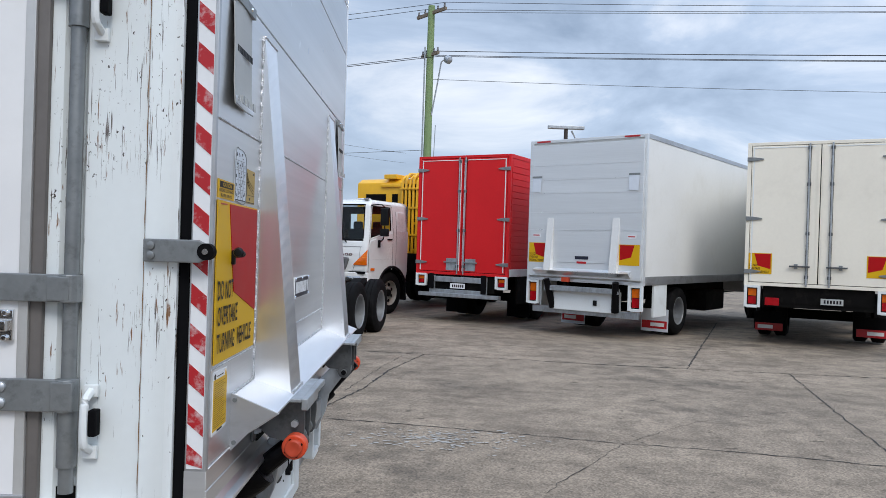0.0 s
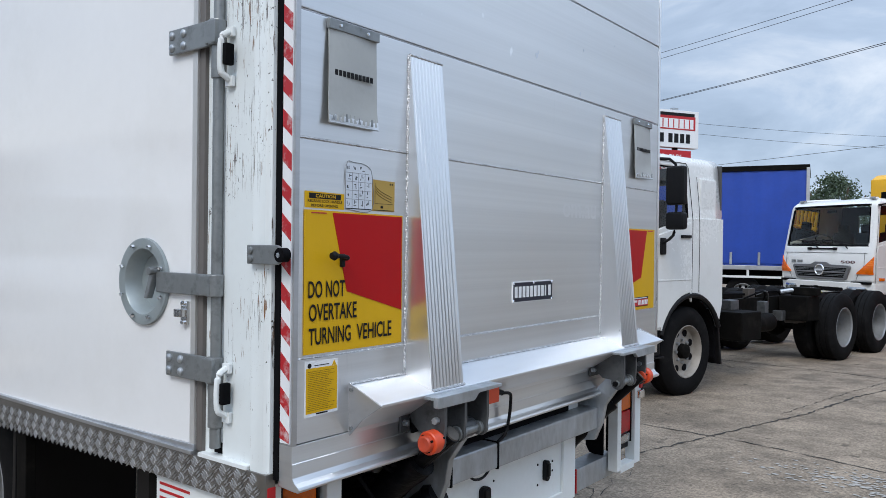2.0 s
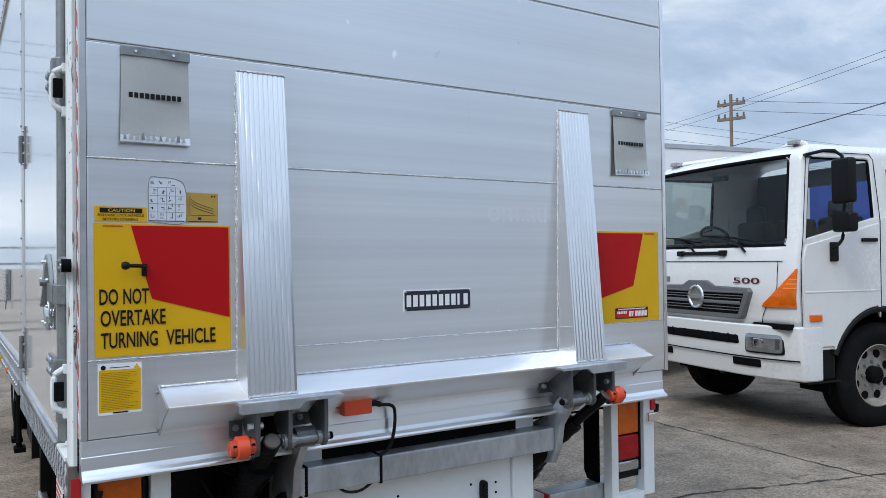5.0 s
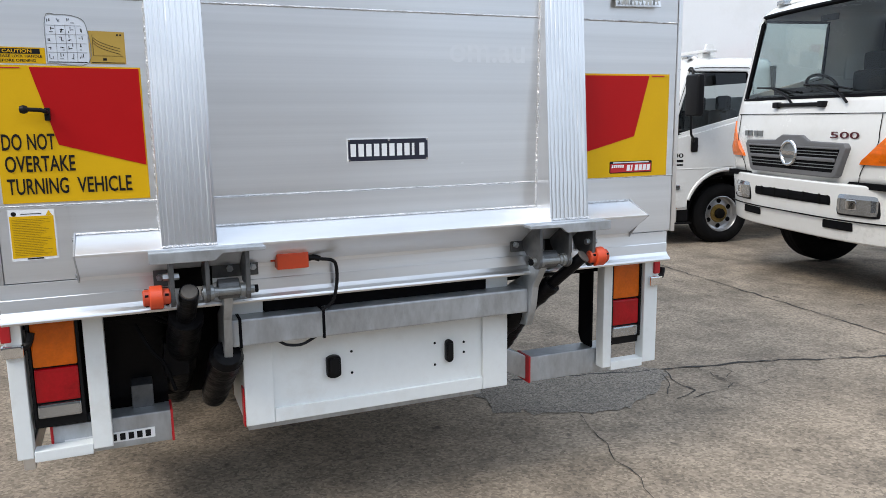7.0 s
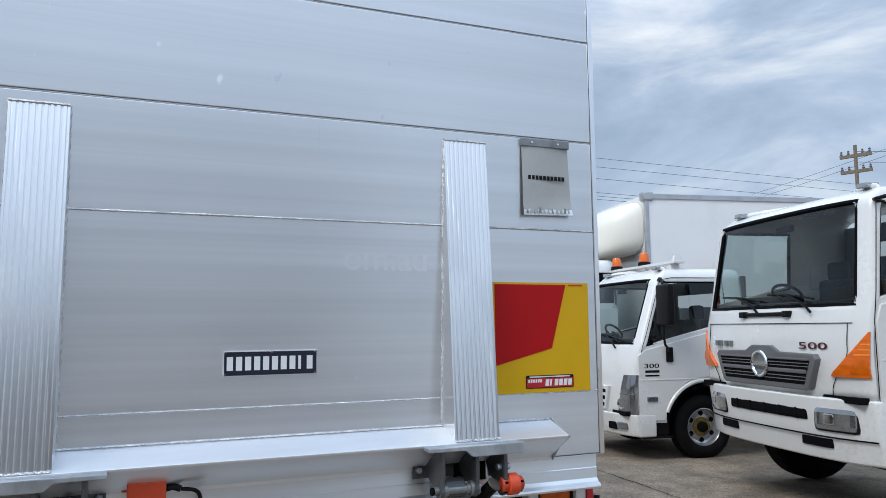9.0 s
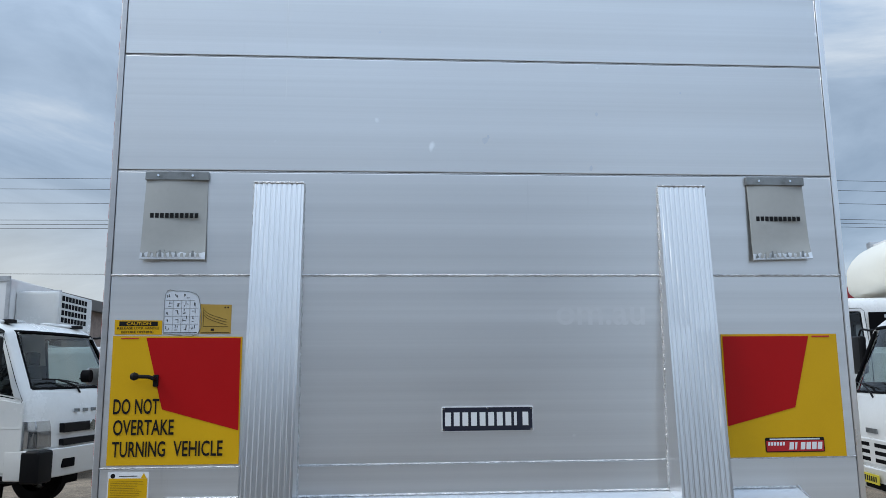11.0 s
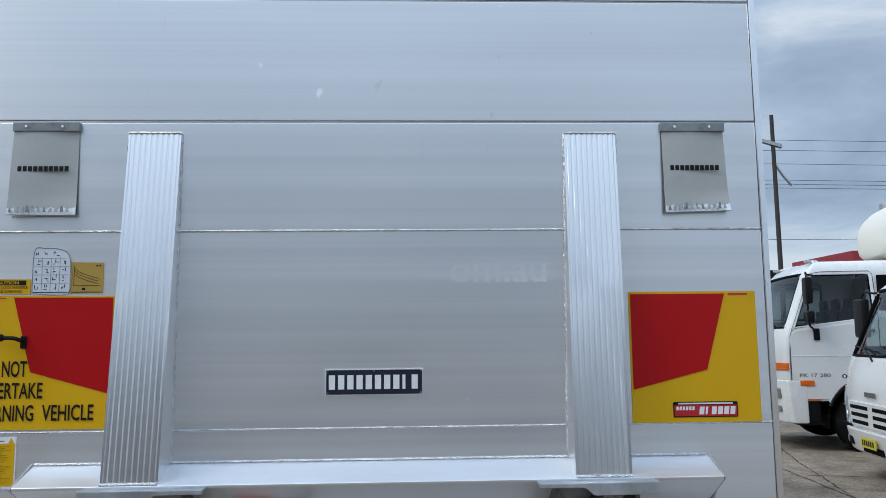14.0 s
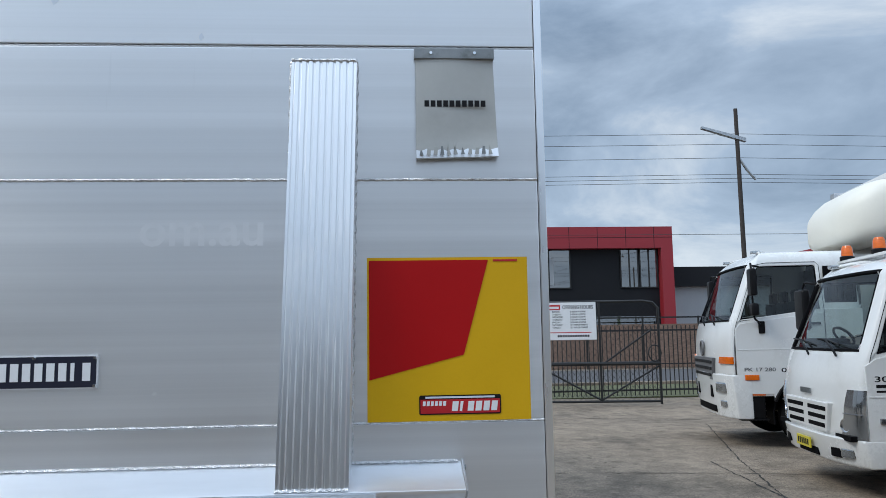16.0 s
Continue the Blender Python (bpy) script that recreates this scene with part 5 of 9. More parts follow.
# checker plate kick rail
kick = part("checker_plate_rail", skew(boxes((-1.99, -0.07, SIDE_Y - 0.014, SIDE_Y + 0.02, 0.862, 0.958))), "plate", truck, "scuffed aluminium checker plate rail", 0.002)
bm = bmesh.new()
for r_ in range(3):
    for n_ in range(58):
        cx, zz = -1.97 + n_ * 0.033 + 0.0165 * (r_ % 2), 0.879 + r_ * 0.030
        if cx < -0.09:
            for k_ in (-1, 0, 1):                      # short bars in threes, turned the other way from group to group
                ang = radians(42 if (n_ + r_) % 2 else 138)
                dx, dz = 0.0135 * math.cos(ang), 0.0135 * math.sin(ang)
                ox, oz = 0.0030 * math.sin(ang), -0.0030 * math.cos(ang)
                mx_, mz_ = cx + k_ * 0.0088 * math.sin(ang), zz - k_ * 0.0088 * math.cos(ang)
                if mz_ - abs(dz) > 0.862 and mz_ + abs(dz) < 0.957:
                    prism(bm, [(mx_ - dx, mz_ - dz), (mx_ + ox, mz_ + oz), (mx_ + dx, mz_ + dz), (mx_ - ox, mz_ - oz)], "y", SIDE_Y - 0.0168, SIDE_Y - 0.0138)
ch = part("checker_lozenge", skew(bm), "alu_dull", kick, smooth=False)
tagged(ch, "raised lozenges of the checker plate", kind="stuff")
part("plate_cap", skew(boxes((-1.99, -0.40, SIDE_Y - 0.020, SIDE_Y + 0.01, 0.956, 0.968))), "alu_dull", kick, bevel=0.002)

# ---- under the tail ----
# galvanised lift beam between two arms
beam = part("lift_beam", boxes((-0.085, 0.018, 0.650, 1.746, 0.775, 0.868)), "galv", truck, "galvanised square lift beam", 0.008)
for yy in (0.950, 0.672):
    part("cable_tie", boxes((-0.088, 0.021, yy, yy + 0.010, 0.772, 0.871)), "rubber", beam, bevel=0.002)
for yy, s in ((0.622, -1), (1.746, 1)):
    bm = bmesh.new()
    prism(bm, [(-0.12, 0.70), (0.0, 0.72), (0.035, 0.80), (0.050, 0.88), (0.108, 0.962), (0.126, 0.985), (0.118, 1.012), (0.085, 1.022), (0.055, 1.005), (-0.03, 0.91), (-0.14, 0.86), (-0.17, 0.76)], "y", yy, yy + 0.028)
    part("lift_arm", bm, "galv", truck, "curved galvanised lift arm", 0.004)
# hinge brackets under the shelf, with rollers and cylinders; the two sides mirror each other
dark_red = surf("worn_orange_hub", (0.50, 0.055, 0.018), 0.5, 0, 0.25, 9, 70)
for side in (-1, 1):
    my = (lambda y_: y_) if side < 0 else (lambda y_: 2.42 - y_)
    def ybox(bm, x0, x1, y0, y1, z0, z1):
        a_, c_ = sorted((my(y0), my(y1)))
        bx(bm, x0, x1, a_, c_, z0, z1)
    bm = bmesh.new()
    prism(bm, [(my(p), q) for p, q in ((0.412, 1.100), (0.418, 1.097), (0.592, 1.096), (0.600, 1.098), (0.620, 1.115), (0.628, 1.117), (0.749, 1.118), (0.749, 1.130), (0.412, 1.131))], "x", 0.150, 0.168)
    ybox(bm, 0.060, 0.150, 0.412, 0.749, 1.120, 1.130)
    bk = part("hinge_bracket", bm, "galv", truck, "galvanised platform hinge bracket", 0.0025)
    # three cheek plates: broad at the sill, drawn out to a rounded eye at the pin
    for dy, deep in ((0.466, 0.962), (0.568, 0.968), (0.688, 0.968)):
        bm = bmesh.new()
        eye = [(0.120 + 0.030 * math.cos(radians(q)), deep + 0.024 + 0.030 * math.sin(radians(q))) for q in range(20, -201, -22)]
        prof = [(0.150, 1.120), (0.152, 1.04)] + eye + [(0.050, 1.005), (0.020, 1.030), (0.006, 1.060), (0.006, 1.120)]
        ya_, yb_2 = sorted((my(dy), my(dy + 0.013)))
        prism(bm, prof, "y", ya_, yb_2)
        # dark grimy steel, which also carries the shade on the cheeks' sides
        part("cheek_plate", bm, "dark_zinc", bk, bevel=0.002)
    bm = bmesh.new()
    ybox(bm, 0.0066, 0.0130, 0.600, 0.746, 1.012, 1.124)
    ybox(bm, 0.0066, 0.0130, 0.424, 0.466, 1.000, 1.060)
    part("mounting_plate", bm, "dark_zinc", bk, bevel=0.002)
    bm = bmesh.new()
    for yy, zz in ((0.728, 1.040), (0.732, 1.105), (0.655, 1.040), (0.442, 1.030)):
        cyl(bm, (0.012, my(yy), zz), (0.024, my(yy), zz), 0.011, seg=6)
        cyl(bm, (0.024, my(yy), zz), (0.031, my(yy), zz), 0.006, seg=8)
    for yy in (0.456, 0.486):
        cyl(bm, (0.125, my(yy - 0.008), 1.050), (0.125, my(yy + 0.008), 1.050), 0.011, seg=6)
    part("bolt", bm, "galv", bk)
    # plate behind the cheeks, coloured black for the shade in the recess
    part("shaded_back_plate", make(ybox, 0.0066, 0.012, 0.480, 0.600, 0.990, 1.120), "chassis", bk)
    # pin through the plates with bushes and a collar
    bm = bmesh.new()
    cyl(bm, (0.120, my(0.556), 0.990), (0.120, my(0.715), 0.990), 0.013, seg=14)
    for y0_, y1_, r_ in ((0.560, 0.592, 0.024), (0.592, 0.604, 0.017), (0.672, 0.688, 0.022)):
        cyl(bm, (0.120, my(y0_), 0.990), (0.120, my(y1_), 0.990), r_, seg=16)
    part("hinge_pin", bm, "zinc", bk, bevel=0.002)
    bm = make(cyl, (0.095, my(0.606), 0.992), (0.095, my(0.672), 0.992), 0.032, seg=20)
    part("arm_boss", bm, "dark_zinc", bk, bevel=0.004)
    part("pin_cap", make(cyl, (0.120, my(0.712), 0.990), (0.120, my(0.726), 0.990), 0.012, seg=6), "rubber", bk)
    yr = 0.426 if side < 0 else 1.976
    bm = bmesh.new()
    lathe(bm, [(-0.019, 0.020), (-0.019, 0.032), (-0.016, 0.0355), (0.016, 0.0355), (0.019, 0.032), (0.019, 0.020)], (0.133, yr, 0.993), (0, -side, 0), 28)
    rl = part("roller", bm, "orange_roller", truck, "orange plastic ground roller")
    bm = bmesh.new()
    lathe(bm, [(-0.040, 0.0), (-0.040, 0.020), (-0.036, 0.024), (-0.018, 0.025)], (0.133, yr, 0.993), (0, side, 0), 24)
    lathe(bm, [(0.018, 0.026), (0.034, 0.025), (0.038, 0.021), (0.038, 0.010), (0.032, 0.0)], (0.133, yr, 0.993), (0, side, 0), 24)
    part("roller_hub", bm, dark_red, rl)
    bm = bmesh.new()
    for k_ in range(4):
        a_ = radians(25 + 90 * k_)
        for o_ in (-0.029, 0.027):
            cx_, cz_ = 0.133 + 0.0235 * math.cos(a_), 0.993 + 0.0235 * math.sin(a_)
            cyl(bm, (cx_, yr + side * o_ - 0.005, cz_), (cx_, yr + side * o_ + 0.005, cz_), 0.0042, seg=8)
    part("hub_slot", bm, "rubber", rl)
    # hydraulic cylinders in black bellows
    if side < 0:
        ya, yb = 0.519, 0.60
        segs = [((0.140, ya, 1.002), (-0.45, ya - 0.034, 0.50))]
        b0, b1 = (0.0, 0.634, 0.755), (-0.27, 0.605, 0.520)
    else:
        segs = [((0.145, 1.905, 1.000), (-0.16, 1.70, 0.66))]
        b0, b1 = (-0.10, 1.77, 0.76), (-0.20, 1.74, 0.60)
    for (p, q) in segs:
        pv, qv = Vector(p), Vector(q)
        bm = bmesh.new()
        cyl(bm, pv, pv + (qv - pv) * (0.3 if side < 0 else 0.5), 0.030 if side < 0 else 0.022, seg=16)
        part("ram_head", bm, "grease", truck, "black steel ram head with a worn cap", 0.003)
        part("ram_cap", make(lathe, [(0.0, 0.026), (-0.004, 0.024), (-0.006, 0.0)], p, tuple(qv - pv), 16), "rim_dark", truck)
        bm = bmesh.new()
        k = 18
        prof = []
        L_ = (qv - pv).length
        for i in range(k + 1):
            prof.append((L_ * (0.20 + 0.80 * i / k) if side < 0 else L_ * (0.34 + 0.66 * i / k), (0.050 if side < 0 else 0.036) + 0.0022 * math.sin(i * 1.9) + (0.004 - 0.012 * max(0.0, i / k - 0.6)) * (side < 0) + 0.008 * (i > 8) * (side > 0)))
        prof += [(L_ * 1.02, prof[-1][1] * 0.85), (L_ * 1.035, prof[-1][1] * 0.5), (L_ * 1.035, 0.0)]
        lathe(bm, [(L_ * (0.20 if side < 0 else 0.34), 0.0)] + prof, p, tuple(qv - pv), 20)
        part("ram_bellows", bm, "grease", truck, "black dirty hydraulic ram in a bellows sleeve")
    pv, qv = Vector(b0), Vector(b1)
    bm = bmesh.new()
    L_ = (qv - pv).length
    lathe(bm, [(0, 0)] + [(L_ * i / 14, 0.056 - 0.012 * i / 14 - 0.012 * (i == 0) + 0.002 * math.sin(i * 2.2)) for i in range(15)] + [(L_ * 1.06, 0.032), (L_ * 1.07, 0)], b0, tuple(qv - pv), 20)
    part("ram_bellows", bm, "grease", truck, "black dirty hydraulic ram in a bellows sleeve")
# orange warning light box with its cable
ob_ = part("flasher_box", boxes((0.01, 0.055, 0.800, 0.905, 1.028, 1.082), (0.008, 0.020, 0.785, 0.920, 1.050, 1.078)), "orange_roller", truck, "orange flasher box on the sill", 0.006)
bm = bmesh.new()
tube(bm, [(0.03, 0.905, 1.055), (0.035, 0.925, 1.058), (0.04, 0.945, 1.052)], 0.010, 8)
tube(bm, [(0.04, 0.945, 1.052), (0.045, 0.985, 1.045), (0.04, 1.0, 1.02), (0.035, 1.0, 0.96), (0.03, 0.985, 0.90), (0.02, 0.95, 0.872)], 0.006, 8)
part("cable", bm, "plastic", ob_)
part("cable_loop", make(tube, [(0.0, 0.80, 0.778), (0.005, 0.83, 0.760), (0.005, 0.88, 0.756), (0.0, 0.93, 0.776)], 0.005, 6), "plastic", truck)
# black slot above the beam, and the tail frame behind
part("rear_crossmember", boxes((-0.30, -0.175, 0.03, 2.40, 0.86, 0.93)), "chassis", truck, bevel=0.004)
part("slot_panel", boxes((-0.14, -0.05, 0.77, 1.60, 0.80, 0.93)), "rubber", truck)
for y0 in (0.66, 1.59):
    part("hanger_post", boxes((-0.12, -0.055, y0, y0 + 0.105, 0.80, 0.926)), "white_worn", truck, bevel=0.004)
# white pump box
bm = bmesh.new()
x0, x1 = -0.40, -0.082
bx(bm, x0, x1, 0.690, 1.702, 0.462, 0.860)
pump = part("pump_box", bm, "white_worn", truck, "white steel pump box with two black latches", 0.006)
fr = bmesh.new()
bx(fr, x1, x1 + 0.014, 0.690, 0.790, 0.462, 0.860); bx(fr, x1, x1 + 0.014, 1.595, 1.702, 0.462, 0.860); bx(fr, x1, x1 + 0.014, 0.790, 1.595, 0.462, 0.512)
part("lid_frame", fr, "white_worn", pump, bevel=0.004)
for yy, hw_, hh_ in ((1.005, 0.026, 0.042), (1.455, 0.015, 0.044)):
    lt = part("latch", make(prism, [(yy + hw_ * (1 if abs(math.cos(q_)) > 0.2 else 0.6) * math.copysign(min(1, abs(math.cos(q_)) * 1.6), math.cos(q_)), 0.636 + hh_ * math.sin(q_)) for q_ in [2 * math.pi * i / 20 for i in range(20)]], "x", x1 - 0.002, x1 + 0.020), "plastic", pump, "black plastic latch", 0.003)
    part("latch_grip", boxes((x1 + 0.018, x1 + 0.027, yy - hw_ * 0.7, yy + hw_ * 0.7, 0.612, 0.668)), "plastic", lt, bevel=0.004)
bm = bmesh.new()
for yy, zz in ((1.075, 0.60), (1.075, 0.68), (1.40, 0.585), (1.40, 0.67), (1.52, 0.62), (1.52, 0.66)):
    cyl(bm, (x1, yy, zz), (x1 + 0.002, yy, zz), 0.005, seg=8)
part("bolt_hole", bm, "rubber", pump)
part("red_edge", boxes((x1 - 0.03, x1 + 0.010, 0.684, 0.689, 0.462, 0.60)), "tape_r", pump)
part("box_skirt", boxes((-0.38, -0.10, 0.70, 1.60, 0.435, 0.460)), "galv", pump)
# white lamp guards
def lamp_guard(y0, y1, out):
    bm = bmesh.new()
    wo, wi = (0.048, 0.060) if out < 0 else (0.042, 0.068)
    bx(bm, -0.13, -0.078, y0, y0 + wo, 0.465, 0.925)
    bx(bm, -0.13, -0.078, y1 - wi, y1, 0.465, 0.925)
    bx(bm, -0.13, -0.078, y0 + wo, y1 - wi, 0.450, 0.486)
    g_ = part("lamp_guard", bm, "white_worn", truck, "white steel guard frame round the tail lamp", 0.004)
    a, c = y0 + wo + 0.006, y1 - wi - 0.012
    if out > 0: a, c = y0 + wo + 0.004, y1 - wi - 0.002
    hs = part("tail_lamp", boxes((-0.165, -0.112, a, c, 0.548, 0.905)), "plastic", truck, "tail lamp with amber, red and clear lenses", 0.006)
    for z0, z1, mt in ((0.752, 0.896, "amber_dark"), (0.636, 0.746, "red_lens"), (0.584, 0.630, "clear_lens")):
        ln = part("lens", boxes((-0.125, -0.096, a + 0.013, c - 0.011, z0, z1)), mt, hs, bevel=0.008)
        part("lens_border", boxes((-0.120, -0.0945, a + 0.004, a + 0.012, z0 - 0.003, z1 + 0.003), (-0.120, -0.0945, c - 0.010, c - 0.002, z0 - 0.003, z1 + 0.003)), "plastic", ln)
lamp_guard(-0.012, 0.266, -1)
lamp_guard(2.154, 2.424, 1)
for yy in (-0.020, 2.398):
    part("reflector", boxes((-0.085, -0.068, yy, yy + 0.028, 0.850, 0.922)), "tape_r", truck, "small red corner reflector", 0.003)
for yy, s in ((-0.010, -1), (2.385, 1)):
    bm = bmesh.new()
    bx(bm, -0.10, -0.060, yy - 0.012, yy + 0.05, 0.800, 0.840)
    ml = part("number_plate_lamp", bm, "chrome", truck, "small chrome marker lamp", 0.006)
    part("socket", make(tube, [(-0.08, yy + 0.03, 0.82), (-0.085, yy + 0.06, 0.835), (-0.09, yy + 0.07, 0.87)], 0.012, 8), "plastic", ml)
# underrun bars
def underrun(y0, y1, red_at):
    u = part("underrun_bar", boxes((-0.23, -0.135, y0, y1, 0.432, 0.540)), "galv", truck, "galvanised underrun bar with a red end", 0.006)
    part("red_end", boxes((-0.232, -0.133, red_at - 0.004, red_at + 0.004, 0.430, 0.542)), "tape_r", u)
    return u
u = underrun(0.085, 0.455, 0.452)
sheet("maker_strip", [(0.12, 0.455), (0.395, 0.455), (0.395, 0.490), (0.12, 0.490)], -0.132, "tape_w", u)
bm = bmesh.new()
for i in range(10):
    a = 0.126 + i * 0.0265
    bx(bm, -0.1322, -0.1310, a, a + 0.017, 0.461, 0.484)
part("letter_bar", bm, "black_print", u)
part("red_end", boxes((-0.232, -0.133, 0.081, 0.089, 0.430, 0.542)), "tape_r", u)
part("bracket", boxes((-0.30, -0.20, 0.33, 0.40, 0.50, 0.62)), "dark_zinc", u, bevel=0.004)
u = underrun(1.838, 2.240, 1.838)
bm = bmesh.new()
hexa(bm, [(-0.22, 1.70, 0.60), (-0.70, 1.60, 0.60), (-0.70, 1.69, 0.60), (-0.16, 1.84, 0.535), (-0.22, 1.70, 0.50), (-0.70, 1.60, 0.50), (-0.70, 1.69, 0.50), (-0.16, 1.84, 0.435)])
part("support_arm", bm, "galv", u, bevel=0.004)
# black mudflap beside the lamp, wheels, chassis, spare, guard plate
part("rubber_flap", make(prism, [(-0.245, 0.93), (-0.15, 0.93), (-0.15, 0.53), (-0.225, 0.545), (-0.245, 0.58)], "y", 2.140, 2.150), "rubber", truck, "black rubber flap")
for yy, wd in ((0.28, 0.34),):
    part("rubber_flap", boxes((-0.30, -0.285, yy - 0.10, yy + 0.17, 0.48, 0.92), (-0.34, -0.325, yy + 0.17, yy + wd, 0.64, 0.92)), "grease", truck, "black rubber flap")
bm = bmesh.new()
tube(bm, [(-0.08, 0.40, 0.93), (-0.05, 0.42, 0.89), (-0.06, 0.47, 0.86), (-0.10, 0.52, 0.84)], 0.007, 8)
tube(bm, [(-0.06, 0.39, 0.91), (-0.03, 0.44, 0.895), (-0.05, 0.49, 0.85), (-0.12, 0.52, 0.80)], 0.006, 8)
tube(bm, [(-0.10, 0.36, 0.86), (-0.07, 0.40, 0.78), (-0.08, 0.44, 0.72), (-0.10, 0.47, 0.62)], 0.006, 8)
part("hose", bm, "rubber", truck, "black hydraulic hoses")
part("valve_block", boxes((-0.20, -0.12, 0.44, 0.52, 0.66, 0.78), (-0.18, -0.13, 0.46, 0.50, 0.78, 0.83)), "grease", truck, "black greasy valve block", 0.008)
for yy in (0.80, 1.58):
    part("chassis_rail", boxes((-8.0, -0.2, yy - 0.035, yy + 0.035, 0.66, 0.88)), "chassis", truck, bevel=0.006)
for xx in (-0.9, -2.4, -3.6, -4.8, -6.0):
    part("crossmember", boxes((xx - 0.05, xx + 0.05, 0.02, 2.38, 0.86, 0.945)), "chassis", truck)
WX, FX = -2.35, -6.62
zg = lambda x_: gz(x_, 0)
for yy, s in ((0.24, -1), (2.19, 1)):
    wheel(truck, (WX, yy, 0.48 + zg(WX)), 0.48, 0.25, s, "rim", dual=True)
    wheel(truck, (FX, yy, 0.48 + zg(FX)), 0.48, 0.25, s, "rim_white")
part("rear_axle", make(cyl, (WX, 0.3, 0.46), (WX, 2.1, 0.46), 0.09, seg=12), "chassis", truck)
bm = bmesh.new()
bx(bm, -0.84, -0.70, 0.05, 0.12, 0.42, 0.90)
hexa(bm, [(-3.0, 0.06, 0.88), (-2.95, 0.06, 0.88), (-2.95, 0.55, 0.88), (-3.0, 0.55, 0.88), (-3.04, 0.06, 0.34), (-3.0, 0.06, 0.34), (-3.0, 0.55, 0.34), (-3.04, 0.55, 0.34)])
hexa(bm, [(-1.74, 0.03, 0.90), (-1.71, 0.03, 0.90), (-1.71, 0.56, 0.90), (-1.74, 0.56, 0.90), (-1.76, 0.03, 0.14), (-1.73, 0.03, 0.14), (-1.73, 0.56, 0.14), (-1.76, 0.56, 0.14)])
part("mudguard", bm, "plastic", truck, "black plastic mudguard flap", 0.006)
part("mudguard_strut", boxes((-1.66, -1.58, 0.01, 0.05, 0.40, 0.90), (-0.70, -0.62, 0.01, 0.05, 0.40, 0.90)), "chassis", truck, bevel=0.004)
part("side_underrun_bar", boxes((-1.62, -0.10, 0.0, 0.035, 0.42, 0.50)), "alu_bright", truck, "aluminium side guard bar", 0.006)
part("corner_guard_plate", boxes((-0.62, -0.133, -0.010, 0.0, 0.468, 0.86)), "white_worn", truck, "white steel side guard plate with a red notice", 0.003)
bm = bmesh.new()
for i in range(6):
    bx(bm, -0.60, -0.60 + (0.13 if i % 2 else 0.16), -0.0115, -0.0102, 0.825 - i * 0.022, 0.833 - i * 0.022)
part("notice_line", bm, "tape_r", truck)
part("lock_tongue", boxes((-0.24, -0.215, -0.022, -0.010, 0.80, 0.845)), "zinc", truck, bevel=0.004)
part("guard_bolt", make(cyl, (-0.35, -0.014, 0.80), (-0.35, -0.010, 0.80), 0.008, seg=8), "rubber", truck)
# dark gear inboard
part("air_tank", make(lathe, [(-0.35, 0), (-0.35, 0.10), (-0.31, 0.13), (0.31, 0.13), (0.35, 0.10), (0.35, 0)], (-3.3, 0.75, 0.62), (1, 0, 0), 20), "chassis", truck, "black air tank")
part("tool_box", boxes((-3.46, -3.08, 0.06, 0.48, 0.40, 0.78)), "plastic", truck, "black side locker", 0.02)
bm = bmesh.new()
for xx in (-3.6, -3.95):
    tube(bm, [(xx, 0.03, 0.86), (xx, 0.02, 0.55), (xx, 0.02, 0.33), (xx - 0.04, 0.02, 0.30)], 0.018, 8)
    bx(bm, xx - 0.07, xx + 0.05, -0.01, 0.06, 0.27, 0.30)
tube(bm, [(-3.6, 0.02, 0.60), (-3.95, 0.02, 0.60)], 0.014, 8)
part("jack_leg", bm, "chassis", truck, "dark steel support legs with a crank bar")
sp = part("spare_wheel", make(lathe, [(-0.12, 0.26), (-0.12, 0.42), (-0.08, 0.47), (-0.04, 0.47), (-0.03, 0.46), (-0.02, 0.47), (0.02, 0.47), (0.03, 0.46), (0.04, 0.47), (0.08, 0.47), (0.12, 0.42), (0.12, 0.26)], (-5.0, 0.52, 0.58), (0, 0, 1), 36), "tyre", truck, "spare tyre slung under the box")
part("rim", make(lathe, [(-0.08, 0.0), (-0.08, 0.27), (0.08, 0.27), (0.08, 0)], (-5.0, 0.52, 0.58), (0, 0, 1), 28), "rim", sp)
part("fuel_tank", boxes((-4.5, -4.05, 0.10, 0.55, 0.42, 0.80)), "chassis", truck, "dark fuel tank", 0.05)
# front of the truck beyond the box
part("cab_back", boxes((-8.6, -6.95, 0.16, 2.27, 0.75, 2.5)), "white_paint", truck, "white cab in front of the box", 0.08)
part("hose_coil", make(tube, [(-0.55, 0.30 + 0.05 * math.cos(i * 0.8), 0.72 + 0.05 * math.sin(i * 0.8)) for i in range(24)], 0.012, 6), "rubber", truck)
# added sheet: blocks the bright ground behind the bellows, black like the shade there
part("backing_plate", boxes((-0.70, -0.66, 0.02, 1.0, 0.45, 0.93)), "rubber", truck, "black plate added to keep the space under the tail dark")
part("motor_unit", boxes((-0.62, -0.34, 0.30, 0.62, 0.52, 0.84)), "chassis", truck, "dark lift motor behind the lamp", 0.02)

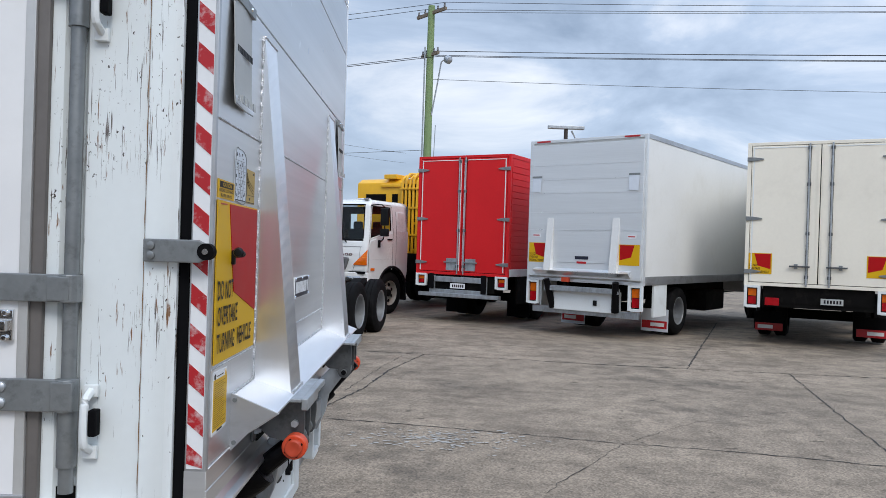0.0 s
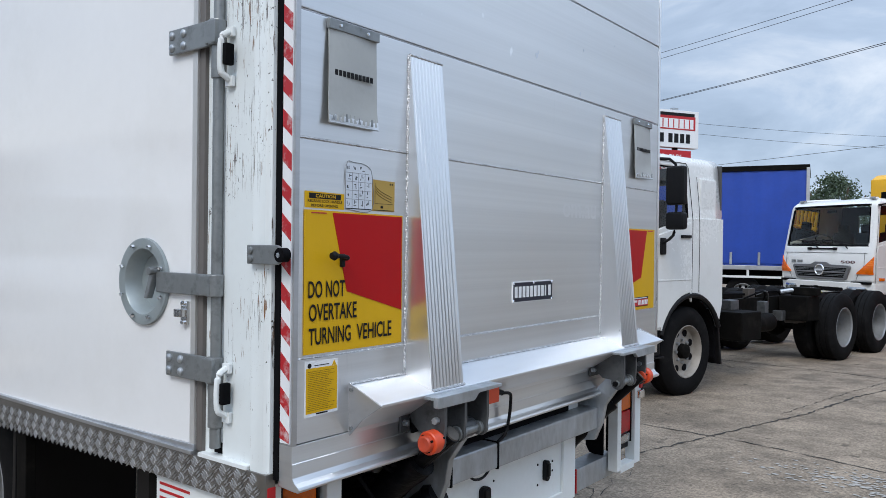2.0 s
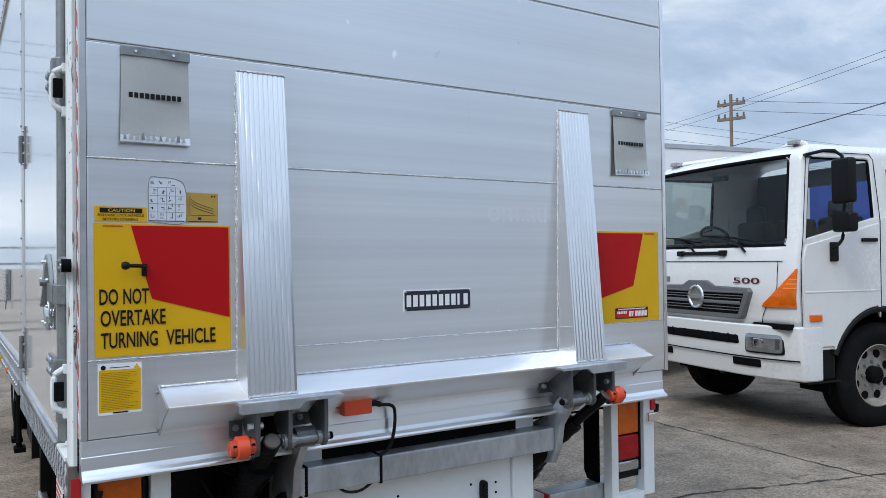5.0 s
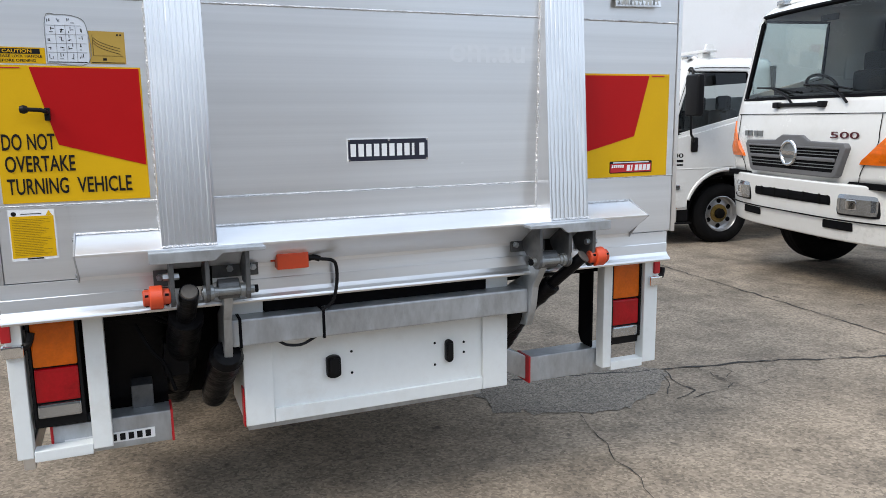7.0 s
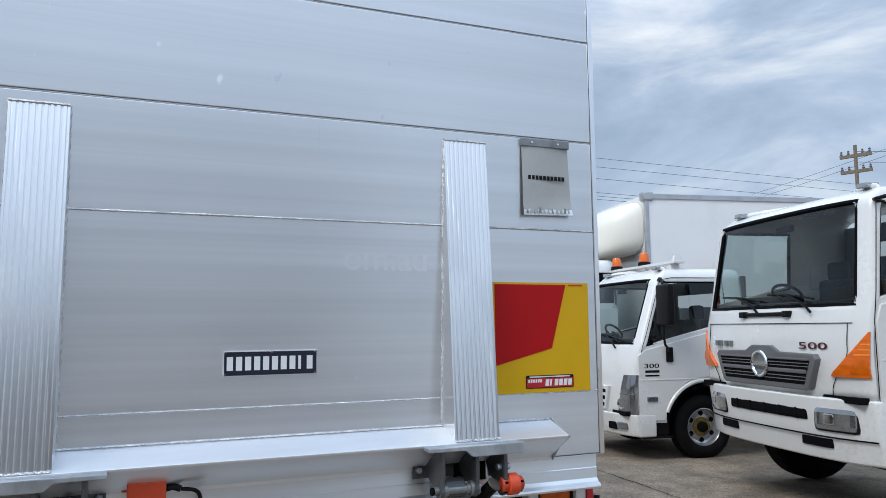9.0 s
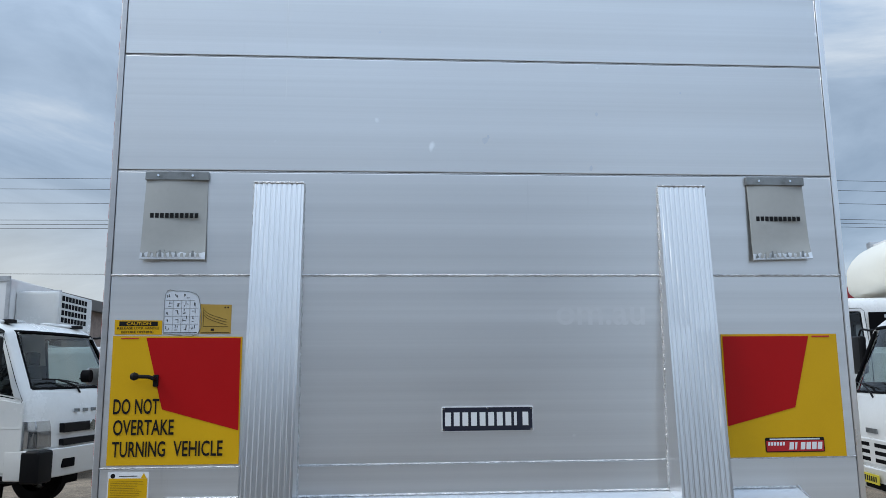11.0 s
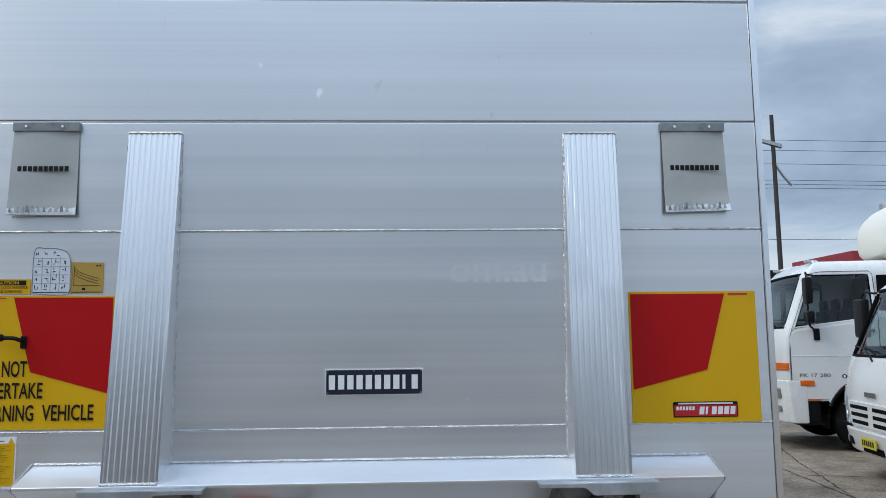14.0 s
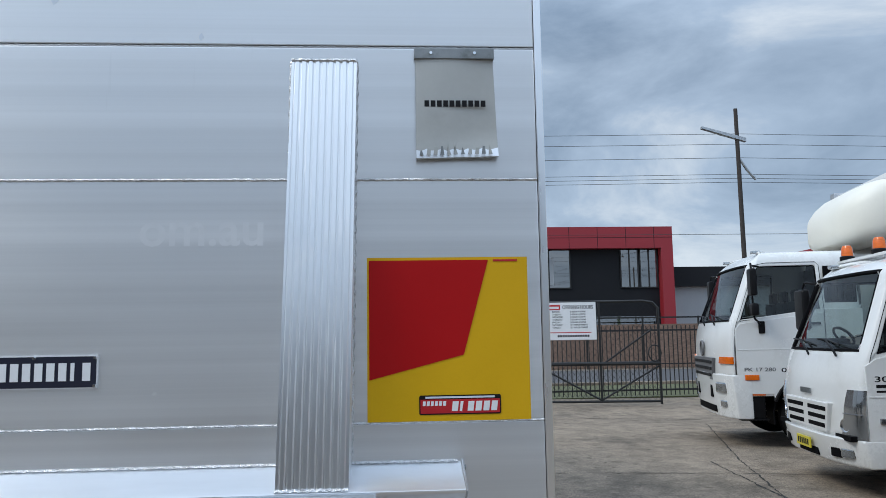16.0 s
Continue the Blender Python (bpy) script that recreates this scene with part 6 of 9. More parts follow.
# ---- lorries in the yard ----
CABS = {   # heights: bumper bottom and top, shell foot, bonnet line, screen foot and head, roof, sill at the front and rear of the side window
    "hino": dict(bump=(0.50, 1.00), foot=0.99, bonnet=1.60, ws=(1.73, 2.56), roof=2.71, sill=(1.76, 1.96), fx=((0.9, -0.02), (1.25, 0.03), (1.58, 0.0), (1.73, -0.04), (2.56, -0.165), (2.66, -0.25)), hr=0.075, wx=-1.09, k=0.52, low=0.78),
    "isuzu": dict(bump=(0.31, 0.58), foot=0.55, bonnet=1.28, ws=(1.42, 2.21), roof=2.38, sill=(1.38, 1.64), fx=((0.5, 0.0), (0.9, 0.01), (1.27, -0.05), (1.42, -0.11), (2.21, -0.42), (2.31, -0.54)), hr=0.12, wx=-1.40, k=0.55, low=0.47, gap=0.19),
    "ud": dict(bump=(0.44, 1.08), foot=1.02, bonnet=1.74, ws=(1.87, 2.70), roof=2.92, sill=(1.86, 2.00), fx=((0.9, 0.0), (1.3, 0.03), (1.73, 0.0), (1.87, -0.06), (2.70, -0.38), (2.82, -0.50)), hr=0.13, wx=-1.42, k=0.62),
    "fuso": dict(bump=(0.52, 0.86), foot=0.83, bonnet=1.40, ws=(1.54, 2.22), roof=2.36, sill=(1.42, 1.60), fx=((0.8, 0.0), (1.1, 0.01), (1.40, -0.05), (1.54, -0.12), (2.22, -0.46), (2.31, -0.57)), hr=0.12, wx=-1.30, k=0.6),
}


def lerp_table(tab, z):
    if z <= tab[0][0]: return tab[0][1]
    for (z0, x0), (z1, x1) in zip(tab, tab[1:]):
        if z <= z1: return x0 + (x1 - x0) * (z - z0) / (z1 - z0)
    return tab[-1][1]


def wheel_arch(bm, x, y, r):
    """Rubber liner over the upper half of a wheel."""
    rings = []
    for k in range(13):
        a = math.radians(-12 + 204 * k / 12)
        c, d = math.cos(a), math.sin(a)
        rings.append([bm.verts.new((x + q * c, y + w, r + q * d)) for q, w in ((r + 0.10, -0.14), (r + 0.10, 0.20), (r + 0.12, 0.20), (r + 0.12, -0.14))])
    for p, q in zip(rings, rings[1:]):
        for k in range(4):
            bm.faces.new((p[k], p[(k + 1) % 4], q[(k + 1) % 4], q[k]))
    bm.faces.new(rings[0])
    bm.faces.new(rings[-1][::-1])


def cab_truck(m, label, W=2.3, L=2.1, axle=1.2, r=0.50, floor=0.95, style="hino", rear_axles=(), chassis_len=8.0, group="parked cab lorries"):
    """A forward-control lorry: x forward from the bumper, y left. Doors, glass, lamps and wheels are parts."""
    t = root("cab_truck", m, label, "truck", group)
    C = CABS[style]
    h = W / 2
    (bz0, bz1), foot, bonnet, (wz0, wz1), roof, (sf, sr), wx = C["bump"], C["foot"], C["bonnet"], C["ws"], C["roof"], C["sill"], C["wx"]
    hr = h - C["hr"]
    xf = lambda z: lerp_table(C["fx"], z)
    def wid(z):
        return h if z < wz0 else h + (hr - h) * min(1.0, (z - wz0) / (wz1 + 0.08 - wz0))
    def col(z, q):
        """A point of the half outline at height z: q 0 front middle, 4 screen edge, 7 door front edge."""
        w, x, kq = wid(z), xf(z), C.get("k", 0.8)
        tab = [(0.0, 0.0, 0.0), (1.0, -0.012, 0.30 * w), (2.0, -0.050, 0.60 * w), (3.0, -0.110, w - 0.23), (4.0, -0.145, w - 0.13), (5.0, -0.180, w - 0.06), (6.0, -0.230, w - 0.012), (7.0, -0.310, w)]
        for (q0, x0, y0), (q1, x1, y1) in zip(tab, tab[1:]):
            if q <= q1:
                u = (q - q0) / (q1 - q0)
                return x + kq * (x0 + (x1 - x0) * u), y0 + (y1 - y0) * u
        return x + kq * tab[-1][1], tab[-1][2]
    # shell: rows of height by columns round the cab
    front_z = [foot, foot + (bonnet - foot) * 0.5, bonnet - 0.03, wz0, wz0 + 0.07, (wz0 + wz1) / 2, wz1 - 0.07, wz1, wz1 + 0.05]
    def side_z(k, x):
        u = max(0.0, min(1.0, (x - (-0.22)) / (wx + 0.22)))
        lo = sf + (sr - sf) * u
        return [None, None, None, lo, lo + 0.07, (lo + wz1) / 2, wz1 - 0.08, wz1 - 0.02, wz1 + 0.05][k]
    def grid_point(k, j):
        z = front_z[k] if k < len(front_z) else roof
        if j <= 7:
            x, y = col(z, j)
            if j >= 6 and 3 <= k <= 7:
                zz = side_z(k, x) if j == 7 else (side_z(k, x) + z) / 2
                x, y = col(zz, j); z = zz
            return x, y, z
        x7, _ = col(front_z[min(k, 8)], 7)
        xs = [x7 - 0.025, x7 - 0.10, (x7 + wx) / 2, wx + 0.07, wx, wx - 0.05, -L][j - 8]
        zz = side_z(min(k, 8), xs)
        return xs, wid(zz), zz
    NJ = 15
    bm = bmesh.new()
    g = {}
    for s in (1, -1):
        for k in range(9):
            for j in range(NJ):
                if k < 3 and j > 7:
                    continue
                x, y, z = grid_point(k, j)
                g[s, k, j] = bm.verts.new((x, s * y, z))
        for j in range(NJ):                       # roof: brow, shoulder, crown
            x, y, z = grid_point(8, j)
            xi = x - (0.14 if j <= 4 else 0.14 * max(0, 8 - j) / 4)
            g[s, 9, j] = bm.verts.new((xi, s * (y - (0.055 if j > 4 else 0.02 * y / h)), roof - 0.035))
            xi = xi - (0.20 if j <= 4 else 0.20 * max(0, 8 - j) / 4)
            g[s, 10, j] = bm.verts.new((max(xi, -L), s * y * 0.80, roof))
            g[s, 11, j] = bm.verts.new((min(xi, -0.9) if j > 7 else -0.9, 0.0, roof + 0.012))
        for k in range(11):
            for j in range(NJ - 1):
                if k < 3 and j >= 7:
                    continue
                if 3 <= k < 7 and (j < 4 or 8 <= j < 12):
                    continue
                bm.faces.new([g[s, k, j], g[s, k + 1, j], g[s, k + 1, j + 1], g[s, k, j + 1]])
    bmesh.ops.remove_doubles(bm, verts=bm.verts[:], dist=0.0005)
    cab = part("cab", bm, "white_paint", t, "white painted cab shell")
    md = cab.modifiers.new("round", "SUBSURF"); md.levels = md.render_levels = 2
    md = cab.modifiers.new("thick", "SOLIDIFY"); md.thickness, md.offset = 0.025, -1.0
    # glass set behind the openings, with a black printed border
    def pane(name, k0, j0, j1, s_list, mat, label, inset):
        bm, bb = bmesh.new(), bmesh.new()
        kk = [3, 4, 5, 6, 7]
        cols = []
        for s in s_list:
            js = list(range(j0, j1 + 1))
            cols += [(s, j) for j in (js if s > 0 else js[::-1])] if len(s_list) == 1 else []
        if len(s_list) == 2:
            cols = [(-1, j) for j in range(j1, j0, -1)] + [(1, j) for j in range(j0, j1 + 1)]
        pts = []
        for k in kk:
            row = []
            for s, j in cols:
                x, y, z = grid_point(k, j)
                o = Vector((-0.020, 0, 0)) if len(s_list) == 2 else Vector((0, -s * 0.018, 0))
                row.append(Vector((x, s * y, z)) + o)
            pts.append(row)
        v = [[bm.verts.new(p) for p in row] for row in pts]
        for a, b_ in zip(v, v[1:]):
            for i in range(len(a) - 1):
                bm.faces.new((a[i], a[i + 1], b_[i + 1], b_[i]))
        gl = part(name, bm, mat, t, label)
        gl.visible_shadow = False
        mid = sum((p for row in pts for p in row), Vector()) / (len(pts) * len(pts[0]))
        rim_ = [pts[0][i] for i in range(len(cols))] + [pts[k][-1] for k in range(1, 5)] + [pts[4][i] for i in range(len(cols) - 2, -1, -1)] + [pts[k][0] for k in range(3, 0, -1)]
        tube(bb, rim_ + rim_[:1], inset, 6)
        part(name + "_seal", bb, "rubber", gl)
        return gl
    pane("windscreen", 3, 0, 4, (1, -1), "glass", "tinted curved windscreen with a black surround", 0.024)
    for s in (1, -1):
        pane("side_window", 3, 8, 12, (s,), "glass_side", "tinted side window in a black seal", 0.017)
        # lower side panel with the wheel arch, then the door over it
        zl = [sf + (sr - sf) * u for u in (0, 1)]
        ar = r + C.get("gap", 0.13)
        arch = [(-axle + ar * math.cos(a), r + ar * math.sin(a)) for a in [radians(q) for q in range(165, 14, -8)] if r + ar * math.sin(a) > floor - 0.30]
        arch = [p for p in arch if -L + 0.03 < p[0] < -0.30]
        x7 = col(foot, 7)[0]
        prof = [(x7 + 0.004, C.get("low", foot - 0.25)), (col(bonnet, 7)[0] + 0.004, bonnet), (col(sf, 7)[0] + 0.004, sf + 0.02), (wx, sr + 0.03), (-L, sr + 0.03), (-L, floor)] + arch
        low = prof[0][1]
        prof.append((arch[-1][0], low))
        part("side_panel", make(prism, prof, "y", s * (h - 0.05), s * (h - 0.004)), "white_paint", cab, bevel=0.010)
        bm = bmesh.new()
        tube(bm, [(p[0], s * (h - 0.006), p[1]) for p in arch], 0.030, 8)
        part("arch_lip", bm, "white_paint" if style == "isuzu" else "plastic", cab)
        dx0, dx1 = x7 - 0.012, wx - 0.035
        dprof = [(dx0, low + 0.03), (dx0, bonnet), (col(sf, 7)[0] - 0.02, sf - 0.03), (dx1, sr - 0.02), (dx1, floor + 0.03)] + [(p[0], p[1] + 0.035) for p in arch if dx1 + 0.02 < p[0] < dx0 - 0.02]
        if dprof[-1][0] < dx0 - 0.05:
            dprof.append((dprof[-1][0] + 0.02, low + 0.03))
        d = part("cab_door", make(prism, dprof, "y", s * (h - 0.02), s * (h + 0.010)), "white_paint", t, "white cab door, shut", 0.008)
        gap = [(x7 + 0.0, s * (h - 0.002), low + 0.02), (col(bonnet, 7)[0], s * (h - 0.002), bonnet), (col(sf, 7)[0] + 0.015, s * (h - 0.004), sf)]
        gap += [(col(z, 7)[0] + 0.01, s * (wid(z) - 0.004), z) for z in (wz0 + 0.1, (wz0 + wz1) / 2, wz1 - 0.1, wz1 + 0.0)] + [(col(wz1, 7)[0] - 0.15, s * (wid(wz1) + 0.002), wz1 + 0.03), (wx, s * (wid(wz1) + 0.002), wz1 + 0.03), (wx - 0.05, s * (wid(wz1) + 0.002), wz1 - 0.02), (wx - 0.05, s * (h + 0.001), sr), (wx - 0.045, s * (h + 0.001), floor + 0.03)]
        part("door_gap", make(tube, gap, 0.0038, 5), "rubber", d)
        hb0, hb1 = sorted((s * (h + 0.008), s * (h + 0.032)))
        part("handle", boxes((dx1 + 0.05, dx1 + 0.24, hb0, hb1, sr - 0.20, sr - 0.165)), "plastic", d, bevel=0.008)
        hb0, hb1 = sorted((s * h, s * (h + 0.014)))
        part("crease", boxes((dx1 + 0.01, dx0 - 0.02, hb0, hb1, bonnet - 0.30, bonnet - 0.285)), "white_paint", d, bevel=0.004)
        # mirrors on a bent arm
        mz0, mz1 = sf + 0.10, wz1 - 0.05
        ax, ay = col(wz1, 6)[0], wid(wz1)
        mo, mb = (0.10, -0.20) if style == "hino" else (0.0, 0.0)          # how far the mirrors stand out and back
        if style != "hino" or s > 0:
            bm = bmesh.new()
            tube(bm, [(ax - 0.10, s * (ay - 0.01), mz1 + 0.03), (ax + 0.02, s * (ay + 0.05), mz1 + 0.04), (ax + 0.08 + mb, s * (h + 0.14 + mo), mz1), (ax + 0.08 + mb, s * (h + 0.14 + mo), mz0 + 0.02), (ax + 0.02 + mb, s * (h + 0.10 + mo * 0.6), mz0 - 0.10), (ax - 0.04 + mb, s * (h + 0.015), mz0 - 0.16)], 0.015, 8)
            ma = part("mirror_arm", bm, "plastic", t, "black mirror arm")
            a0, a1 = sorted((s * (h - 0.01), s * (h + 0.035)))
            part("arm_foot", boxes((ax - 0.10 + mb, ax - 0.01 + mb, a0, a1, mz0 - 0.28, mz0 - 0.10)), "plastic", ma, bevel=0.015)
            a0, a1 = sorted((s * (h + 0.05 + mo), s * (h + (0.34 if style == "isuzu" else 0.26) + mo)))
            part("mirror", boxes((ax + 0.03 + mb, ax + 0.13 + mb, a0, a1, mz1 - (0.42 if style != "isuzu" else 0.52), mz1 - 0.02)), "plastic", ma, "black door mirror", 0.04, seg=3)
            if style in ("hino", "ud"):
                part("mirror", boxes((ax + 0.02 + mb, ax + 0.13 + mb, a0, a1, mz0 - 0.02, mz0 + 0.16)), "plastic", ma, "black lower mirror", 0.04, seg=3)
        # step, wheel, mudguard, repeater
        a0, a1 = sorted((s * (h - 0.30), s * (h - 0.02)))
        part("step", boxes((-0.58, -0.22, a0, a1, bz0 + 0.0, max(low + 0.03, bz0 + 0.15))), "plastic", t, "black cab step", 0.03)
        a0, a1 = sorted((s * (h - 0.32), s * (h + 0.0)))
        part("step_tread", boxes((-0.62, -0.22, a0, a1, bz0 - 0.02, bz0 + 0.0)), "plastic", t, bevel=0.006)
        wheel(t, (-axle, s * (h - 0.17), r), r, 0.28 if style in ("hino", "ud") else 0.22, s, "rim_white" if style != "isuzu" else "rim_silver", flange=style == "isuzu", holes=8 if style != "isuzu" else 6)
        part("mudguard", make(hexa, [(-axle - r - 0.10, s * (h - 0.32), 0.95), (-axle - r - 0.06, s * (h - 0.32), 0.95), (-axle - r - 0.06, s * (h - 0.02), 0.95), (-axle - r - 0.10, s * (h - 0.02), 0.95), (-axle - r - 0.20, s * (h - 0.32), 0.30), (-axle - r - 0.16, s * (h - 0.32), 0.30), (-axle - r - 0.16, s * (h - 0.02), 0.30), (-axle - r - 0.20, s * (h - 0.02), 0.30)]), "plastic", t, "black front mudguard", 0.01)
        part("wheel_well", make(wheel_arch, -axle, s * (h - 0.26), r), "rubber", t)
    # rear wall with its window, floor pan
    bm = boxes((-L, -L + 0.03, -h + 0.03, -0.62, floor, wz1 + 0.05), (-L, -L + 0.03, 0.62, h - 0.03, floor, wz1 + 0.05), (-L, -L + 0.03, -0.62, 0.62, floor, wz0 + 0.22), (-L, -L + 0.03, -0.62, 0.62, wz1 - 0.14, wz1 + 0.05))
    part("rear_wall", bm, "cabin", t)
    part("floor_pan", boxes((-L + 0.03, -0.20, -h + 0.34, h - 0.34, foot - 0.02, foot + 0.05)), "chassis", t)
    part("engine", boxes((-L + 0.2, -0.35, -0.45, 0.45, 0.50, foot - 0.03)), "chassis", t, "dark engine under the cab", 0.03)

    def patch(name, z0, z1, qa, qb, mat, label="", proud=0.012, parent=t, deep=0.05, n_=5, qa1=None, qb1=None, bulge=1.0):
        """A lamp or panel that follows the cab's outline from column qa to qb."""
        out = []
        for s in (1, -1):
            bm = bmesh.new()
            grid = []
            for i in range(n_ + 1):
                u = i / n_
                z = z0 + (z1 - z0) * u
                a, c = qa + ((qa if qa1 is None else qa1) - qa) * u ** bulge, qb + ((qb if qb1 is None else qb1) - qb) * u
                row = []
                for k in range(7):
                    q = a + (c - a) * k / 6
                    x, y = col(z, q)
                    f_ = max(0.0, min(1.0, (q - 3) / 4))
                    row.append((x + proud * (1 - f_), s * (y + proud * f_), z))
                grid.append(row)
            v = [[bm.verts.new(p) for p in row] for row in grid]
            b2 = [[bm.verts.new((p[0] - deep, p[1] * 0.97, p[2])) for p in row] for row in grid]
            for i in range(n_):
                for k in range(6):
                    bm.faces.new((v[i][k], v[i][k + 1], v[i + 1][k + 1], v[i + 1][k]))
                    bm.faces.new((b2[i][k], b2[i + 1][k], b2[i + 1][k + 1], b2[i][k + 1]))
            for i in range(n_):
                bm.faces.new((v[i][0], v[i + 1][0], b2[i + 1][0], b2[i][0])); bm.faces.new((v[i][6], b2[i][6], b2[i + 1][6], v[i + 1][6]))
            for k in range(6):
                bm.faces.new((v[0][k], b2[0][k], b2[0][k + 1], v[0][k + 1])); bm.faces.new((v[n_][k], v[n_][k + 1], b2[n_][k + 1], b2[n_][k]))
            out.append(part(name, bm, mat, parent, label))
        return out
    # bumper, one curved piece with slots let in
    k = 14
    bow = lambda y: 0.17 * (1 - abs(y / (h + 0.015)) ** 3.4) - 0.11
    prof = [(bow((-1 + 2 * j / k) * (h + 0.015)), (-1 + 2 * j / k) * (h + 0.015)) for j in range(k + 1)]
    prof += [(-0.40, h + 0.015), (-0.40, h - 0.10), (-0.24, h - 0.14), (-0.24, -h + 0.14), (-0.40, -h + 0.10), (-0.40, -h - 0.015)]
    bm = bmesh.new()
    prism(bm, prof, "z", bz0, bz1)
    for v in bm.verts:
        if v.co.z < bz0 + 0.01 and v.co.x > -0.2:
            v.co.x -= 0.07
        elif v.co.z > bz1 - 0.01 and v.co.x > -0.2:
            v.co.x -= 0.01
    bp = part("bumper", bm, "white_paint", t, "white scuffed front bumper", 0.028, seg=3)
    def slot(y0, y1, f0, f1, mat, name, push=0.0, bev=0.012):
        z0, z1 = bz0 + (bz1 - bz0) * f0, bz0 + (bz1 - bz0) * f1
        ls = 0.06 * (1 - (f0 + f1) / 2) + 0.005
        ys = [y0 + (y1 - y0) * i / 4 for i in range(5)]
        return part(name, make(prism, [(bow(y) - ls + 0.006 + push, y) for y in ys] + [(bow(y) - ls - 0.09, y) for y in ys[::-1]], "z", z0, z1), mat, bp, bevel=bev)
    both = lambda a, b_: [sorted((s * a, s * b_)) for s in (1, -1)]
    if style == "hino":
        part("seam", make(tube, [(bow(y_) - 0.030, y_, bz0 + 0.190) for y_ in [(-1 + i / 8) * h for i in range(17)]], 0.007, 5), "rubber", bp)
        slot(-0.54, 0.56, 0.60, 0.80, "rubber", "intake", bev=0.03)
        for i in range(5): slot(-0.42 + i * 0.21, -0.40 + i * 0.21, 0.61, 0.79, "chassis", "intake_rib", 0.003, 0.003)
        for a, c in both(0.46, 0.78): slot(a, c, 0.20, 0.35, "rubber", "intake")
        for a, c in both(0.62, 1.03):
            hs = slot(a, c, 0.45, 0.87, "plastic", "lamp_bezel", 0.002, 0.05)
            slot(a + 0.016, c - 0.012, 0.48, 0.85, "clear_lens", "headlamp", 0.012, 0.045)
            slot(a + 0.10, a + 0.24, 0.54, 0.79, "chrome", "reflector", 0.014, 0.05)
        part("black_gap", boxes((-0.25, -0.035, -h + 0.04, h - 0.04, bz1 - 0.03, foot + 0.03)), "rubber", t)
        gp = part("grille", make(prism, [(-0.72, 1.30), (-0.62, 1.06), (-0.58, 1.04), (0.58, 1.04), (0.62, 1.06), (0.72, 1.30), (0.69, 1.34), (0.24, 1.35), (0.14, 1.40), (-0.14, 1.40), (-0.24, 1.35), (-0.69, 1.34)], "x", -0.04, 0.040), "grille", t, "dark grey grille with bars and a round badge", 0.012)
        part("grille_recess", make(prism, [(-0.655, 1.285), (-0.575, 1.085), (0.575, 1.085), (0.655, 1.285), (0.64, 1.300), (-0.64, 1.300)], "x", 0.0, 0.0425), "rubber", gp, bevel=0.010)
        for zz, hw_, hh_ in ((1.176, 0.612, 0.034), (1.284, 0.652, 0.018)):
            part("grille_bar", boxes((0.0, 0.054, -hw_, hw_, zz, zz + hh_)), "grille", gp, bevel=0.010)
        for zz in (1.118, 1.146, 1.232, 1.258):
            part("grille_blade", boxes((0.0, 0.047, -0.59 - (zz - 1.1) * 0.3, 0.59 + (zz - 1.1) * 0.3, zz, zz + 0.007)), "zinc", gp)
        for i in range(9):
            part("grille_web", boxes((0.0, 0.044, -0.52 + i * 0.13, -0.512 + i * 0.13, 1.09, 1.295)), "chassis", gp)
        bm = bmesh.new()
        tube(bm, [(0.056, 0.106 * math.cos(2 * math.pi * i / 24), 1.235 + 0.106 * math.sin(2 * math.pi * i / 24)) for i in range(25)], 0.017, 8)
        bx(bm, 0.046, 0.066, -0.10, 0.10, 1.218, 1.252)
        part("badge", bm, "chrome", gp)
        part("badge_back", make(cyl, (0.02, 0, 1.235), (0.054, 0, 1.235), 0.104, seg=24), "zinc", gp)
        for s in (1, -1):
            a0, a1 = sorted((s * (h + 0.0), s * (h + 0.028)))
            part("side_repeater", boxes((-0.38, -0.24, a0, a1, 1.045, 1.105)), "orange_lens", t, "orange side repeater", 0.010)
            a0, a1 = sorted((s * (hr + 0.01), s * (hr + 0.045)))
            part("quarter_pressing", boxes((-1.68, -1.34, a0, a1, 1.95, 2.44)), "white_paint", t, bevel=0.03)
            part("quarter_seam", make(tube, [(-1.28, s * (h + 0.002), 1.16), (-1.28, s * (h + 0.001), 1.95), (-1.28, s * (hr + 0.03), 2.45)], 0.003, 5), "rubber", t)
        patch("indicator", 1.17, 1.52, 2.6, 6.15, "orange_lens", "large orange corner indicator with a ribbed lens", qa1=5.9, proud=0.016, n_=9, bulge=1.5)
        # lens relief put into colour: ribs lit lighter, a darker patch for the bowl's shade
        patch("indicator_rib", 1.34, 1.352, 4.3, 6.1, "orange_rib", proud=0.020, deep=0.02, n_=1)
        patch("indicator_rib", 1.38, 1.392, 4.7, 6.1, "orange_rib", proud=0.020, deep=0.02, n_=1)
        patch("indicator_rib", 1.42, 1.432, 5.0, 6.1, "orange_rib", proud=0.020, deep=0.02, n_=1)
        patch("indicator_bowl", 1.20, 1.31, 3.9, 5.9, "amber_dark", proud=0.021, deep=0.02, n_=4, qa1=4.3)
        bm = bmesh.new()
        for i in range(4):
            a = -0.78 + i * 0.078
            bx(bm, -0.03, 0.012, a, a + (0.020 if i == 1 else 0.054), 1.378, 1.430)
        letters("lettering", "500", "dark_red_trim", t, pose(0.014, 0.49, 1.378, 90, 0, 96), 0.31, 0.058, "dark red model number")
        part("name_bar", bm, "zinc", t, "dark chrome name bars")
        part("bonnet_seam", make(tube, [(col(bonnet, abs(q))[0] + 0.004, math.copysign(col(bonnet, abs(q))[1], q), bonnet - 0.01 - 0.0 * abs(q)) for q in [i / 2 for i in range(-8, 9)]], 0.0035, 5), "rubber", t)
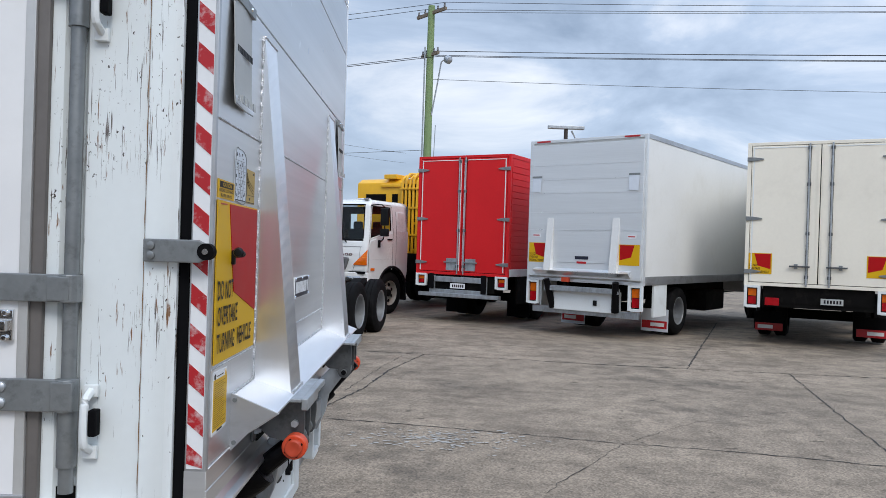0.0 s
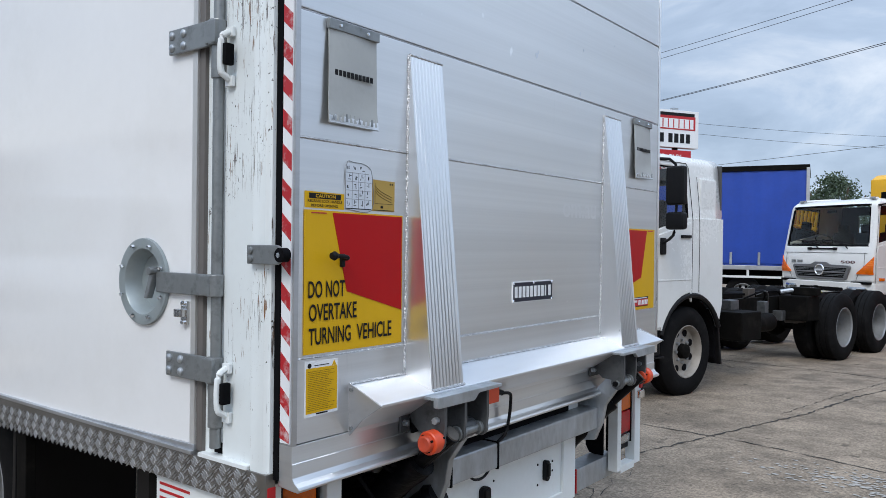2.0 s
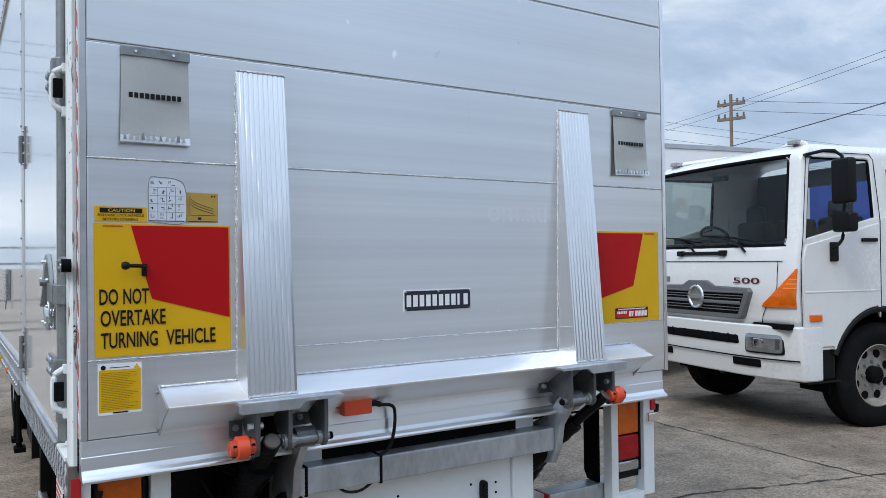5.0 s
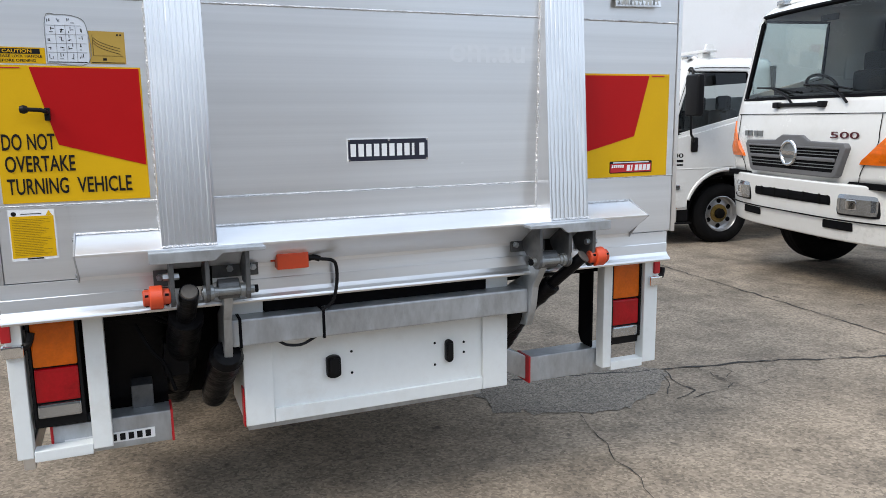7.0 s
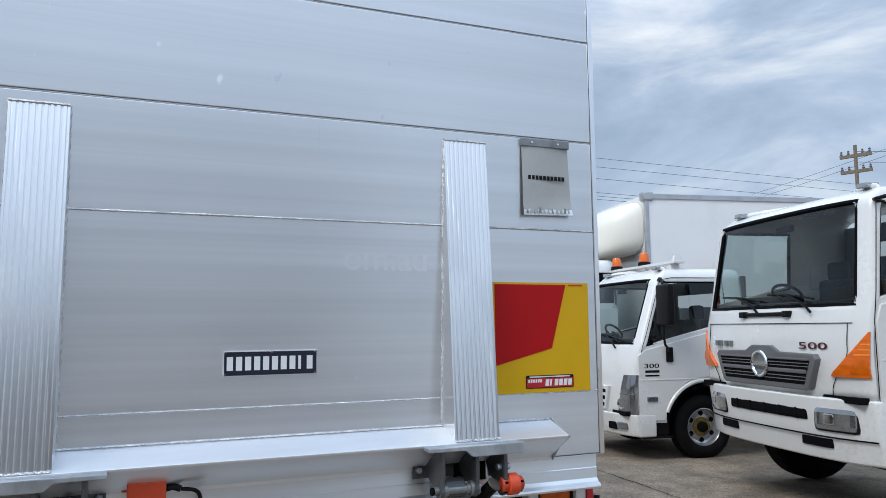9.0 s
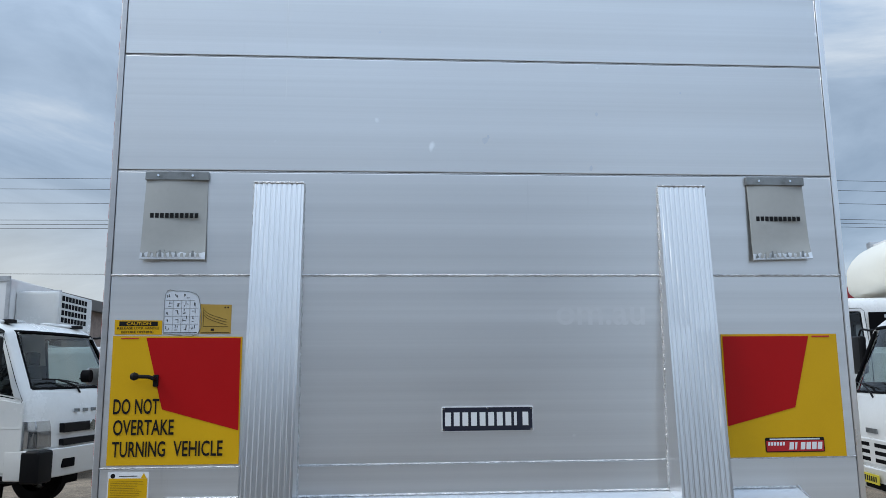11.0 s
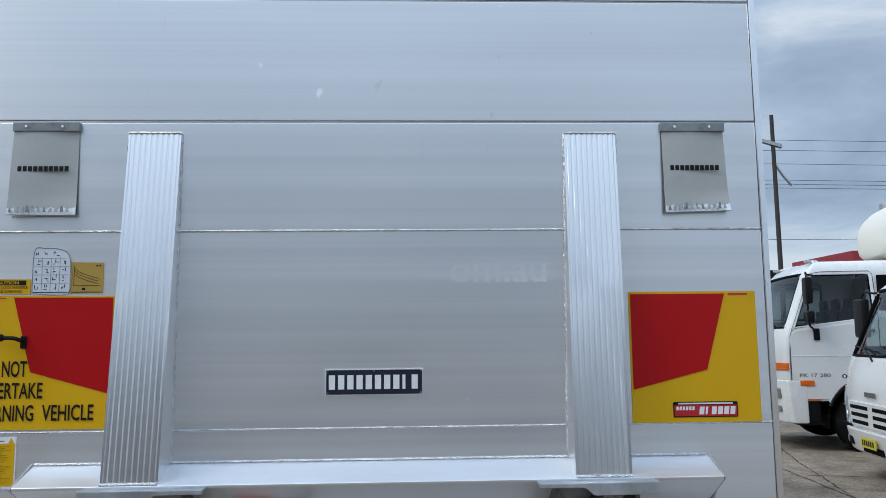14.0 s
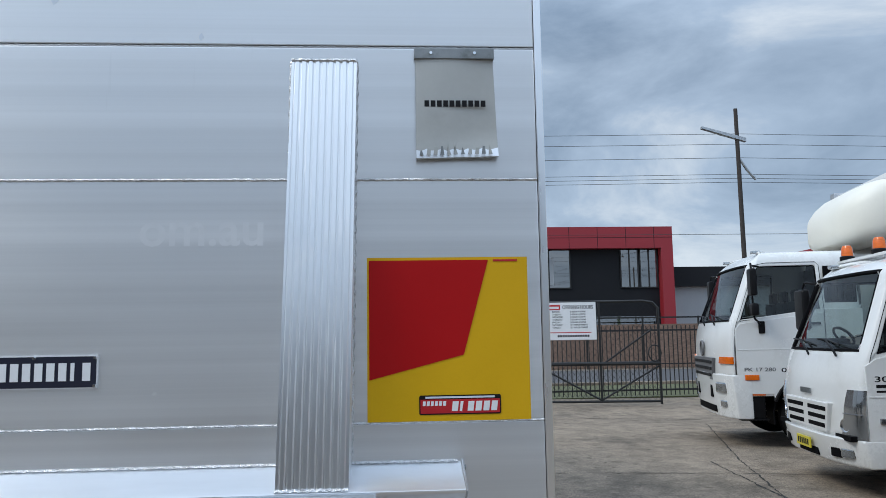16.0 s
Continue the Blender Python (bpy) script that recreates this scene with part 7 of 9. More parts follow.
        for s in (1, -1):
            part("nose_seam", make(tube, [(col(z, 3.6)[0] + 0.004, s * col(z, 3.6)[1], z) for z in (bonnet - 0.01, 1.45, 1.34)] + [(col(z, q)[0] + 0.004, s * col(z, q)[1], z) for z, q in ((1.24, 3.0), (1.1, 2.6), (1.02, 2.5))], 0.0035, 5), "rubber", t)
        part("bonnet_grip", boxes((-0.06, 0.000, -0.34, 0.34, 1.655, 1.69), (-0.06, 0.012, -0.36, -0.28, 1.645, 1.70), (-0.06, 0.012, 0.28, 0.36, 1.645, 1.70)), "plastic", t, "dark bonnet grip", 0.012)
    elif style == "isuzu":
        slot(-0.26, 0.26, 0.10, 0.40, "rubber", "intake")
        for a, c in both(0.56, 0.72): slot(a, c, 0.25, 0.60, "rubber", "intake"); slot(a + 0.18, c + 0.18, 0.30, 0.62, "clear_lens", "fog_lamp", 0.006) if a > 0 else slot(a - 0.18, c - 0.18, 0.30, 0.62, "clear_lens", "fog_lamp", 0.006)
        npl = part("number_plate", boxes((0.052, 0.066, -0.19, 0.19, 0.40, 0.51)), "number_y", bp, "yellow number plate with plain bars", 0.003)
        part("plate_bar", boxes(*[(0.066, 0.0675, -0.155 + i * 0.053, -0.120 + i * 0.053, 0.425, 0.485) for i in range(6)]), "black_print", npl)
        part("black_gap", boxes((-0.25, -0.03, -h + 0.06, h - 0.06, bz1 - 0.02, bz1 + 0.03)), "rubber", t)
        gp = part("grille", make(prism, [(-0.60, 0.90), (-0.52, 0.61), (0.52, 0.61), (0.60, 0.90)], "x", -0.05, 0.020), "white_paint", t, "white three-bar grille with dark slots", 0.01)
        for i in range(3):
            zz = 0.64 + i * 0.085
            for a, c in both(0.06, 0.50 + i * 0.02):
                part("grille_slot", boxes((0.0, 0.0225, a, c, zz, zz + 0.048)), "rubber", gp, bevel=0.008)
        part("name_bar", boxes(*[(-0.0, 0.016, -0.13 + i * 0.055, -0.118 + i * 0.055, 0.965, 1.02) for i in range(5)], *[(-0.0, 0.016, -0.104 + i * 0.055, -0.092 + i * 0.055, 0.965, 1.02) for i in range(5)]), "zinc", t, "dark chrome name bars")
        hl = patch("headlamp", 0.58, 1.05, 2.75, 6.9, "clear_lens", "tall clear headlamp with an indicator above", qa1=3.6, proud=0.014)
        for q in hl:
            s = 1 if q == hl[0] else -1
            part("reflector", make(lathe, [(0.0, 0.066), (0.010, 0.064), (0.003, 0.045), (0.0, 0)], (-0.052, s * (h - 0.21), 0.70), (1, s * 0.3, 0), 18), "chrome", q)
            part("lamp_divider", make(tube, [(col(0.82, a)[0] + 0.016, s * (col(0.82, a)[1] + 0.004), 0.82) for a in (3.1, 4, 5, 6, 6.8)], 0.006, 5), "grille", q)
            letters("lettering", "300", "black_print", t, pose(-0.30 if s < 0 else -0.26, s * (h + 0.0115), 1.13, 90, 0, 0 if s < 0 else 180), 0.20, 0.055)
            part("name_bar", boxes((-0.46, -0.27, min(s * (h + 0.010), s * (h + 0.0118)), max(s * (h + 0.010), s * (h + 0.0118)), 1.075, 1.105)), "black_print", t)
            part("name_bar", boxes((-0.46, -0.27, min(s * (h + 0.010), s * (h + 0.0118)), max(s * (h + 0.010), s * (h + 0.0118)), 1.03, 1.05)), "black_print", t)
            a0, a1 = sorted((s * (h + 0.0), s * (h + 0.026)))
            part("side_lamp", boxes((-0.42, -0.28, a0, a1, 0.73, 0.79)), "clear_lens", t, "clear side lamp", 0.01)
            part("side_repeater", boxes((-0.40, -0.26, a0 - 0.02, a1 - 0.02, 0.49, 0.52)), "orange_lens", t, bevel=0.005)
        # roof beacons on a bar
        part("beacon_bar", boxes((-0.98, -0.82, -0.96, 0.86, roof + 0.05, roof + 0.085), (-0.96, -0.84, -0.75, -0.65, roof - 0.02, roof + 0.05), (-0.96, -0.84, 0.65, 0.75, roof - 0.02, roof + 0.05)), "white_paint", t, "white roof bar", 0.008)
        part("lamp_bracket", make(prism, [(-1.10, roof), (-0.90, roof), (-0.96, roof + 0.17), (-1.05, roof + 0.17)], "y", 0.62, 0.66), "white_paint", t, bevel=0.004)
        for yy in (-0.86, -0.04):
            bc = part("beacon", make(lathe, [(0.0, 0.085), (0.05, 0.085), (0.06, 0.070)], (-0.90, yy, roof + 0.08), (0, 0, 1), 20), "plastic", t, "orange roof beacon on a black base")
            part("lens", make(lathe, [(0.055, 0.068), (0.15, 0.062), (0.185, 0.045), (0.195, 0.0)], (-0.90, yy, roof + 0.08), (0, 0, 1), 20), "orange_lens", bc)
    elif style == "fuso":
        for s in (1, -1):
            a, c = sorted((s * (h - 0.26), s * (h + 0.022)))
            part("bumper_corner", boxes((-0.20, 0.040, a, c, bz0 - 0.03, bz1 + 0.0)), "plastic", bp, "black bumper corner", 0.05, seg=3)
        for a, c in both(0.30, 0.52): slot(a, c, 0.30, 0.62, "rubber", "intake")
        gp = part("grille", boxes((-0.05, 0.030, -0.56, 0.56, 1.03, 1.14), (-0.05, 0.030, -0.56, 0.56, 0.88, 0.96)), "plastic", t, "dark slatted grille", 0.012)
        part("badge", make(cyl, (0.02, 0, 1.09), (0.045, 0, 1.09), 0.07, seg=6), "chrome", gp)
        hl = patch("headlamp", 0.88, 1.18, 2.6, 6.9, "clear_lens", "large clear corner headlamp", proud=0.014, qa1=2.8)
        for q in hl:
            s = 1 if q == hl[0] else -1
            part("reflector", make(lathe, [(0.0, 0.055), (0.010, 0.05), (0.0, 0)], (-0.062, s * (h - 0.22), 0.96), (1, s * 0.2, 0), 16), "chrome", q)
            a0, a1 = sorted((s * (h - 0.03), s * (h + 0.004)))
            part("side_repeater", boxes((-0.62, -0.45, a0, a1, 0.60, 0.625)), "orange_lens", t, bevel=0.004)
        part("name_bar", boxes(*[(-0.03, 0.016, -0.30 + i * 0.17, -0.255 + i * 0.17, 1.26, 1.30) for i in range(4)]), "zinc", t, "widely spaced dark name bars")
    else:
        for a, c in both(0.42, 0.54): slot(a, c, 0.42, 0.72, "rubber", "intake")
        slot(-0.62, 0.62, 0.08, 0.24, "rubber", "intake")
        for a, c in both(0.74, 1.06): slot(a, c, 0.56, 0.82, "clear_lens", "headlamp", 0.012, 0.03)
        for a, c in both(0.84, 1.02): slot(a, c, 0.24, 0.40, "clear_lens", "fog_lamp", 0.008, 0.02)
        patch("indicator", 1.24, 1.34, 2.6, 6.6, "orange_lens", "slim orange indicator", proud=0.016, qa1=2.8)
        gp = part("grille", make(prism, [(-0.70, 1.32), (-0.60, 0.98), (0.60, 0.98), (0.70, 1.32)], "x", -0.05, 0.036), "grille", t, "dark grille with bars", 0.012)
        for i in range(3):
            part("grille_bar", boxes((0.0, 0.050, -0.58 - i * 0.03, 0.58 + i * 0.03, 1.03 + i * 0.10, 1.075 + i * 0.10)), "plastic", gp, bevel=0.006)
        bm = bmesh.new()
        tube(bm, [(0.040, 0.11 * math.cos(2 * math.pi * i / 24), 1.46 + 0.11 * math.sin(2 * math.pi * i / 24)) for i in range(25)], 0.018, 8)
        bx(bm, 0.025, 0.050, -0.02, 0.02, 1.36, 1.56)
        part("badge", bm, "grille", t, "dark round badge")
        for s in (1, -1):
            a0, a1 = sorted((s * (h + 0.008), s * (h + 0.0125)))
            letters("lettering", "PK 17 280", "grille", t, pose(-0.30 if s > 0 else -0.85, s * (h + 0.0125), 1.13, 90, 0, 180 if s > 0 else 0), 0.44, 0.055, "grey model lettering")
            a0, a1 = sorted((s * (h + 0.0), s * (h + 0.026)))
            part("side_repeater", boxes((-0.50, -0.30, a0, a1, 1.00, 1.08)), "orange_lens", t, "orange side repeater", 0.01)
            part("side_repeater", boxes((-0.58, -0.40, a0 - 0.02, a1 - 0.02, 0.78, 0.81)), "orange_lens", t, bevel=0.005)
            part("rear_quarter_glass", boxes((-L + 0.05, wx - 0.08, min(s * (wid(2.2) - 0.01), s * (wid(2.2) + 0.012)), max(s * (wid(2.2) - 0.01), s * (wid(2.2) + 0.012)), sr + 0.06, wz1 - 0.04)), "rubber", t, bevel=0.01)
    # wipers, dashboard, seats, steering wheel
    for y0 in (0.62, -0.10):
        q0 = abs(y0) / (0.3 * h)
        bm = bmesh.new()
        tube(bm, [(xf(wz0) + 0.02, y0, wz0 - 0.05), (xf(wz0 + 0.03) + 0.03, y0 - 0.10, wz0 + 0.03), (xf(wz0 + 0.10) + 0.012, y0 - 0.36, wz0 + 0.11)], 0.012, 6)
        tube(bm, [(xf(wz0 + 0.05) + 0.006, y0 + 0.02, wz0 + 0.06), (xf(wz0 + 0.10) + 0.012, y0 - 0.30, wz0 + 0.105), (xf(wz0 + 0.13) - 0.0, y0 - 0.62, wz0 + 0.12)], 0.009, 6)
        part("wiper", bm, "plastic", t, "black wiper arm and blade")
    part("dashboard", boxes((-0.66, -0.22, -h + 0.12, h - 0.12, wz0 - 0.12, wz0 + 0.05), (-0.62, -0.32, -0.85, -0.25, wz0 + 0.03, wz0 + 0.12)), "plastic", t, "dark dashboard", 0.04)
    for yy in (-0.58, 0.0, 0.58):
        part("seat", boxes((-1.36, -1.20, yy - 0.22, yy + 0.22, wz0 - 0.45, wz0 + 0.30), (-1.33, -1.24, yy - 0.13, yy + 0.13, wz0 + 0.28, wz0 + 0.48)), "seat", t, "grey fabric seat", 0.05)
    bm = bmesh.new()
    tube(bm, [(-0.66 + 0.07 * math.sin(2 * math.pi * i / 20), -0.55 + 0.21 * math.cos(2 * math.pi * i / 20), wz0 + 0.14 + 0.10 * math.sin(2 * math.pi * i / 20)) for i in range(21)], 0.016, 8)
    tube(bm, [(-0.60, -0.55, wz0 - 0.05), (-0.66, -0.55, wz0 + 0.14)], 0.03, 8)
    part("steering_wheel", bm, "plastic", t, "dark steering wheel")
    part("rear_view_mirror", boxes((xf(wz1) - 0.12, xf(wz1) - 0.09, -0.10, 0.12, wz1 - 0.14, wz1 - 0.08)), "plastic", t, bevel=0.01)
    part("marker_lamp", boxes((xf(wz1) - 0.32, xf(wz1) - 0.20, hr - 0.26, hr - 0.14, roof - 0.03, roof + 0.015), (xf(wz1) - 0.32, xf(wz1) - 0.20, -hr + 0.14, -hr + 0.26, roof - 0.03, roof + 0.015)), "clear_lens" if style != "fuso" else "plastic", t, bevel=0.01)
    # chassis and rear axles
    for s in (1, -1):
        part("chassis_rail", boxes((-chassis_len, -0.3, s * 0.43 - 0.04, s * 0.43 + 0.04, 0.66 if r < 0.45 else 0.72, 0.80 if r < 0.45 else 0.96)), "chassis", t, "black chassis rail", 0.008)
    for i, xx in enumerate(np.arange(2.4, chassis_len, 1.1)):
        part("crossmember", boxes((-xx - 0.06, -xx + 0.06, -0.42, 0.42, 0.68, 0.79)), "chassis", t)
    part("axle", make(cyl, (-axle, -h + 0.3, r), (-axle, h - 0.3, r), 0.08, seg=12), "chassis", t, "black axle tube")
    for xx in rear_axles:
        for s in (1, -1):
            wheel(t, (-xx, s * (h - 0.20), r), r, 0.27, s, "rim", dual=True)
        part("axle", make(cyl, (-xx, -h + 0.4, r), (-xx, h - 0.4, r), 0.10, seg=12), "chassis", t, "black axle tube")
        part("diff_housing", make(lathe, [(-0.22, 0.0), (-0.18, 0.14), (0, 0.22), (0.18, 0.14), (0.22, 0)], (-xx, 0, r), (1, 0, 0), 18), "chassis", t)
    return t


def chassis_gear(t):
    """Air tanks, battery box, drive shaft, pipes and springs on a bare chassis."""
    part("battery_box", boxes((-2.95, -2.45, 0.55, 1.05, 0.50, 0.86)), "chassis", t, "black battery box", 0.02)
    for xx, yy in ((-3.45, 0.78), (-3.45, -0.78), (-4.1, -0.80)):
        part("air_tank", make(lathe, [(-0.26, 0), (-0.26, 0.09), (-0.22, 0.125), (0.22, 0.125), (0.26, 0.09), (0.26, 0)], (xx, yy, 0.66), (1, 0, 0), 20), "chassis", t, "black air tank")
    part("fuel_tank", boxes((-4.3, -3.1, -1.08, -0.55, 0.42, 0.90)), "chassis", t, "dark fuel tank", 0.05)
    part("drive_shaft", make(cyl, (-2.2, 0, 0.72), (-5.7, 0, 0.55), 0.06, seg=12), "chassis", t)
    bm = bmesh.new()
    for k in range(5):
        tube(bm, [(-2.2, 0.30 - 0.05 * k, 1.0), (-3.0, 0.36 - 0.05 * k, 1.03 + 0.02 * math.sin(k)), (-4.2, 0.33 - 0.06 * k, 1.0), (-5.2, 0.42 - 0.05 * k, 1.04), (-5.9, 0.48, 1.02)], 0.014, 6)
    part("air_hose", bm, "rubber", t, "black hoses along the chassis")
    bm = bmesh.new()
    tube(bm, [(-4.6, 0.50, 1.02), (-4.75, 0.66, 1.06), (-5.2, 0.72, 1.05), (-5.6, 0.6, 1.0)], 0.035, 10)
    part("grey_pipe", bm, "galv", t, "grey bent pipe")
    for s in (1, -1):
        part("leaf_spring", make(tube, [(-4.8, s * 0.56, 0.82), (-5.4, s * 0.56, 0.66), (-6.2, s * 0.56, 0.64), (-7.1, s * 0.56, 0.82)], 0.05, 6), "chassis", t, "dark leaf spring")
    bm = boxes((-4.95, -4.55, 0.50, 0.92, 0.62, 0.98), (-4.85, -4.70, 0.60, 0.98, 0.98, 1.10))
    part("valve_block", bm, "chassis", t, "dark valve block", 0.02)
    rr = random.Random(21)
    for i in range(14):
        xx, yy, zz = -2.6 - 0.27 * i, rr.uniform(0.30, 0.75), rr.uniform(0.62, 0.98)
        lx, ly, lz = rr.uniform(0.05, 0.16), rr.uniform(0.04, 0.10), rr.uniform(0.05, 0.14)
        part("air_valve", boxes((xx - lx, xx + lx, yy - ly, yy + ly, zz - lz, zz + lz)), ("chassis", "dark_zinc", "rim_dark")[i % 3], t, bevel=0.012)
    for i in range(9):
        x0_, y0_, z0_ = -2.7 - 0.42 * i, rr.uniform(0.25, 0.60), rr.uniform(0.85, 1.02)
        bm = make(tube, [(x0_, y0_, z0_), (x0_ - 0.18, y0_ + rr.uniform(-0.1, 0.25), z0_ + rr.uniform(0.0, 0.10)), (x0_ - 0.42, y0_ + rr.uniform(-0.1, 0.2), z0_ - rr.uniform(0.05, 0.20)), (x0_ - 0.70, y0_, z0_ - rr.uniform(0.1, 0.3))], 0.012, 6)
        part("air_hose", bm, "rubber" if i % 3 else "dark_zinc", t)


hx, hy = -2.83, 6.11
hinoA = cab_truck(pose(hx, hy, gz(hx, hy), 0, 0, 258.8), "white cab lorry with a bare black chassis and twin rear axles", L=1.80, axle=1.14, floor=1.02, rear_axles=(5.45, 6.80), chassis_len=7.9)
chassis_gear(hinoA)
hx, hy = -2.05, 16.08
hinoB = cab_truck(pose(hx, hy, gz(hx, hy) + 0.03, 0, 0, 239.2), "white cab lorry with a yellow machine body behind", L=1.80, axle=1.14, floor=1.02, rear_axles=(5.6, 6.95), chassis_len=8.4)
npl = part("number_plate", boxes((0.052, 0.064, -0.19, 0.19, 0.66, 0.77)), "number_y", hinoB, "yellow number plate with plain bars", 0.003)
bm = bmesh.new()
for i in range(6):
    bx(bm, 0.064, 0.0655, -0.15 + i * 0.052, -0.12 + i * 0.052, 0.685, 0.745)
part("plate_bar", bm, "black_print", npl)
# yellow body with pipes behind cab B
bm = bmesh.new()
prism(bm, [(-2.75, 1.10), (-2.75, 3.30), (-2.95, 3.42), (-6.3, 3.42), (-6.8, 3.10), (-6.8, 1.10)], "y", -1.15, 1.15)
yb_ = part("machine_body", bm, "yellow_mach", hinoB, "yellow steel machine body with pipes", 0.04)
part("pipe_recess", boxes((-2.760, -2.744, 0.30, 1.14, 1.5, 3.26)), "rubber", yb_)
for i in range(7):
    bm = bmesh.new()
    yy = 0.40 + i * 0.115
    top_ = 3.42 + 0.05 * (i % 2)
    tube(bm, [(-2.62, yy, 1.45), (-2.62, yy, 2.3), (-2.62, yy, top_ - 0.25), (-2.66, yy, top_ - 0.06), (-2.80, yy, top_ + 0.05), (-3.1, yy, top_ + 0.07), (-3.5, yy, top_ + 0.02)], 0.036, 10)
    part("pipe", bm, "yellow_mach", yb_)
for zz in (1.9, 2.6, 3.1):
    part("pipe_clamp", boxes((-2.70, -2.57, 0.34, 1.14, zz, zz + 0.05)), "yellow_mach", yb_, bevel=0.008)
part("dark_opening", boxes((-2.757, -2.74, -0.85, -0.20, 2.75, 3.0), (-2.757, -2.74, 0.0, 0.18, 2.75, 3.0)), "rubber", yb_)
part("side_window_slot", boxes((-4.3, -3.3, 1.148, 1.158, 2.7, 3.0)), "rubber", yb_)
part("top_bracket", boxes((-3.2, -2.7, -0.25, 0.15, 3.40, 3.52), (-2.80, -2.70, -0.35, 0.35, 3.18, 3.26)), "yellow_mach", yb_, bevel=0.02)
part("ladder_bar", boxes((-2.72, -2.62, 0.75, 1.10, 2.2, 2.26), (-2.72, -2.62, 0.75, 1.10, 1.85, 1.91), (-2.72, -2.62, 0.75, 1.10, 1.5, 1.56)), "yellow_mach", yb_, bevel=0.01)
part("black_gear", boxes((-2.74, -2.60, 0.60, 1.15, 1.0, 1.45)), "chassis", yb_, bevel=0.02)

ix, iy = -6.28, 6.51
isuzu = cab_truck(pose(ix, iy, gz(ix, iy), 0, 0, 261.2), "white light lorry with orange roof beacons and a white box", W=2.05, L=1.75, axle=1.09, r=0.39, floor=0.72, style="isuzu", rear_axles=(4.9,), chassis_len=6.6)
part("tray_body", boxes((-6.4, -1.9, -1.0, 1.0, 0.86, 1.0), (-1.98, -1.9, -1.0, 1.0, 1.0, 1.9)), "alu_dull", isuzu, "dull tray and headboard", 0.02)

ux, uy = -10.40, 7.10
ud = cab_truck(pose(ux, uy, gz(ux, uy), 0, 0, 259.0), "white medium cab lorry with an orange slim indicator", W=2.45, L=2.0, axle=1.28, r=0.48, floor=0.95, style="ud", rear_axles=(6.0,), chassis_len=8.0)
# its box body with a rounded white wind deflector
bm = boxes((-8.8, -2.62, -1.2, 1.2, 1.05, 4.08))
bxo = part("box_body", bm, "white", ud, "white box body with aluminium edge trim", 0.02)
part("edge_trim", boxes((-8.82, -2.60, -1.22, -1.14, 4.00, 4.10), (-8.82, -2.60, 1.14, 1.22, 4.00, 4.10), (-2.68, -2.60, 1.14, 1.215, 1.05, 4.00), (-2.68, -2.60, -1.215, -1.14, 1.05, 4.00)), "alu_dull", bxo, bevel=0.01)
part("corner_cap", boxes((-2.76, -2.56, 1.06, 1.24, 3.97, 4.13), (-2.76, -2.56, -1.24, -1.06, 3.97, 4.13)), "alu_dull", bxo, bevel=0.03)
bm = bmesh.new()
k = 14
ringsb = []
for xx, zl, zh, hw in ((-2.61, 3.02, 4.02, 1.10), (-2.42, 2.98, 3.97, 1.08), (-2.24, 2.98, 3.88, 1.02), (-2.09, 3.00, 3.76, 0.90), (-1.97, 3.06, 3.62, 0.74), (-1.91, 3.16, 3.46, 0.56)):
    ring = []
    for i in range(k * 2):
        a = 2 * math.pi * i / (k * 2)
        ca, sa = math.cos(a), math.sin(a)
        yy = hw * math.copysign(abs(ca) ** 0.35, ca)
        zz = (zl + zh) / 2 + (zh - zl) / 2 * math.copysign(abs(sa) ** 0.55, sa)
        ring.append(bm.verts.new((xx, yy, zz)))
    ringsb.append(ring)
for a, b_ in zip(ringsb, ringsb[1:]):
    for i in range(k * 2):
        j = (i + 1) % (k * 2)
        bm.faces.new((a[i], a[j], b_[j], b_[i]))
bm.faces.new(ringsb[-1]); bm.faces.new(list(reversed(ringsb[0])))
part("wind_deflector", bm, surf("ivory_fibreglass", (0.80, 0.77, 0.68), 0.4, 0, 0.05, 1, 20), ud, "rounded ivory fibreglass wind deflector")



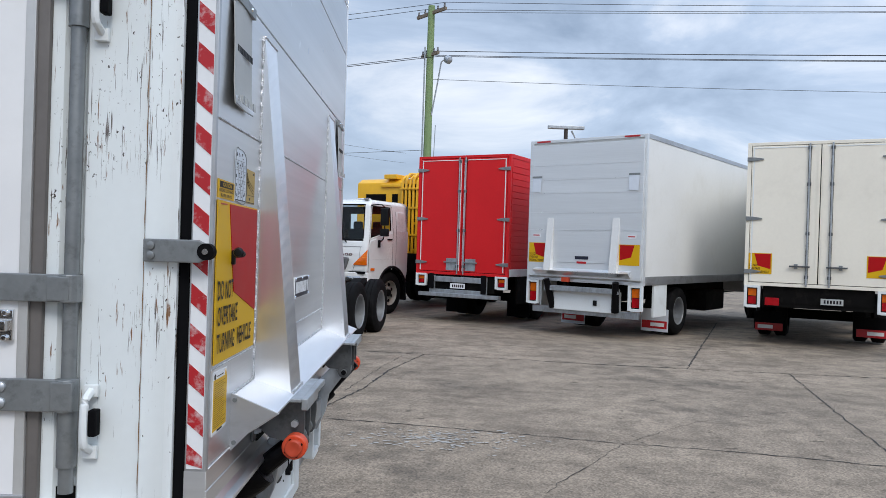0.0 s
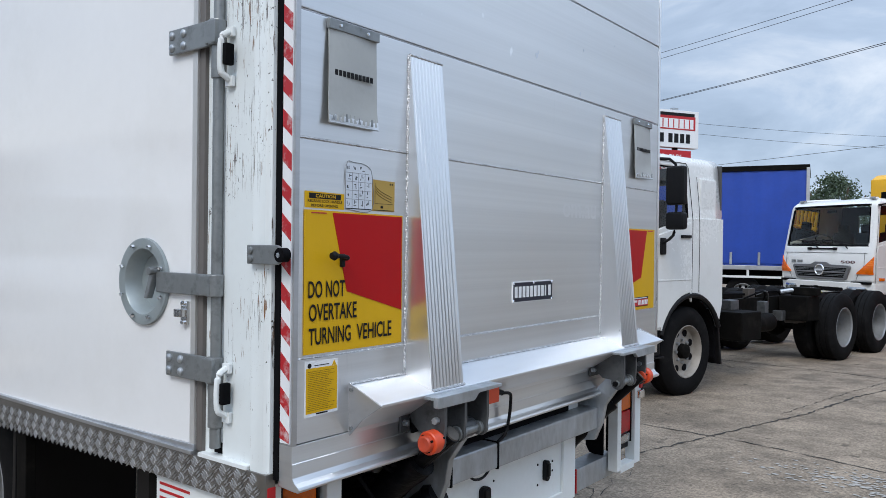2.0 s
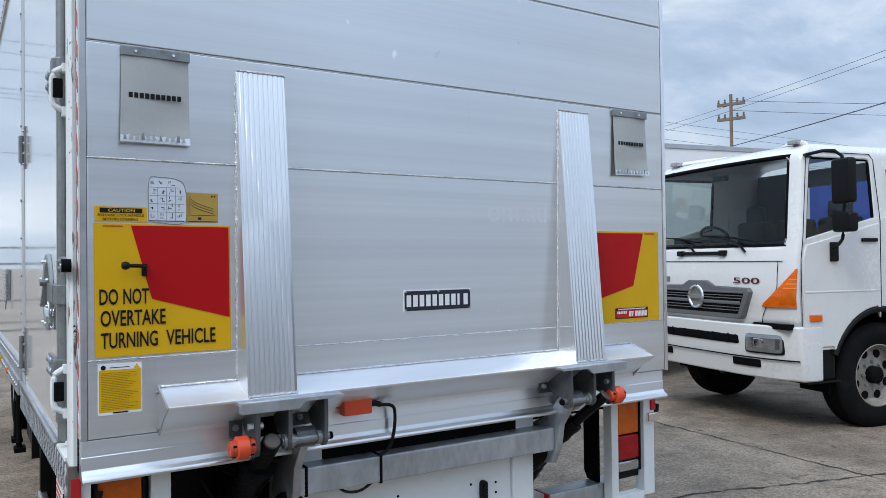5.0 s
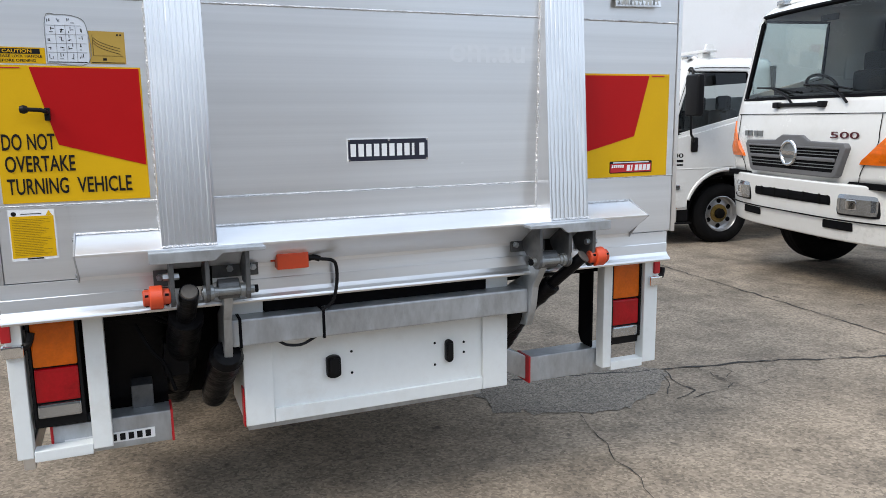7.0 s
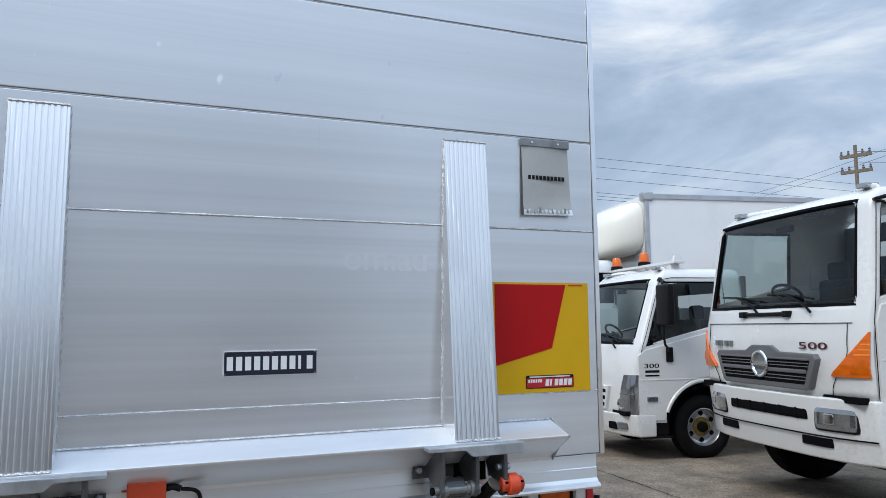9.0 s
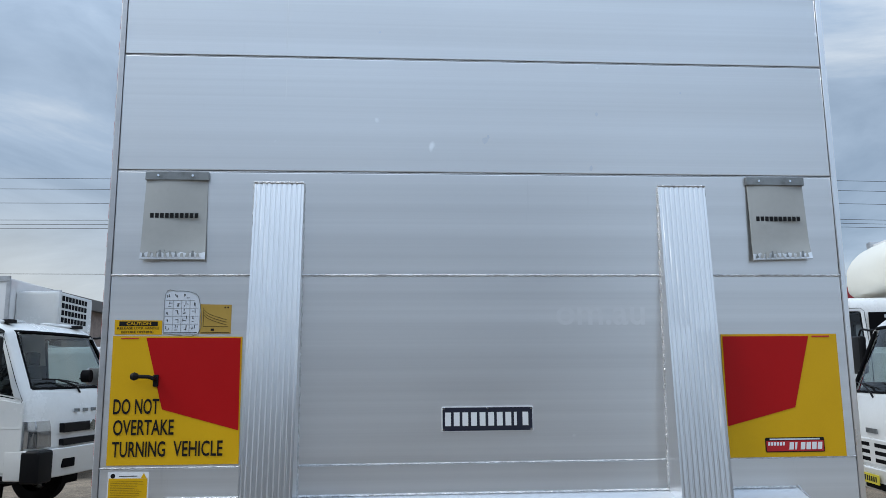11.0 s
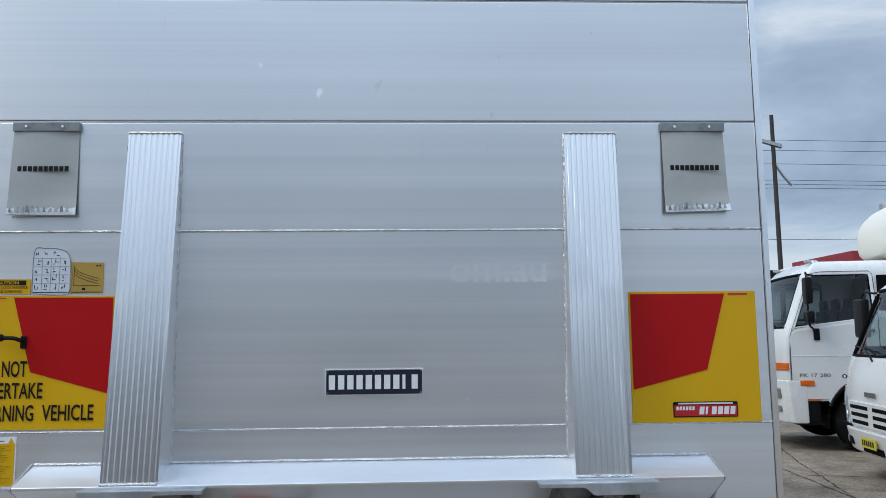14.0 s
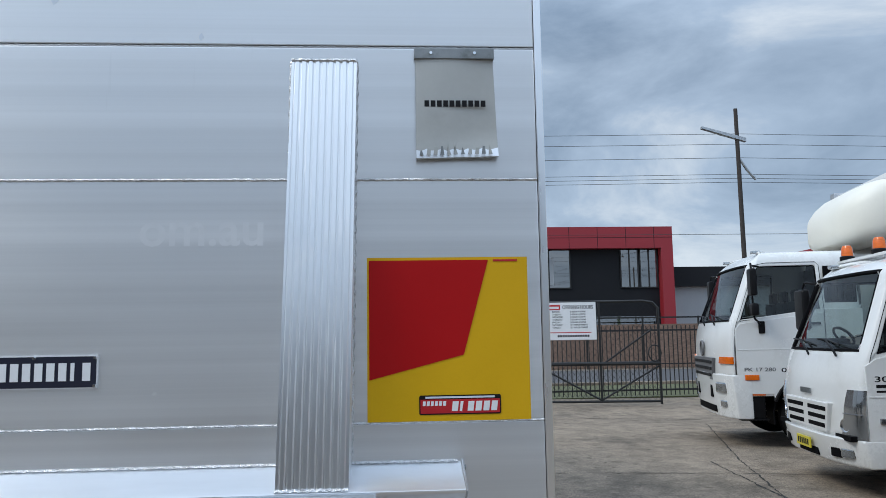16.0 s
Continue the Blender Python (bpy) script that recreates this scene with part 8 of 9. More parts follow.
def box_rear(m, label, W, L, z0, z1, mat, kind, group="box lorries parked at an angle"):
    """A box lorry seen from behind: x forward from its rear face, y left."""
    t = root("box_lorry", m, label, "truck", group)
    h = W / 2
    bd = part("box_body", boxes((0.03, L, -h, h, z0, z1)), mat, t, "", 0.015)
    # frame round the rear face
    fr_m = "white_worn" if kind != "lift" else "alu_pale"
    part("rear_frame", boxes((-0.01, 0.06, -h - 0.01, -h + 0.06, z0 - 0.04, z1 + 0.01), (-0.01, 0.06, h - 0.06, h + 0.01, z0 - 0.04, z1 + 0.01), (-0.01, 0.06, -h + 0.06, h - 0.06, z1 - 0.05, z1 + 0.01), (-0.01, 0.06, -h + 0.06, h - 0.06, z0 - 0.04, z0 + 0.02)), fr_m if kind == "lift" else mat, t, bevel=0.008)
    for s in (1, -1):
        part("cant_rail", boxes((0.06, L, min(s * (h - 0.03), s * (h + 0.012)), max(s * (h - 0.03), s * (h + 0.012)), z1 - 0.07, z1 + 0.015)), "alu_dull" if kind != "red" else mat, t, bevel=0.006)
        part("side_rail", boxes((0.06, L, min(s * (h - 0.03), s * (h + 0.014)), max(s * (h - 0.03), s * (h + 0.014)), z0 - 0.03, z0 + 0.13)), "alu_dull" if kind != "red" else "white_worn", t, bevel=0.006)
    if kind == "red":
        for s in (1, -1):
            for i in range(17):
                zz = z0 + 0.16 + i * (z1 - z0 - 0.26) / 17
                part("side_slat", boxes((0.08, L - 0.02, min(s * (h - 0.005), s * (h + 0.012)), max(s * (h - 0.005), s * (h + 0.012)), zz, zz + (z1 - z0 - 0.26) / 17 - 0.022)), mat, bd, bevel=0.006)
    if kind in ("red", "cream"):
        part("door_recess", boxes((0.021, 0.028, -h + 0.062, h - 0.062, z0 + 0.022, z1 - 0.052)), "rubber", t)
        for s in (1, -1):
            a, c = sorted((s * 0.008, s * (h - 0.070)))
            d = part("rear_door", boxes((-0.014, 0.02, a, c, z0 + 0.03, z1 - 0.06)), mat, t, "tall rear door with lock bars, shut", 0.006)
            a2, c2 = sorted((s * (h - 0.095), s * (h - 0.115)))
            part("edge_strip", boxes((-0.020, -0.012, a2, c2, z0 + 0.05, z1 - 0.08)), "white_worn", d)
            part("edge_strip", boxes((-0.020, -0.012, min(s * 0.10, s * (h - 0.1)), max(s * 0.10, s * (h - 0.1)), z1 - 0.10, z1 - 0.085)), "white_worn", d)
            for zz in (z0 + 0.22, (z0 + z1) / 2 - 0.1, z1 - 0.30):
                part("strap_hinge", make(prism, [(s * (h + 0.012), zz - 0.04), (s * (h - 0.12), zz - 0.035), (s * (h - 0.27), zz - 0.012), (s * (h - 0.27), zz + 0.012), (s * (h - 0.12), zz + 0.035), (s * (h + 0.012), zz + 0.04)], "x", -0.036, -0.014), "zinc", d, bevel=0.004)
            lb = 0.075 if kind == "red" else 0.185                 # the lock bars stand wider apart on the cream doors
            part("lock_bar", make(cyl, (-0.040, s * lb, z0 - 0.02), (-0.040, s * lb, z1 - 0.03), 0.016, seg=10), "galv", d, "grey lock bar")
            part("centre_strip", boxes((-0.022, -0.012, min(s * 0.035, s * 0.055), max(s * 0.035, s * 0.055), z0 + 0.05, z1 - 0.08)), "white_worn" if kind == "red" else mat, d)
            bm = bmesh.new()
            for zz in (z0 + 0.12, z0 + 0.9, z1 - 0.8, z1 - 0.15):
                bx(bm, -0.052, -0.012, s * lb - 0.032, s * lb + 0.032, zz, zz + 0.06)
            part("bar_keeper", bm, "dark_zinc", d, bevel=0.004)
            part("bar_seal", boxes((-0.017, -0.0135, s * lb - 0.024, s * lb - 0.018, z0 + 0.04, z1 - 0.07), (-0.017, -0.0135, s * lb + 0.018, s * lb + 0.024, z0 + 0.04, z1 - 0.07)), "chassis", d)
            if kind == "red":
                a, c = sorted((s * 0.11, s * 0.36))
                kp = part("kick_plate", boxes((-0.020, -0.012, a, c, z0 + 0.06, z0 + 0.32)), "galv", d, bevel=0.002)
                part("lever", boxes((-0.050, -0.028, s * 0.24 - 0.17, s * 0.24 + 0.17, z0 + 0.22, z0 + 0.25)), "zinc", kp, bevel=0.006)
            else:
                part("lever", boxes((-0.070, -0.040, s * 0.30 - 0.17, s * 0.30 + 0.17, z0 + 0.32, z0 + 0.35)), "dark_zinc", d, bevel=0.008)
                part("lever_mount", boxes((-0.050, -0.012, s * 0.36 - 0.03, s * 0.36 + 0.03, z0 + 0.29, z0 + 0.38)), "zinc", d, bevel=0.006)
    if kind in ("cream", "lift"):
        zs0 = z0 + (0.18 if kind == "cream" else 0.32)
        for s in (1, -1):
            a, c = sorted((s * (h - 0.06), s * (h - 0.46)))
            so = -0.048 if kind == "lift" else 0.0
            sg = part("warning_sign" if s > 0 else "marker_sign", boxes((so - 0.018, so - 0.013, a, c, zs0, zs0 + 0.38)), "sign_y", t, "yellow and red rear marker sign")
            i_, o_ = s * (h - 0.44), s * (h - 0.16)
            part("red_field", make(prism, [(i_ * 1.0, zs0 + 0.37), (o_ - s * 0.0, zs0 + 0.37), (s * (h - 0.22), zs0 + 0.15), (i_, zs0 + 0.09)], "x", so - 0.0195, so - 0.0178), "sign_r", sg)
            if s > 0:
                for txt, yo, q, wd in (("DO", 0.0, 0, 0.055), ("NOT", 0.07, 0, 0.08), ("OVERTAKE", 0.0, 1, 0.19), ("TURNING", 0.0, 2, 0.165), ("VEHICLE", 0.185, 2, 0.155)):
                    letters("lettering", txt, "black_print", sg, pose(so - 0.0200, h - 0.075 - yo, zs0 + 0.135 - q * 0.06, 90, 0, -90), wd, 0.045)
    if kind == "lift":
        pf = part("tail_lift_platform", boxes((-0.06, -0.012, -h + 0.03, h - 0.03, z0 + 0.05, z1 - 0.10)), "alu_pale", t, "folded aluminium tail lift platform", 0.006)
        bm = bmesh.new()
        for zz in (z0 + 0.33, z0 + 0.95, z0 + 1.28, z0 + 1.66, z0 + 1.92, z0 + 2.2):
            bx(bm, -0.064, -0.058, -h + 0.03, h - 0.03, zz, zz + 0.010)
        part("plank_joint", bm, "alu_bright", pf)
        for s in (0.69, -0.69):
            bm = bmesh.new()
            hexa(bm, [(-0.062, s - 0.07, z0 + 1.18), (-0.062, s + 0.07, z0 + 1.18), (-0.068, s + 0.07, z0 + 1.18), (-0.068, s - 0.07, z0 + 1.18), (-0.06, s - 0.075, z0 + 0.16), (-0.06, s + 0.075, z0 + 0.16), (-0.18, s + 0.075, z0 + 0.16), (-0.18, s - 0.075, z0 + 0.16)])
            part("gusset", bm, "white_paint", t, "tapering white upright on the platform", 0.006)
        part("shelf", make(prism, [(-0.06, z0 + 0.22), (-0.19, z0 + 0.17), (-0.06, z0 + 0.08)], "y", -h + 0.22, h - 0.22), "alu_bright", t, "folded aluminium shelf", 0.004)
        for s in (1, -1):
            a, c = sorted((s * (h - 0.10), s * (h - 0.30)))
            fg = part("warning_flag", make(hexa, [(-0.072, a, z1 - 0.72), (-0.072, c, z1 - 0.72), (-0.066, c, z1 - 0.72), (-0.066, a, z1 - 0.72), (-0.085, a + 0.01, z1 - 1.02), (-0.095, c - 0.01, z1 - 1.00), (-0.088, c - 0.01, z1 - 1.00), (-0.078, a + 0.01, z1 - 1.02)]), "paper", t, "pale vinyl flag")
            part("clamp", boxes((-0.078, -0.060, a - 0.005, c + 0.005, z1 - 0.735, z1 - 0.70)), "zinc", fg)
            ll = part("load_label", boxes((-0.066, -0.059, s * (h - 0.22) - 0.09, s * (h - 0.22) + 0.09, z0 + 0.80, z0 + 0.88)), "tape_w", t, "white load label")
            part("red_stroke", boxes((-0.0675, -0.0655, s * (h - 0.22) - 0.07, s * (h - 0.22) + 0.07, z0 + 0.835, z0 + 0.855)), "tape_r", ll)
        plt = part("maker_plate", boxes((-0.066, -0.059, -0.14, 0.14, z0 + 0.40, z0 + 0.46)), "navy", t, "dark maker's plate")
        part("dealer_badge", boxes((-0.066, -0.059, -0.10, 0.10, z0 + 0.32, z0 + 0.36)), "tape_r", t, "small red dealer badge")
        part("lift_beam", boxes((-0.10, 0.0, -0.78, 0.78, z0 - 0.22, z0 - 0.12)), "galv", t, "galvanised lift beam", 0.008)
        pb = part("pump_box", boxes((0.0, 0.4, -0.62, 0.62, z0 - 0.58, z0 - 0.20)), "white_worn", t, "white steel pump box", 0.01)
        part("latch", boxes((-0.02, 0.0, -0.32, -0.24, z0 - 0.46, z0 - 0.36)), "plastic", pb, bevel=0.01)
        part("flasher_box", boxes((-0.10, -0.04, 0.24, 0.40, z0 - 0.04, z0 + 0.05)), "orange_roller", t, bevel=0.008)
        for s in (0.72, -0.74):
            part("ram_bellows", make(cyl, (-0.12, s, z0 + 0.0), (0.05, s * 0.9, z0 - 0.55), 0.06, 0.075, 14), "grease", t, "black hydraulic ram")
        part("underrun_bar", boxes((0.06, 0.16, -h + 0.12, h - 0.10, z0 - 0.66, z0 - 0.54)), "galv", t, bevel=0.01)
        part("header_lamp", boxes((-0.02, 0.0, 0.78, 1.08, z1 - 0.035, z1 - 0.005), (-0.02, 0.0, -1.08, -0.78, z1 - 0.035, z1 - 0.005)), "tape_r", t)
    if kind == "red":
        part("bumper_bar", boxes((-0.10, 0.02, -h + 0.15, h - 0.12, z0 - 0.52, z0 - 0.44)), "galv", t, "grey steel rear bumper bar", 0.01)
        bm = boxes((-0.06, 0.0, 0.62, 0.74, z0 - 0.44, z0 - 0.06), (-0.06, 0.0, -0.66, -0.54, z0 - 0.44, z0 - 0.06), (-0.04, 0.0, -0.54, 0.62, z0 - 0.20, z0 - 0.08), (-0.04, 0.0, -0.54, 0.62, z0 - 0.44, z0 - 0.36))
        part("tow_frame", bm, "galv", t, "grey steel tow frame", 0.008)
        npl = part("number_plate", boxes((-0.055, -0.045, -0.14, 0.22, z0 - 0.33, z0 - 0.22)), "tape_w", t, "white number plate with plain bars", 0.003)
        part("plate_bar", boxes(*[(-0.0565, -0.0545, -0.11 + i * 0.05, -0.08 + i * 0.05, z0 - 0.305, z0 - 0.245) for i in range(6)]), "black_print", npl)
        part("dark_gear", boxes((0.02, 0.5, -0.8, 0.8, z0 - 0.40, z0 - 0.04)), "chassis", t)
        part("rubber_buffer", boxes((-0.12, -0.05, 0.62, 0.73, z0 - 0.36, z0 - 0.02), (-0.12, -0.05, -0.66, -0.55, z0 - 0.42, z0 - 0.02)), "rubber", t, bevel=0.02)
    if kind == "cream":
        part("rear_bumper", boxes((0.05, 0.2, -h + 0.3, h - 0.3, z0 - 0.42, z0 - 0.30)), "chassis", t, "black rear bar", 0.01)
        part("dark_gear", boxes((0.04, 0.6, -0.9, 0.9, z0 - 0.34, z0 - 0.04)), "chassis", t)
        npl = part("number_plate", boxes((-0.01, 0.0, -0.42, -0.06, z0 - 0.33, z0 - 0.22)), "flap", t, "dull number plate with plain bars", 0.003)
        part("plate_bar", boxes(*[(-0.0115, -0.0095, -0.39 + i * 0.05, -0.36 + i * 0.05, z0 - 0.305, z0 - 0.245) for i in range(6)]), "black_print", npl)
        part("tail_stack", boxes((-0.01, 0.05, 0.62, 0.86, z0 - 0.39, z0 - 0.25)), "red_lens", t, bevel=0.01)
    # lamp guards and lamps
    for s in (1, -1):
        a, c = sorted((s * (h + 0.0), s * (h - 0.28)))
        zl, zh = (z0 - 0.50, z0 - 0.04) if kind == "lift" else ((z0 - 0.30, z0 - 0.03) if kind == "red" else (z0 - 0.44, z0 - 0.04))
        w_ = 0.05
        part("lamp_guard", boxes((-0.03, 0.03, a, a + w_, zl, zh), (-0.03, 0.03, c - w_, c, zl, zh), (-0.03, 0.03, a + w_, c - w_, zl - 0.01, zl + 0.04), (-0.03, 0.03, a + w_, c - w_, zh - 0.04, zh)), "white_worn", t, "white lamp guard frame", 0.006)
        hs = part("tail_lamp", boxes((0.02, 0.07, a + w_ + 0.01, c - w_ - 0.01, zl + 0.05, zh - 0.05)), "plastic", t, "tail lamp with amber and red lenses", 0.006)
        zm = (zl + zh) / 2
        part("lens", boxes((0.008, 0.03, a + w_ + 0.02, c - w_ - 0.02, zm + 0.01, zh - 0.06)), "amber_dark", hs, bevel=0.005)
        part("lens", boxes((0.008, 0.03, a + w_ + 0.02, c - w_ - 0.02, zl + 0.06, zm)), "red_lens", hs, bevel=0.005)
        wheel(t, (1.95, s * (h - 0.20), 0.47), 0.47, 0.26, s, "rim", dual=True)
        fx = 1.95 - 0.62
        mf = part("mudflap", boxes((fx, fx + 0.02, min(s * (h - 0.05), s * (h - 0.60)), max(s * (h - 0.05), s * (h - 0.60)), 0.16 if kind == "cream" else 0.08, 0.52)), "paper" if kind == "lift" else "rubber", t, "mudflap with a dealer stripe")
        if kind != "red":
            part("flap_stripe", boxes((fx - 0.004, fx, min(s * (h - 0.07), s * (h - 0.58)), max(s * (h - 0.07), s * (h - 0.58)), 0.14, 0.29)), "tape_r", mf)
            part("white_bar", boxes((fx - 0.006, fx - 0.003, min(s * (h - 0.12), s * (h - 0.40)), max(s * (h - 0.12), s * (h - 0.40)), 0.18, 0.25)), "tape_w", mf)
        part("guard_plate", boxes((0.5, 1.1, min(s * (h - 0.04), s * h), max(s * (h - 0.04), s * h), 0.42, z0 - 0.03)), "white_worn" if kind == "lift" else "chassis", t)
    for s in (0.43, -0.43):
        part("chassis_rail", boxes((0.2, L + 1.5, s - 0.04, s + 0.04, 0.66, z0 - 0.03)), "chassis", t)
    part("axle", make(cyl, (1.95, -h + 0.4, 0.47), (1.95, h - 0.4, 0.47), 0.10, seg=12), "chassis", t)
    for s in (1, -1):
        wheel(t, (L + 0.9, s * (h - 0.2), 0.47), 0.47, 0.26, s, "rim")
    part("cab_shell", boxes((L + 0.15, L + 1.9, -h + 0.08, h - 0.08, 0.7, 2.6)), "white_paint", t, "white cab ahead of the box", 0.08)
    part("fuel_tank", boxes((3.4, 4.6, -h + 0.05, -h + 0.5, 0.40, 0.85)), "chassis", t, bevel=0.04)
    return t


box_rear(pose(1.10, 14.75, gz(1.1, 14.75) + 0.02, 0, 0, 59.8), "red box lorry with white-edged twin rear doors", 2.24, 5.6, 1.05, 3.60, "red", "red")
box_rear(pose(3.34, 12.65, gz(3.3, 12.6) + 0.02, 0, 0, 51.0), "white box lorry with a folded aluminium tail lift", 2.44, 6.5, 1.05, 3.75, "white_aged", "lift")
box_rear(pose(7.37, 11.75, gz(7.2, 11.7) + 0.02, 0, 0, 61.0), "cream box lorry with twin rear doors and marker signs", 2.44, 6.0, 1.11, 3.70, "cream", "cream")

# blue curtain-sided lorry beyond
def curtain_truck(m):
    t = root("curtain_lorry", m, "lorry with a blue vinyl side curtain over a white tray", "truck")
    L = 8.0
    part("box_body", boxes((-L, 0, 0.05, 2.45, 1.15, 3.9)), "blue", t, "blue curtain body", 0.03)
    bm = bmesh.new()
    k = 80
    top = [bm.verts.new((-L + L * i / k, 0.04 - 0.012 * math.sin(i * 1.3), 3.82)) for i in range(k + 1)]
    low = [bm.verts.new((-L + L * i / k, 0.02 - 0.02 * math.sin(i * 1.3 + 0.5), 1.32)) for i in range(k + 1)]
    for i in range(k):
        bm.faces.new((top[i], top[i + 1], low[i + 1], low[i]))
    part("curtain", bm, "blue", t, "slack blue vinyl curtain with buckles")
    part("roof_rail", boxes((-L - 0.02, 0.03, 0.0, 2.5, 3.84, 3.98)), "chassis", t, "dark roof rail", 0.01)
    part("corner_post", boxes((-0.05, 0.03, -0.01, 0.06, 1.15, 3.9)), "alu_dull", t)
    part("side_rail", boxes((-L, 0.02, -0.01, 0.08, 1.14, 1.26)), "alu_dull", t, "grey tray rail", 0.01)
    bm = bmesh.new()
    for i in range(11):
        bx(bm, -0.5 - i * 0.72, -0.44 - i * 0.72, -0.03, 0.0, 1.28, 1.62)
    part("buckle", bm, "galv", t, "grey curtain buckles")
    part("tie_rail", boxes((-L, 0.0, 0.0, 0.05, 0.92, 0.98), *[(-0.6 - i * 0.9, -0.54 - i * 0.9, 0.0, 0.05, 0.98, 1.14) for i in range(8)]), "white_worn", t, "white tie rail under the tray")
    for xx in (-1.6, -2.9, -6.8):
        for yy, s in ((0.25, -1), (2.2, 1)):
            wheel(t, (xx, yy, 0.48), 0.48, 0.28, s, "rim")
    part("chassis_rail", boxes((-L, 0, 0.7, 0.8, 0.7, 1.12), (-L, 0, 1.65, 1.75, 0.7, 1.12)), "chassis", t)
    return t


curtain_truck(pose(-3.30, 20.5, gz(-3.3, 20.5), 0, 0, 12.0))

# small lorry nose-on beyond the side of the box truck
fx, fy = -7.62, -2.86
fuso = cab_truck(pose(fx, fy, gz(fx, fy), 0, 0, 78.0), "white light lorry with a black lower bumper", W=1.97, L=1.7, axle=1.22, r=0.38, floor=0.80, style="fuso", rear_axles=(4.4,), chassis_len=5.6)

# ---- ground ----
def ground_sheet():
    bm = bmesh.new()
    xs = [-400, -120, -60, -40, -30, -24, -20, -17, -15.5, -14] + [-14 + i for i in range(1, 15)] + [2, 4, 8, 14, 20, 30, 60, 120, 400]
    ys = [-400, -120, -60, -30, -15, -8, -4, 0, 2, 4, 6, 8, 10, 12, 14, 16, 18, 20, 25, 30, 60, 120, 400]
    grid = [[bm.verts.new((x, y, gz(x, y))) for y in ys] for x in xs]
    for a, b_ in zip(grid, grid[1:]):
        for j in range(len(ys) - 1):
            bm.faces.new((a[j], b_[j], b_[j + 1], a[j + 1]))
    g = part("ground", bm, "concrete", None)
    return tagged(g, "worn grey-brown concrete yard with cracks and joints", "ground", kind="structure")


ground_sheet()


def crack(pts, width, seed, name="joint"):
    """A dark open joint or crack that wanders over the concrete."""
    rr = random.Random(seed)
    fine = []
    for (x0, y0), (x1, y1) in zip(pts, pts[1:]):
        d = math.hypot(x1 - x0, y1 - y0)
        k = max(2, int(d / 0.07))
        for i in range(k):
            u = i / k
            fine.append((x0 + (x1 - x0) * u + rr.gauss(0, 0.008), y0 + (y1 - y0) * u + rr.gauss(0, 0.008)))
    fine.append(pts[-1])
    bm = bmesh.new()
    a, c = [], []
    for i, (x, y) in enumerate(fine):
        p, q = fine[max(0, i - 1)], fine[min(len(fine) - 1, i + 1)]
        dx, dy = q[0] - p[0], q[1] - p[1]
        n_ = math.hypot(dx, dy) or 1
        w = width * rr.uniform(0.22, 1.15) / 2
        a.append(bm.verts.new((x - dy / n_ * w, y + dx / n_ * w, gz(x, y) + 0.004)))
        c.append(bm.verts.new((x + dy / n_ * w * rr.uniform(0.5, 1.2), y - dx / n_ * w * rr.uniform(0.5, 1.2), gz(x, y) + 0.004)))
    for i in range(len(fine) - 1):
        bm.faces.new((a[i], a[i + 1], c[i + 1], c[i]))
    o = part(name, bm, "crack", None)
    return tagged(o, "dark crack in the concrete", "crack", "cracks in the yard", kind="structure")


# cracks list
crack([(-9.0, 11.2), (-4.0, 10.5), (-0.54, 9.82), (0.41, 9.58), (1.49, 9.38), (2.84, 9.10), (4.13, 8.92), (5.48, 8.72), (6.74, 8.57), (12.0, 7.8)], 0.034, 1)
crack([(-4.05, 5.66), (-2.03, 5.40), (-0.38, 5.18), (0.52, 4.99), (1.44, 4.75), (2.14, 4.56), (3.01, 4.40), (4.06, 4.08), (9.0, 3.0)], 0.020, 2)
crack([(-8.0, 6.1), (-4.05, 5.66)], 0.030, 3)
crack([(4.13, 8.92), (5.24, 11.53), (7.41, 16.6)], 0.032, 4)
crack([(5.48, 8.72), (4.76, 6.14), (4.36, 4.60), (4.0, 3.2)], 0.020, 5)
crack([(2.14, 4.56), (1.82, 4.04), (1.48, 3.53), (1.3, 3.2)], 0.009, 6)
crack([(0.41, 9.58), (-0.01, 8.06), (-0.24, 6.67), (-0.52, 5.73), (-0.82, 4.61), (-1.02, 4.01), (-1.16, 3.29), (-1.35, 2.4)], 0.028, 7)
crack([(0.10, 9.4), (-0.15, 8.2), (-0.33, 7.1), (-0.42, 6.6)], 0.012, 17)
crack([(2.14, 4.56), (3.05, 5.46), (4.23, 6.07), (4.73, 6.19)], 0.007, 8)
crack([(-0.72, 2.47), (-0.42, 2.38), (-0.17, 2.30), (0.03, 2.30), (0.18, 2.22), (0.6, 2.1)], 0.008, 10)
crack([(-1.12, 3.32), (-0.97, 3.26), (-0.87, 3.25), (-0.76, 3.24), (-0.69, 3.07)], 0.011, 60)
crack([(-1.06, 3.54), (-0.98, 3.55), (-0.9, 3.52), (-0.84, 3.54), (-0.75, 3.52), (-0.7, 3.42), (-0.68, 3.27), (-0.66, 3.15)], 0.007, 61)
crack([(-0.76, 3.5), (-0.68, 3.55), (-0.71, 3.68), (-0.75, 3.85)], 0.004, 62)
crack([(-1.03, 3.7), (-0.95, 3.68), (-0.87, 3.58)], 0.004, 63)
crack([(-1.01, 3.92), (-0.94, 3.94), (-0.81, 3.89)], 0.003, 64)
crack([(-1.19, 3.23), (-1.04, 3.26), (-0.9, 3.19), (-0.77, 3.07)], 0.008, 65)
crack([(-14.6, 4.2), (-14.6, 5.37), (-13.72, 8.30)], 0.05, 12)
crack([(-7.6, 1.9), (-7.34, 3.88), (-7.05, 5.93), (-6.6, 7.6)], 0.03, 13)
crack([(-12.88, 8.07), (-8.04, 6.52), (-5.53, 5.82)], 0.025, 14)
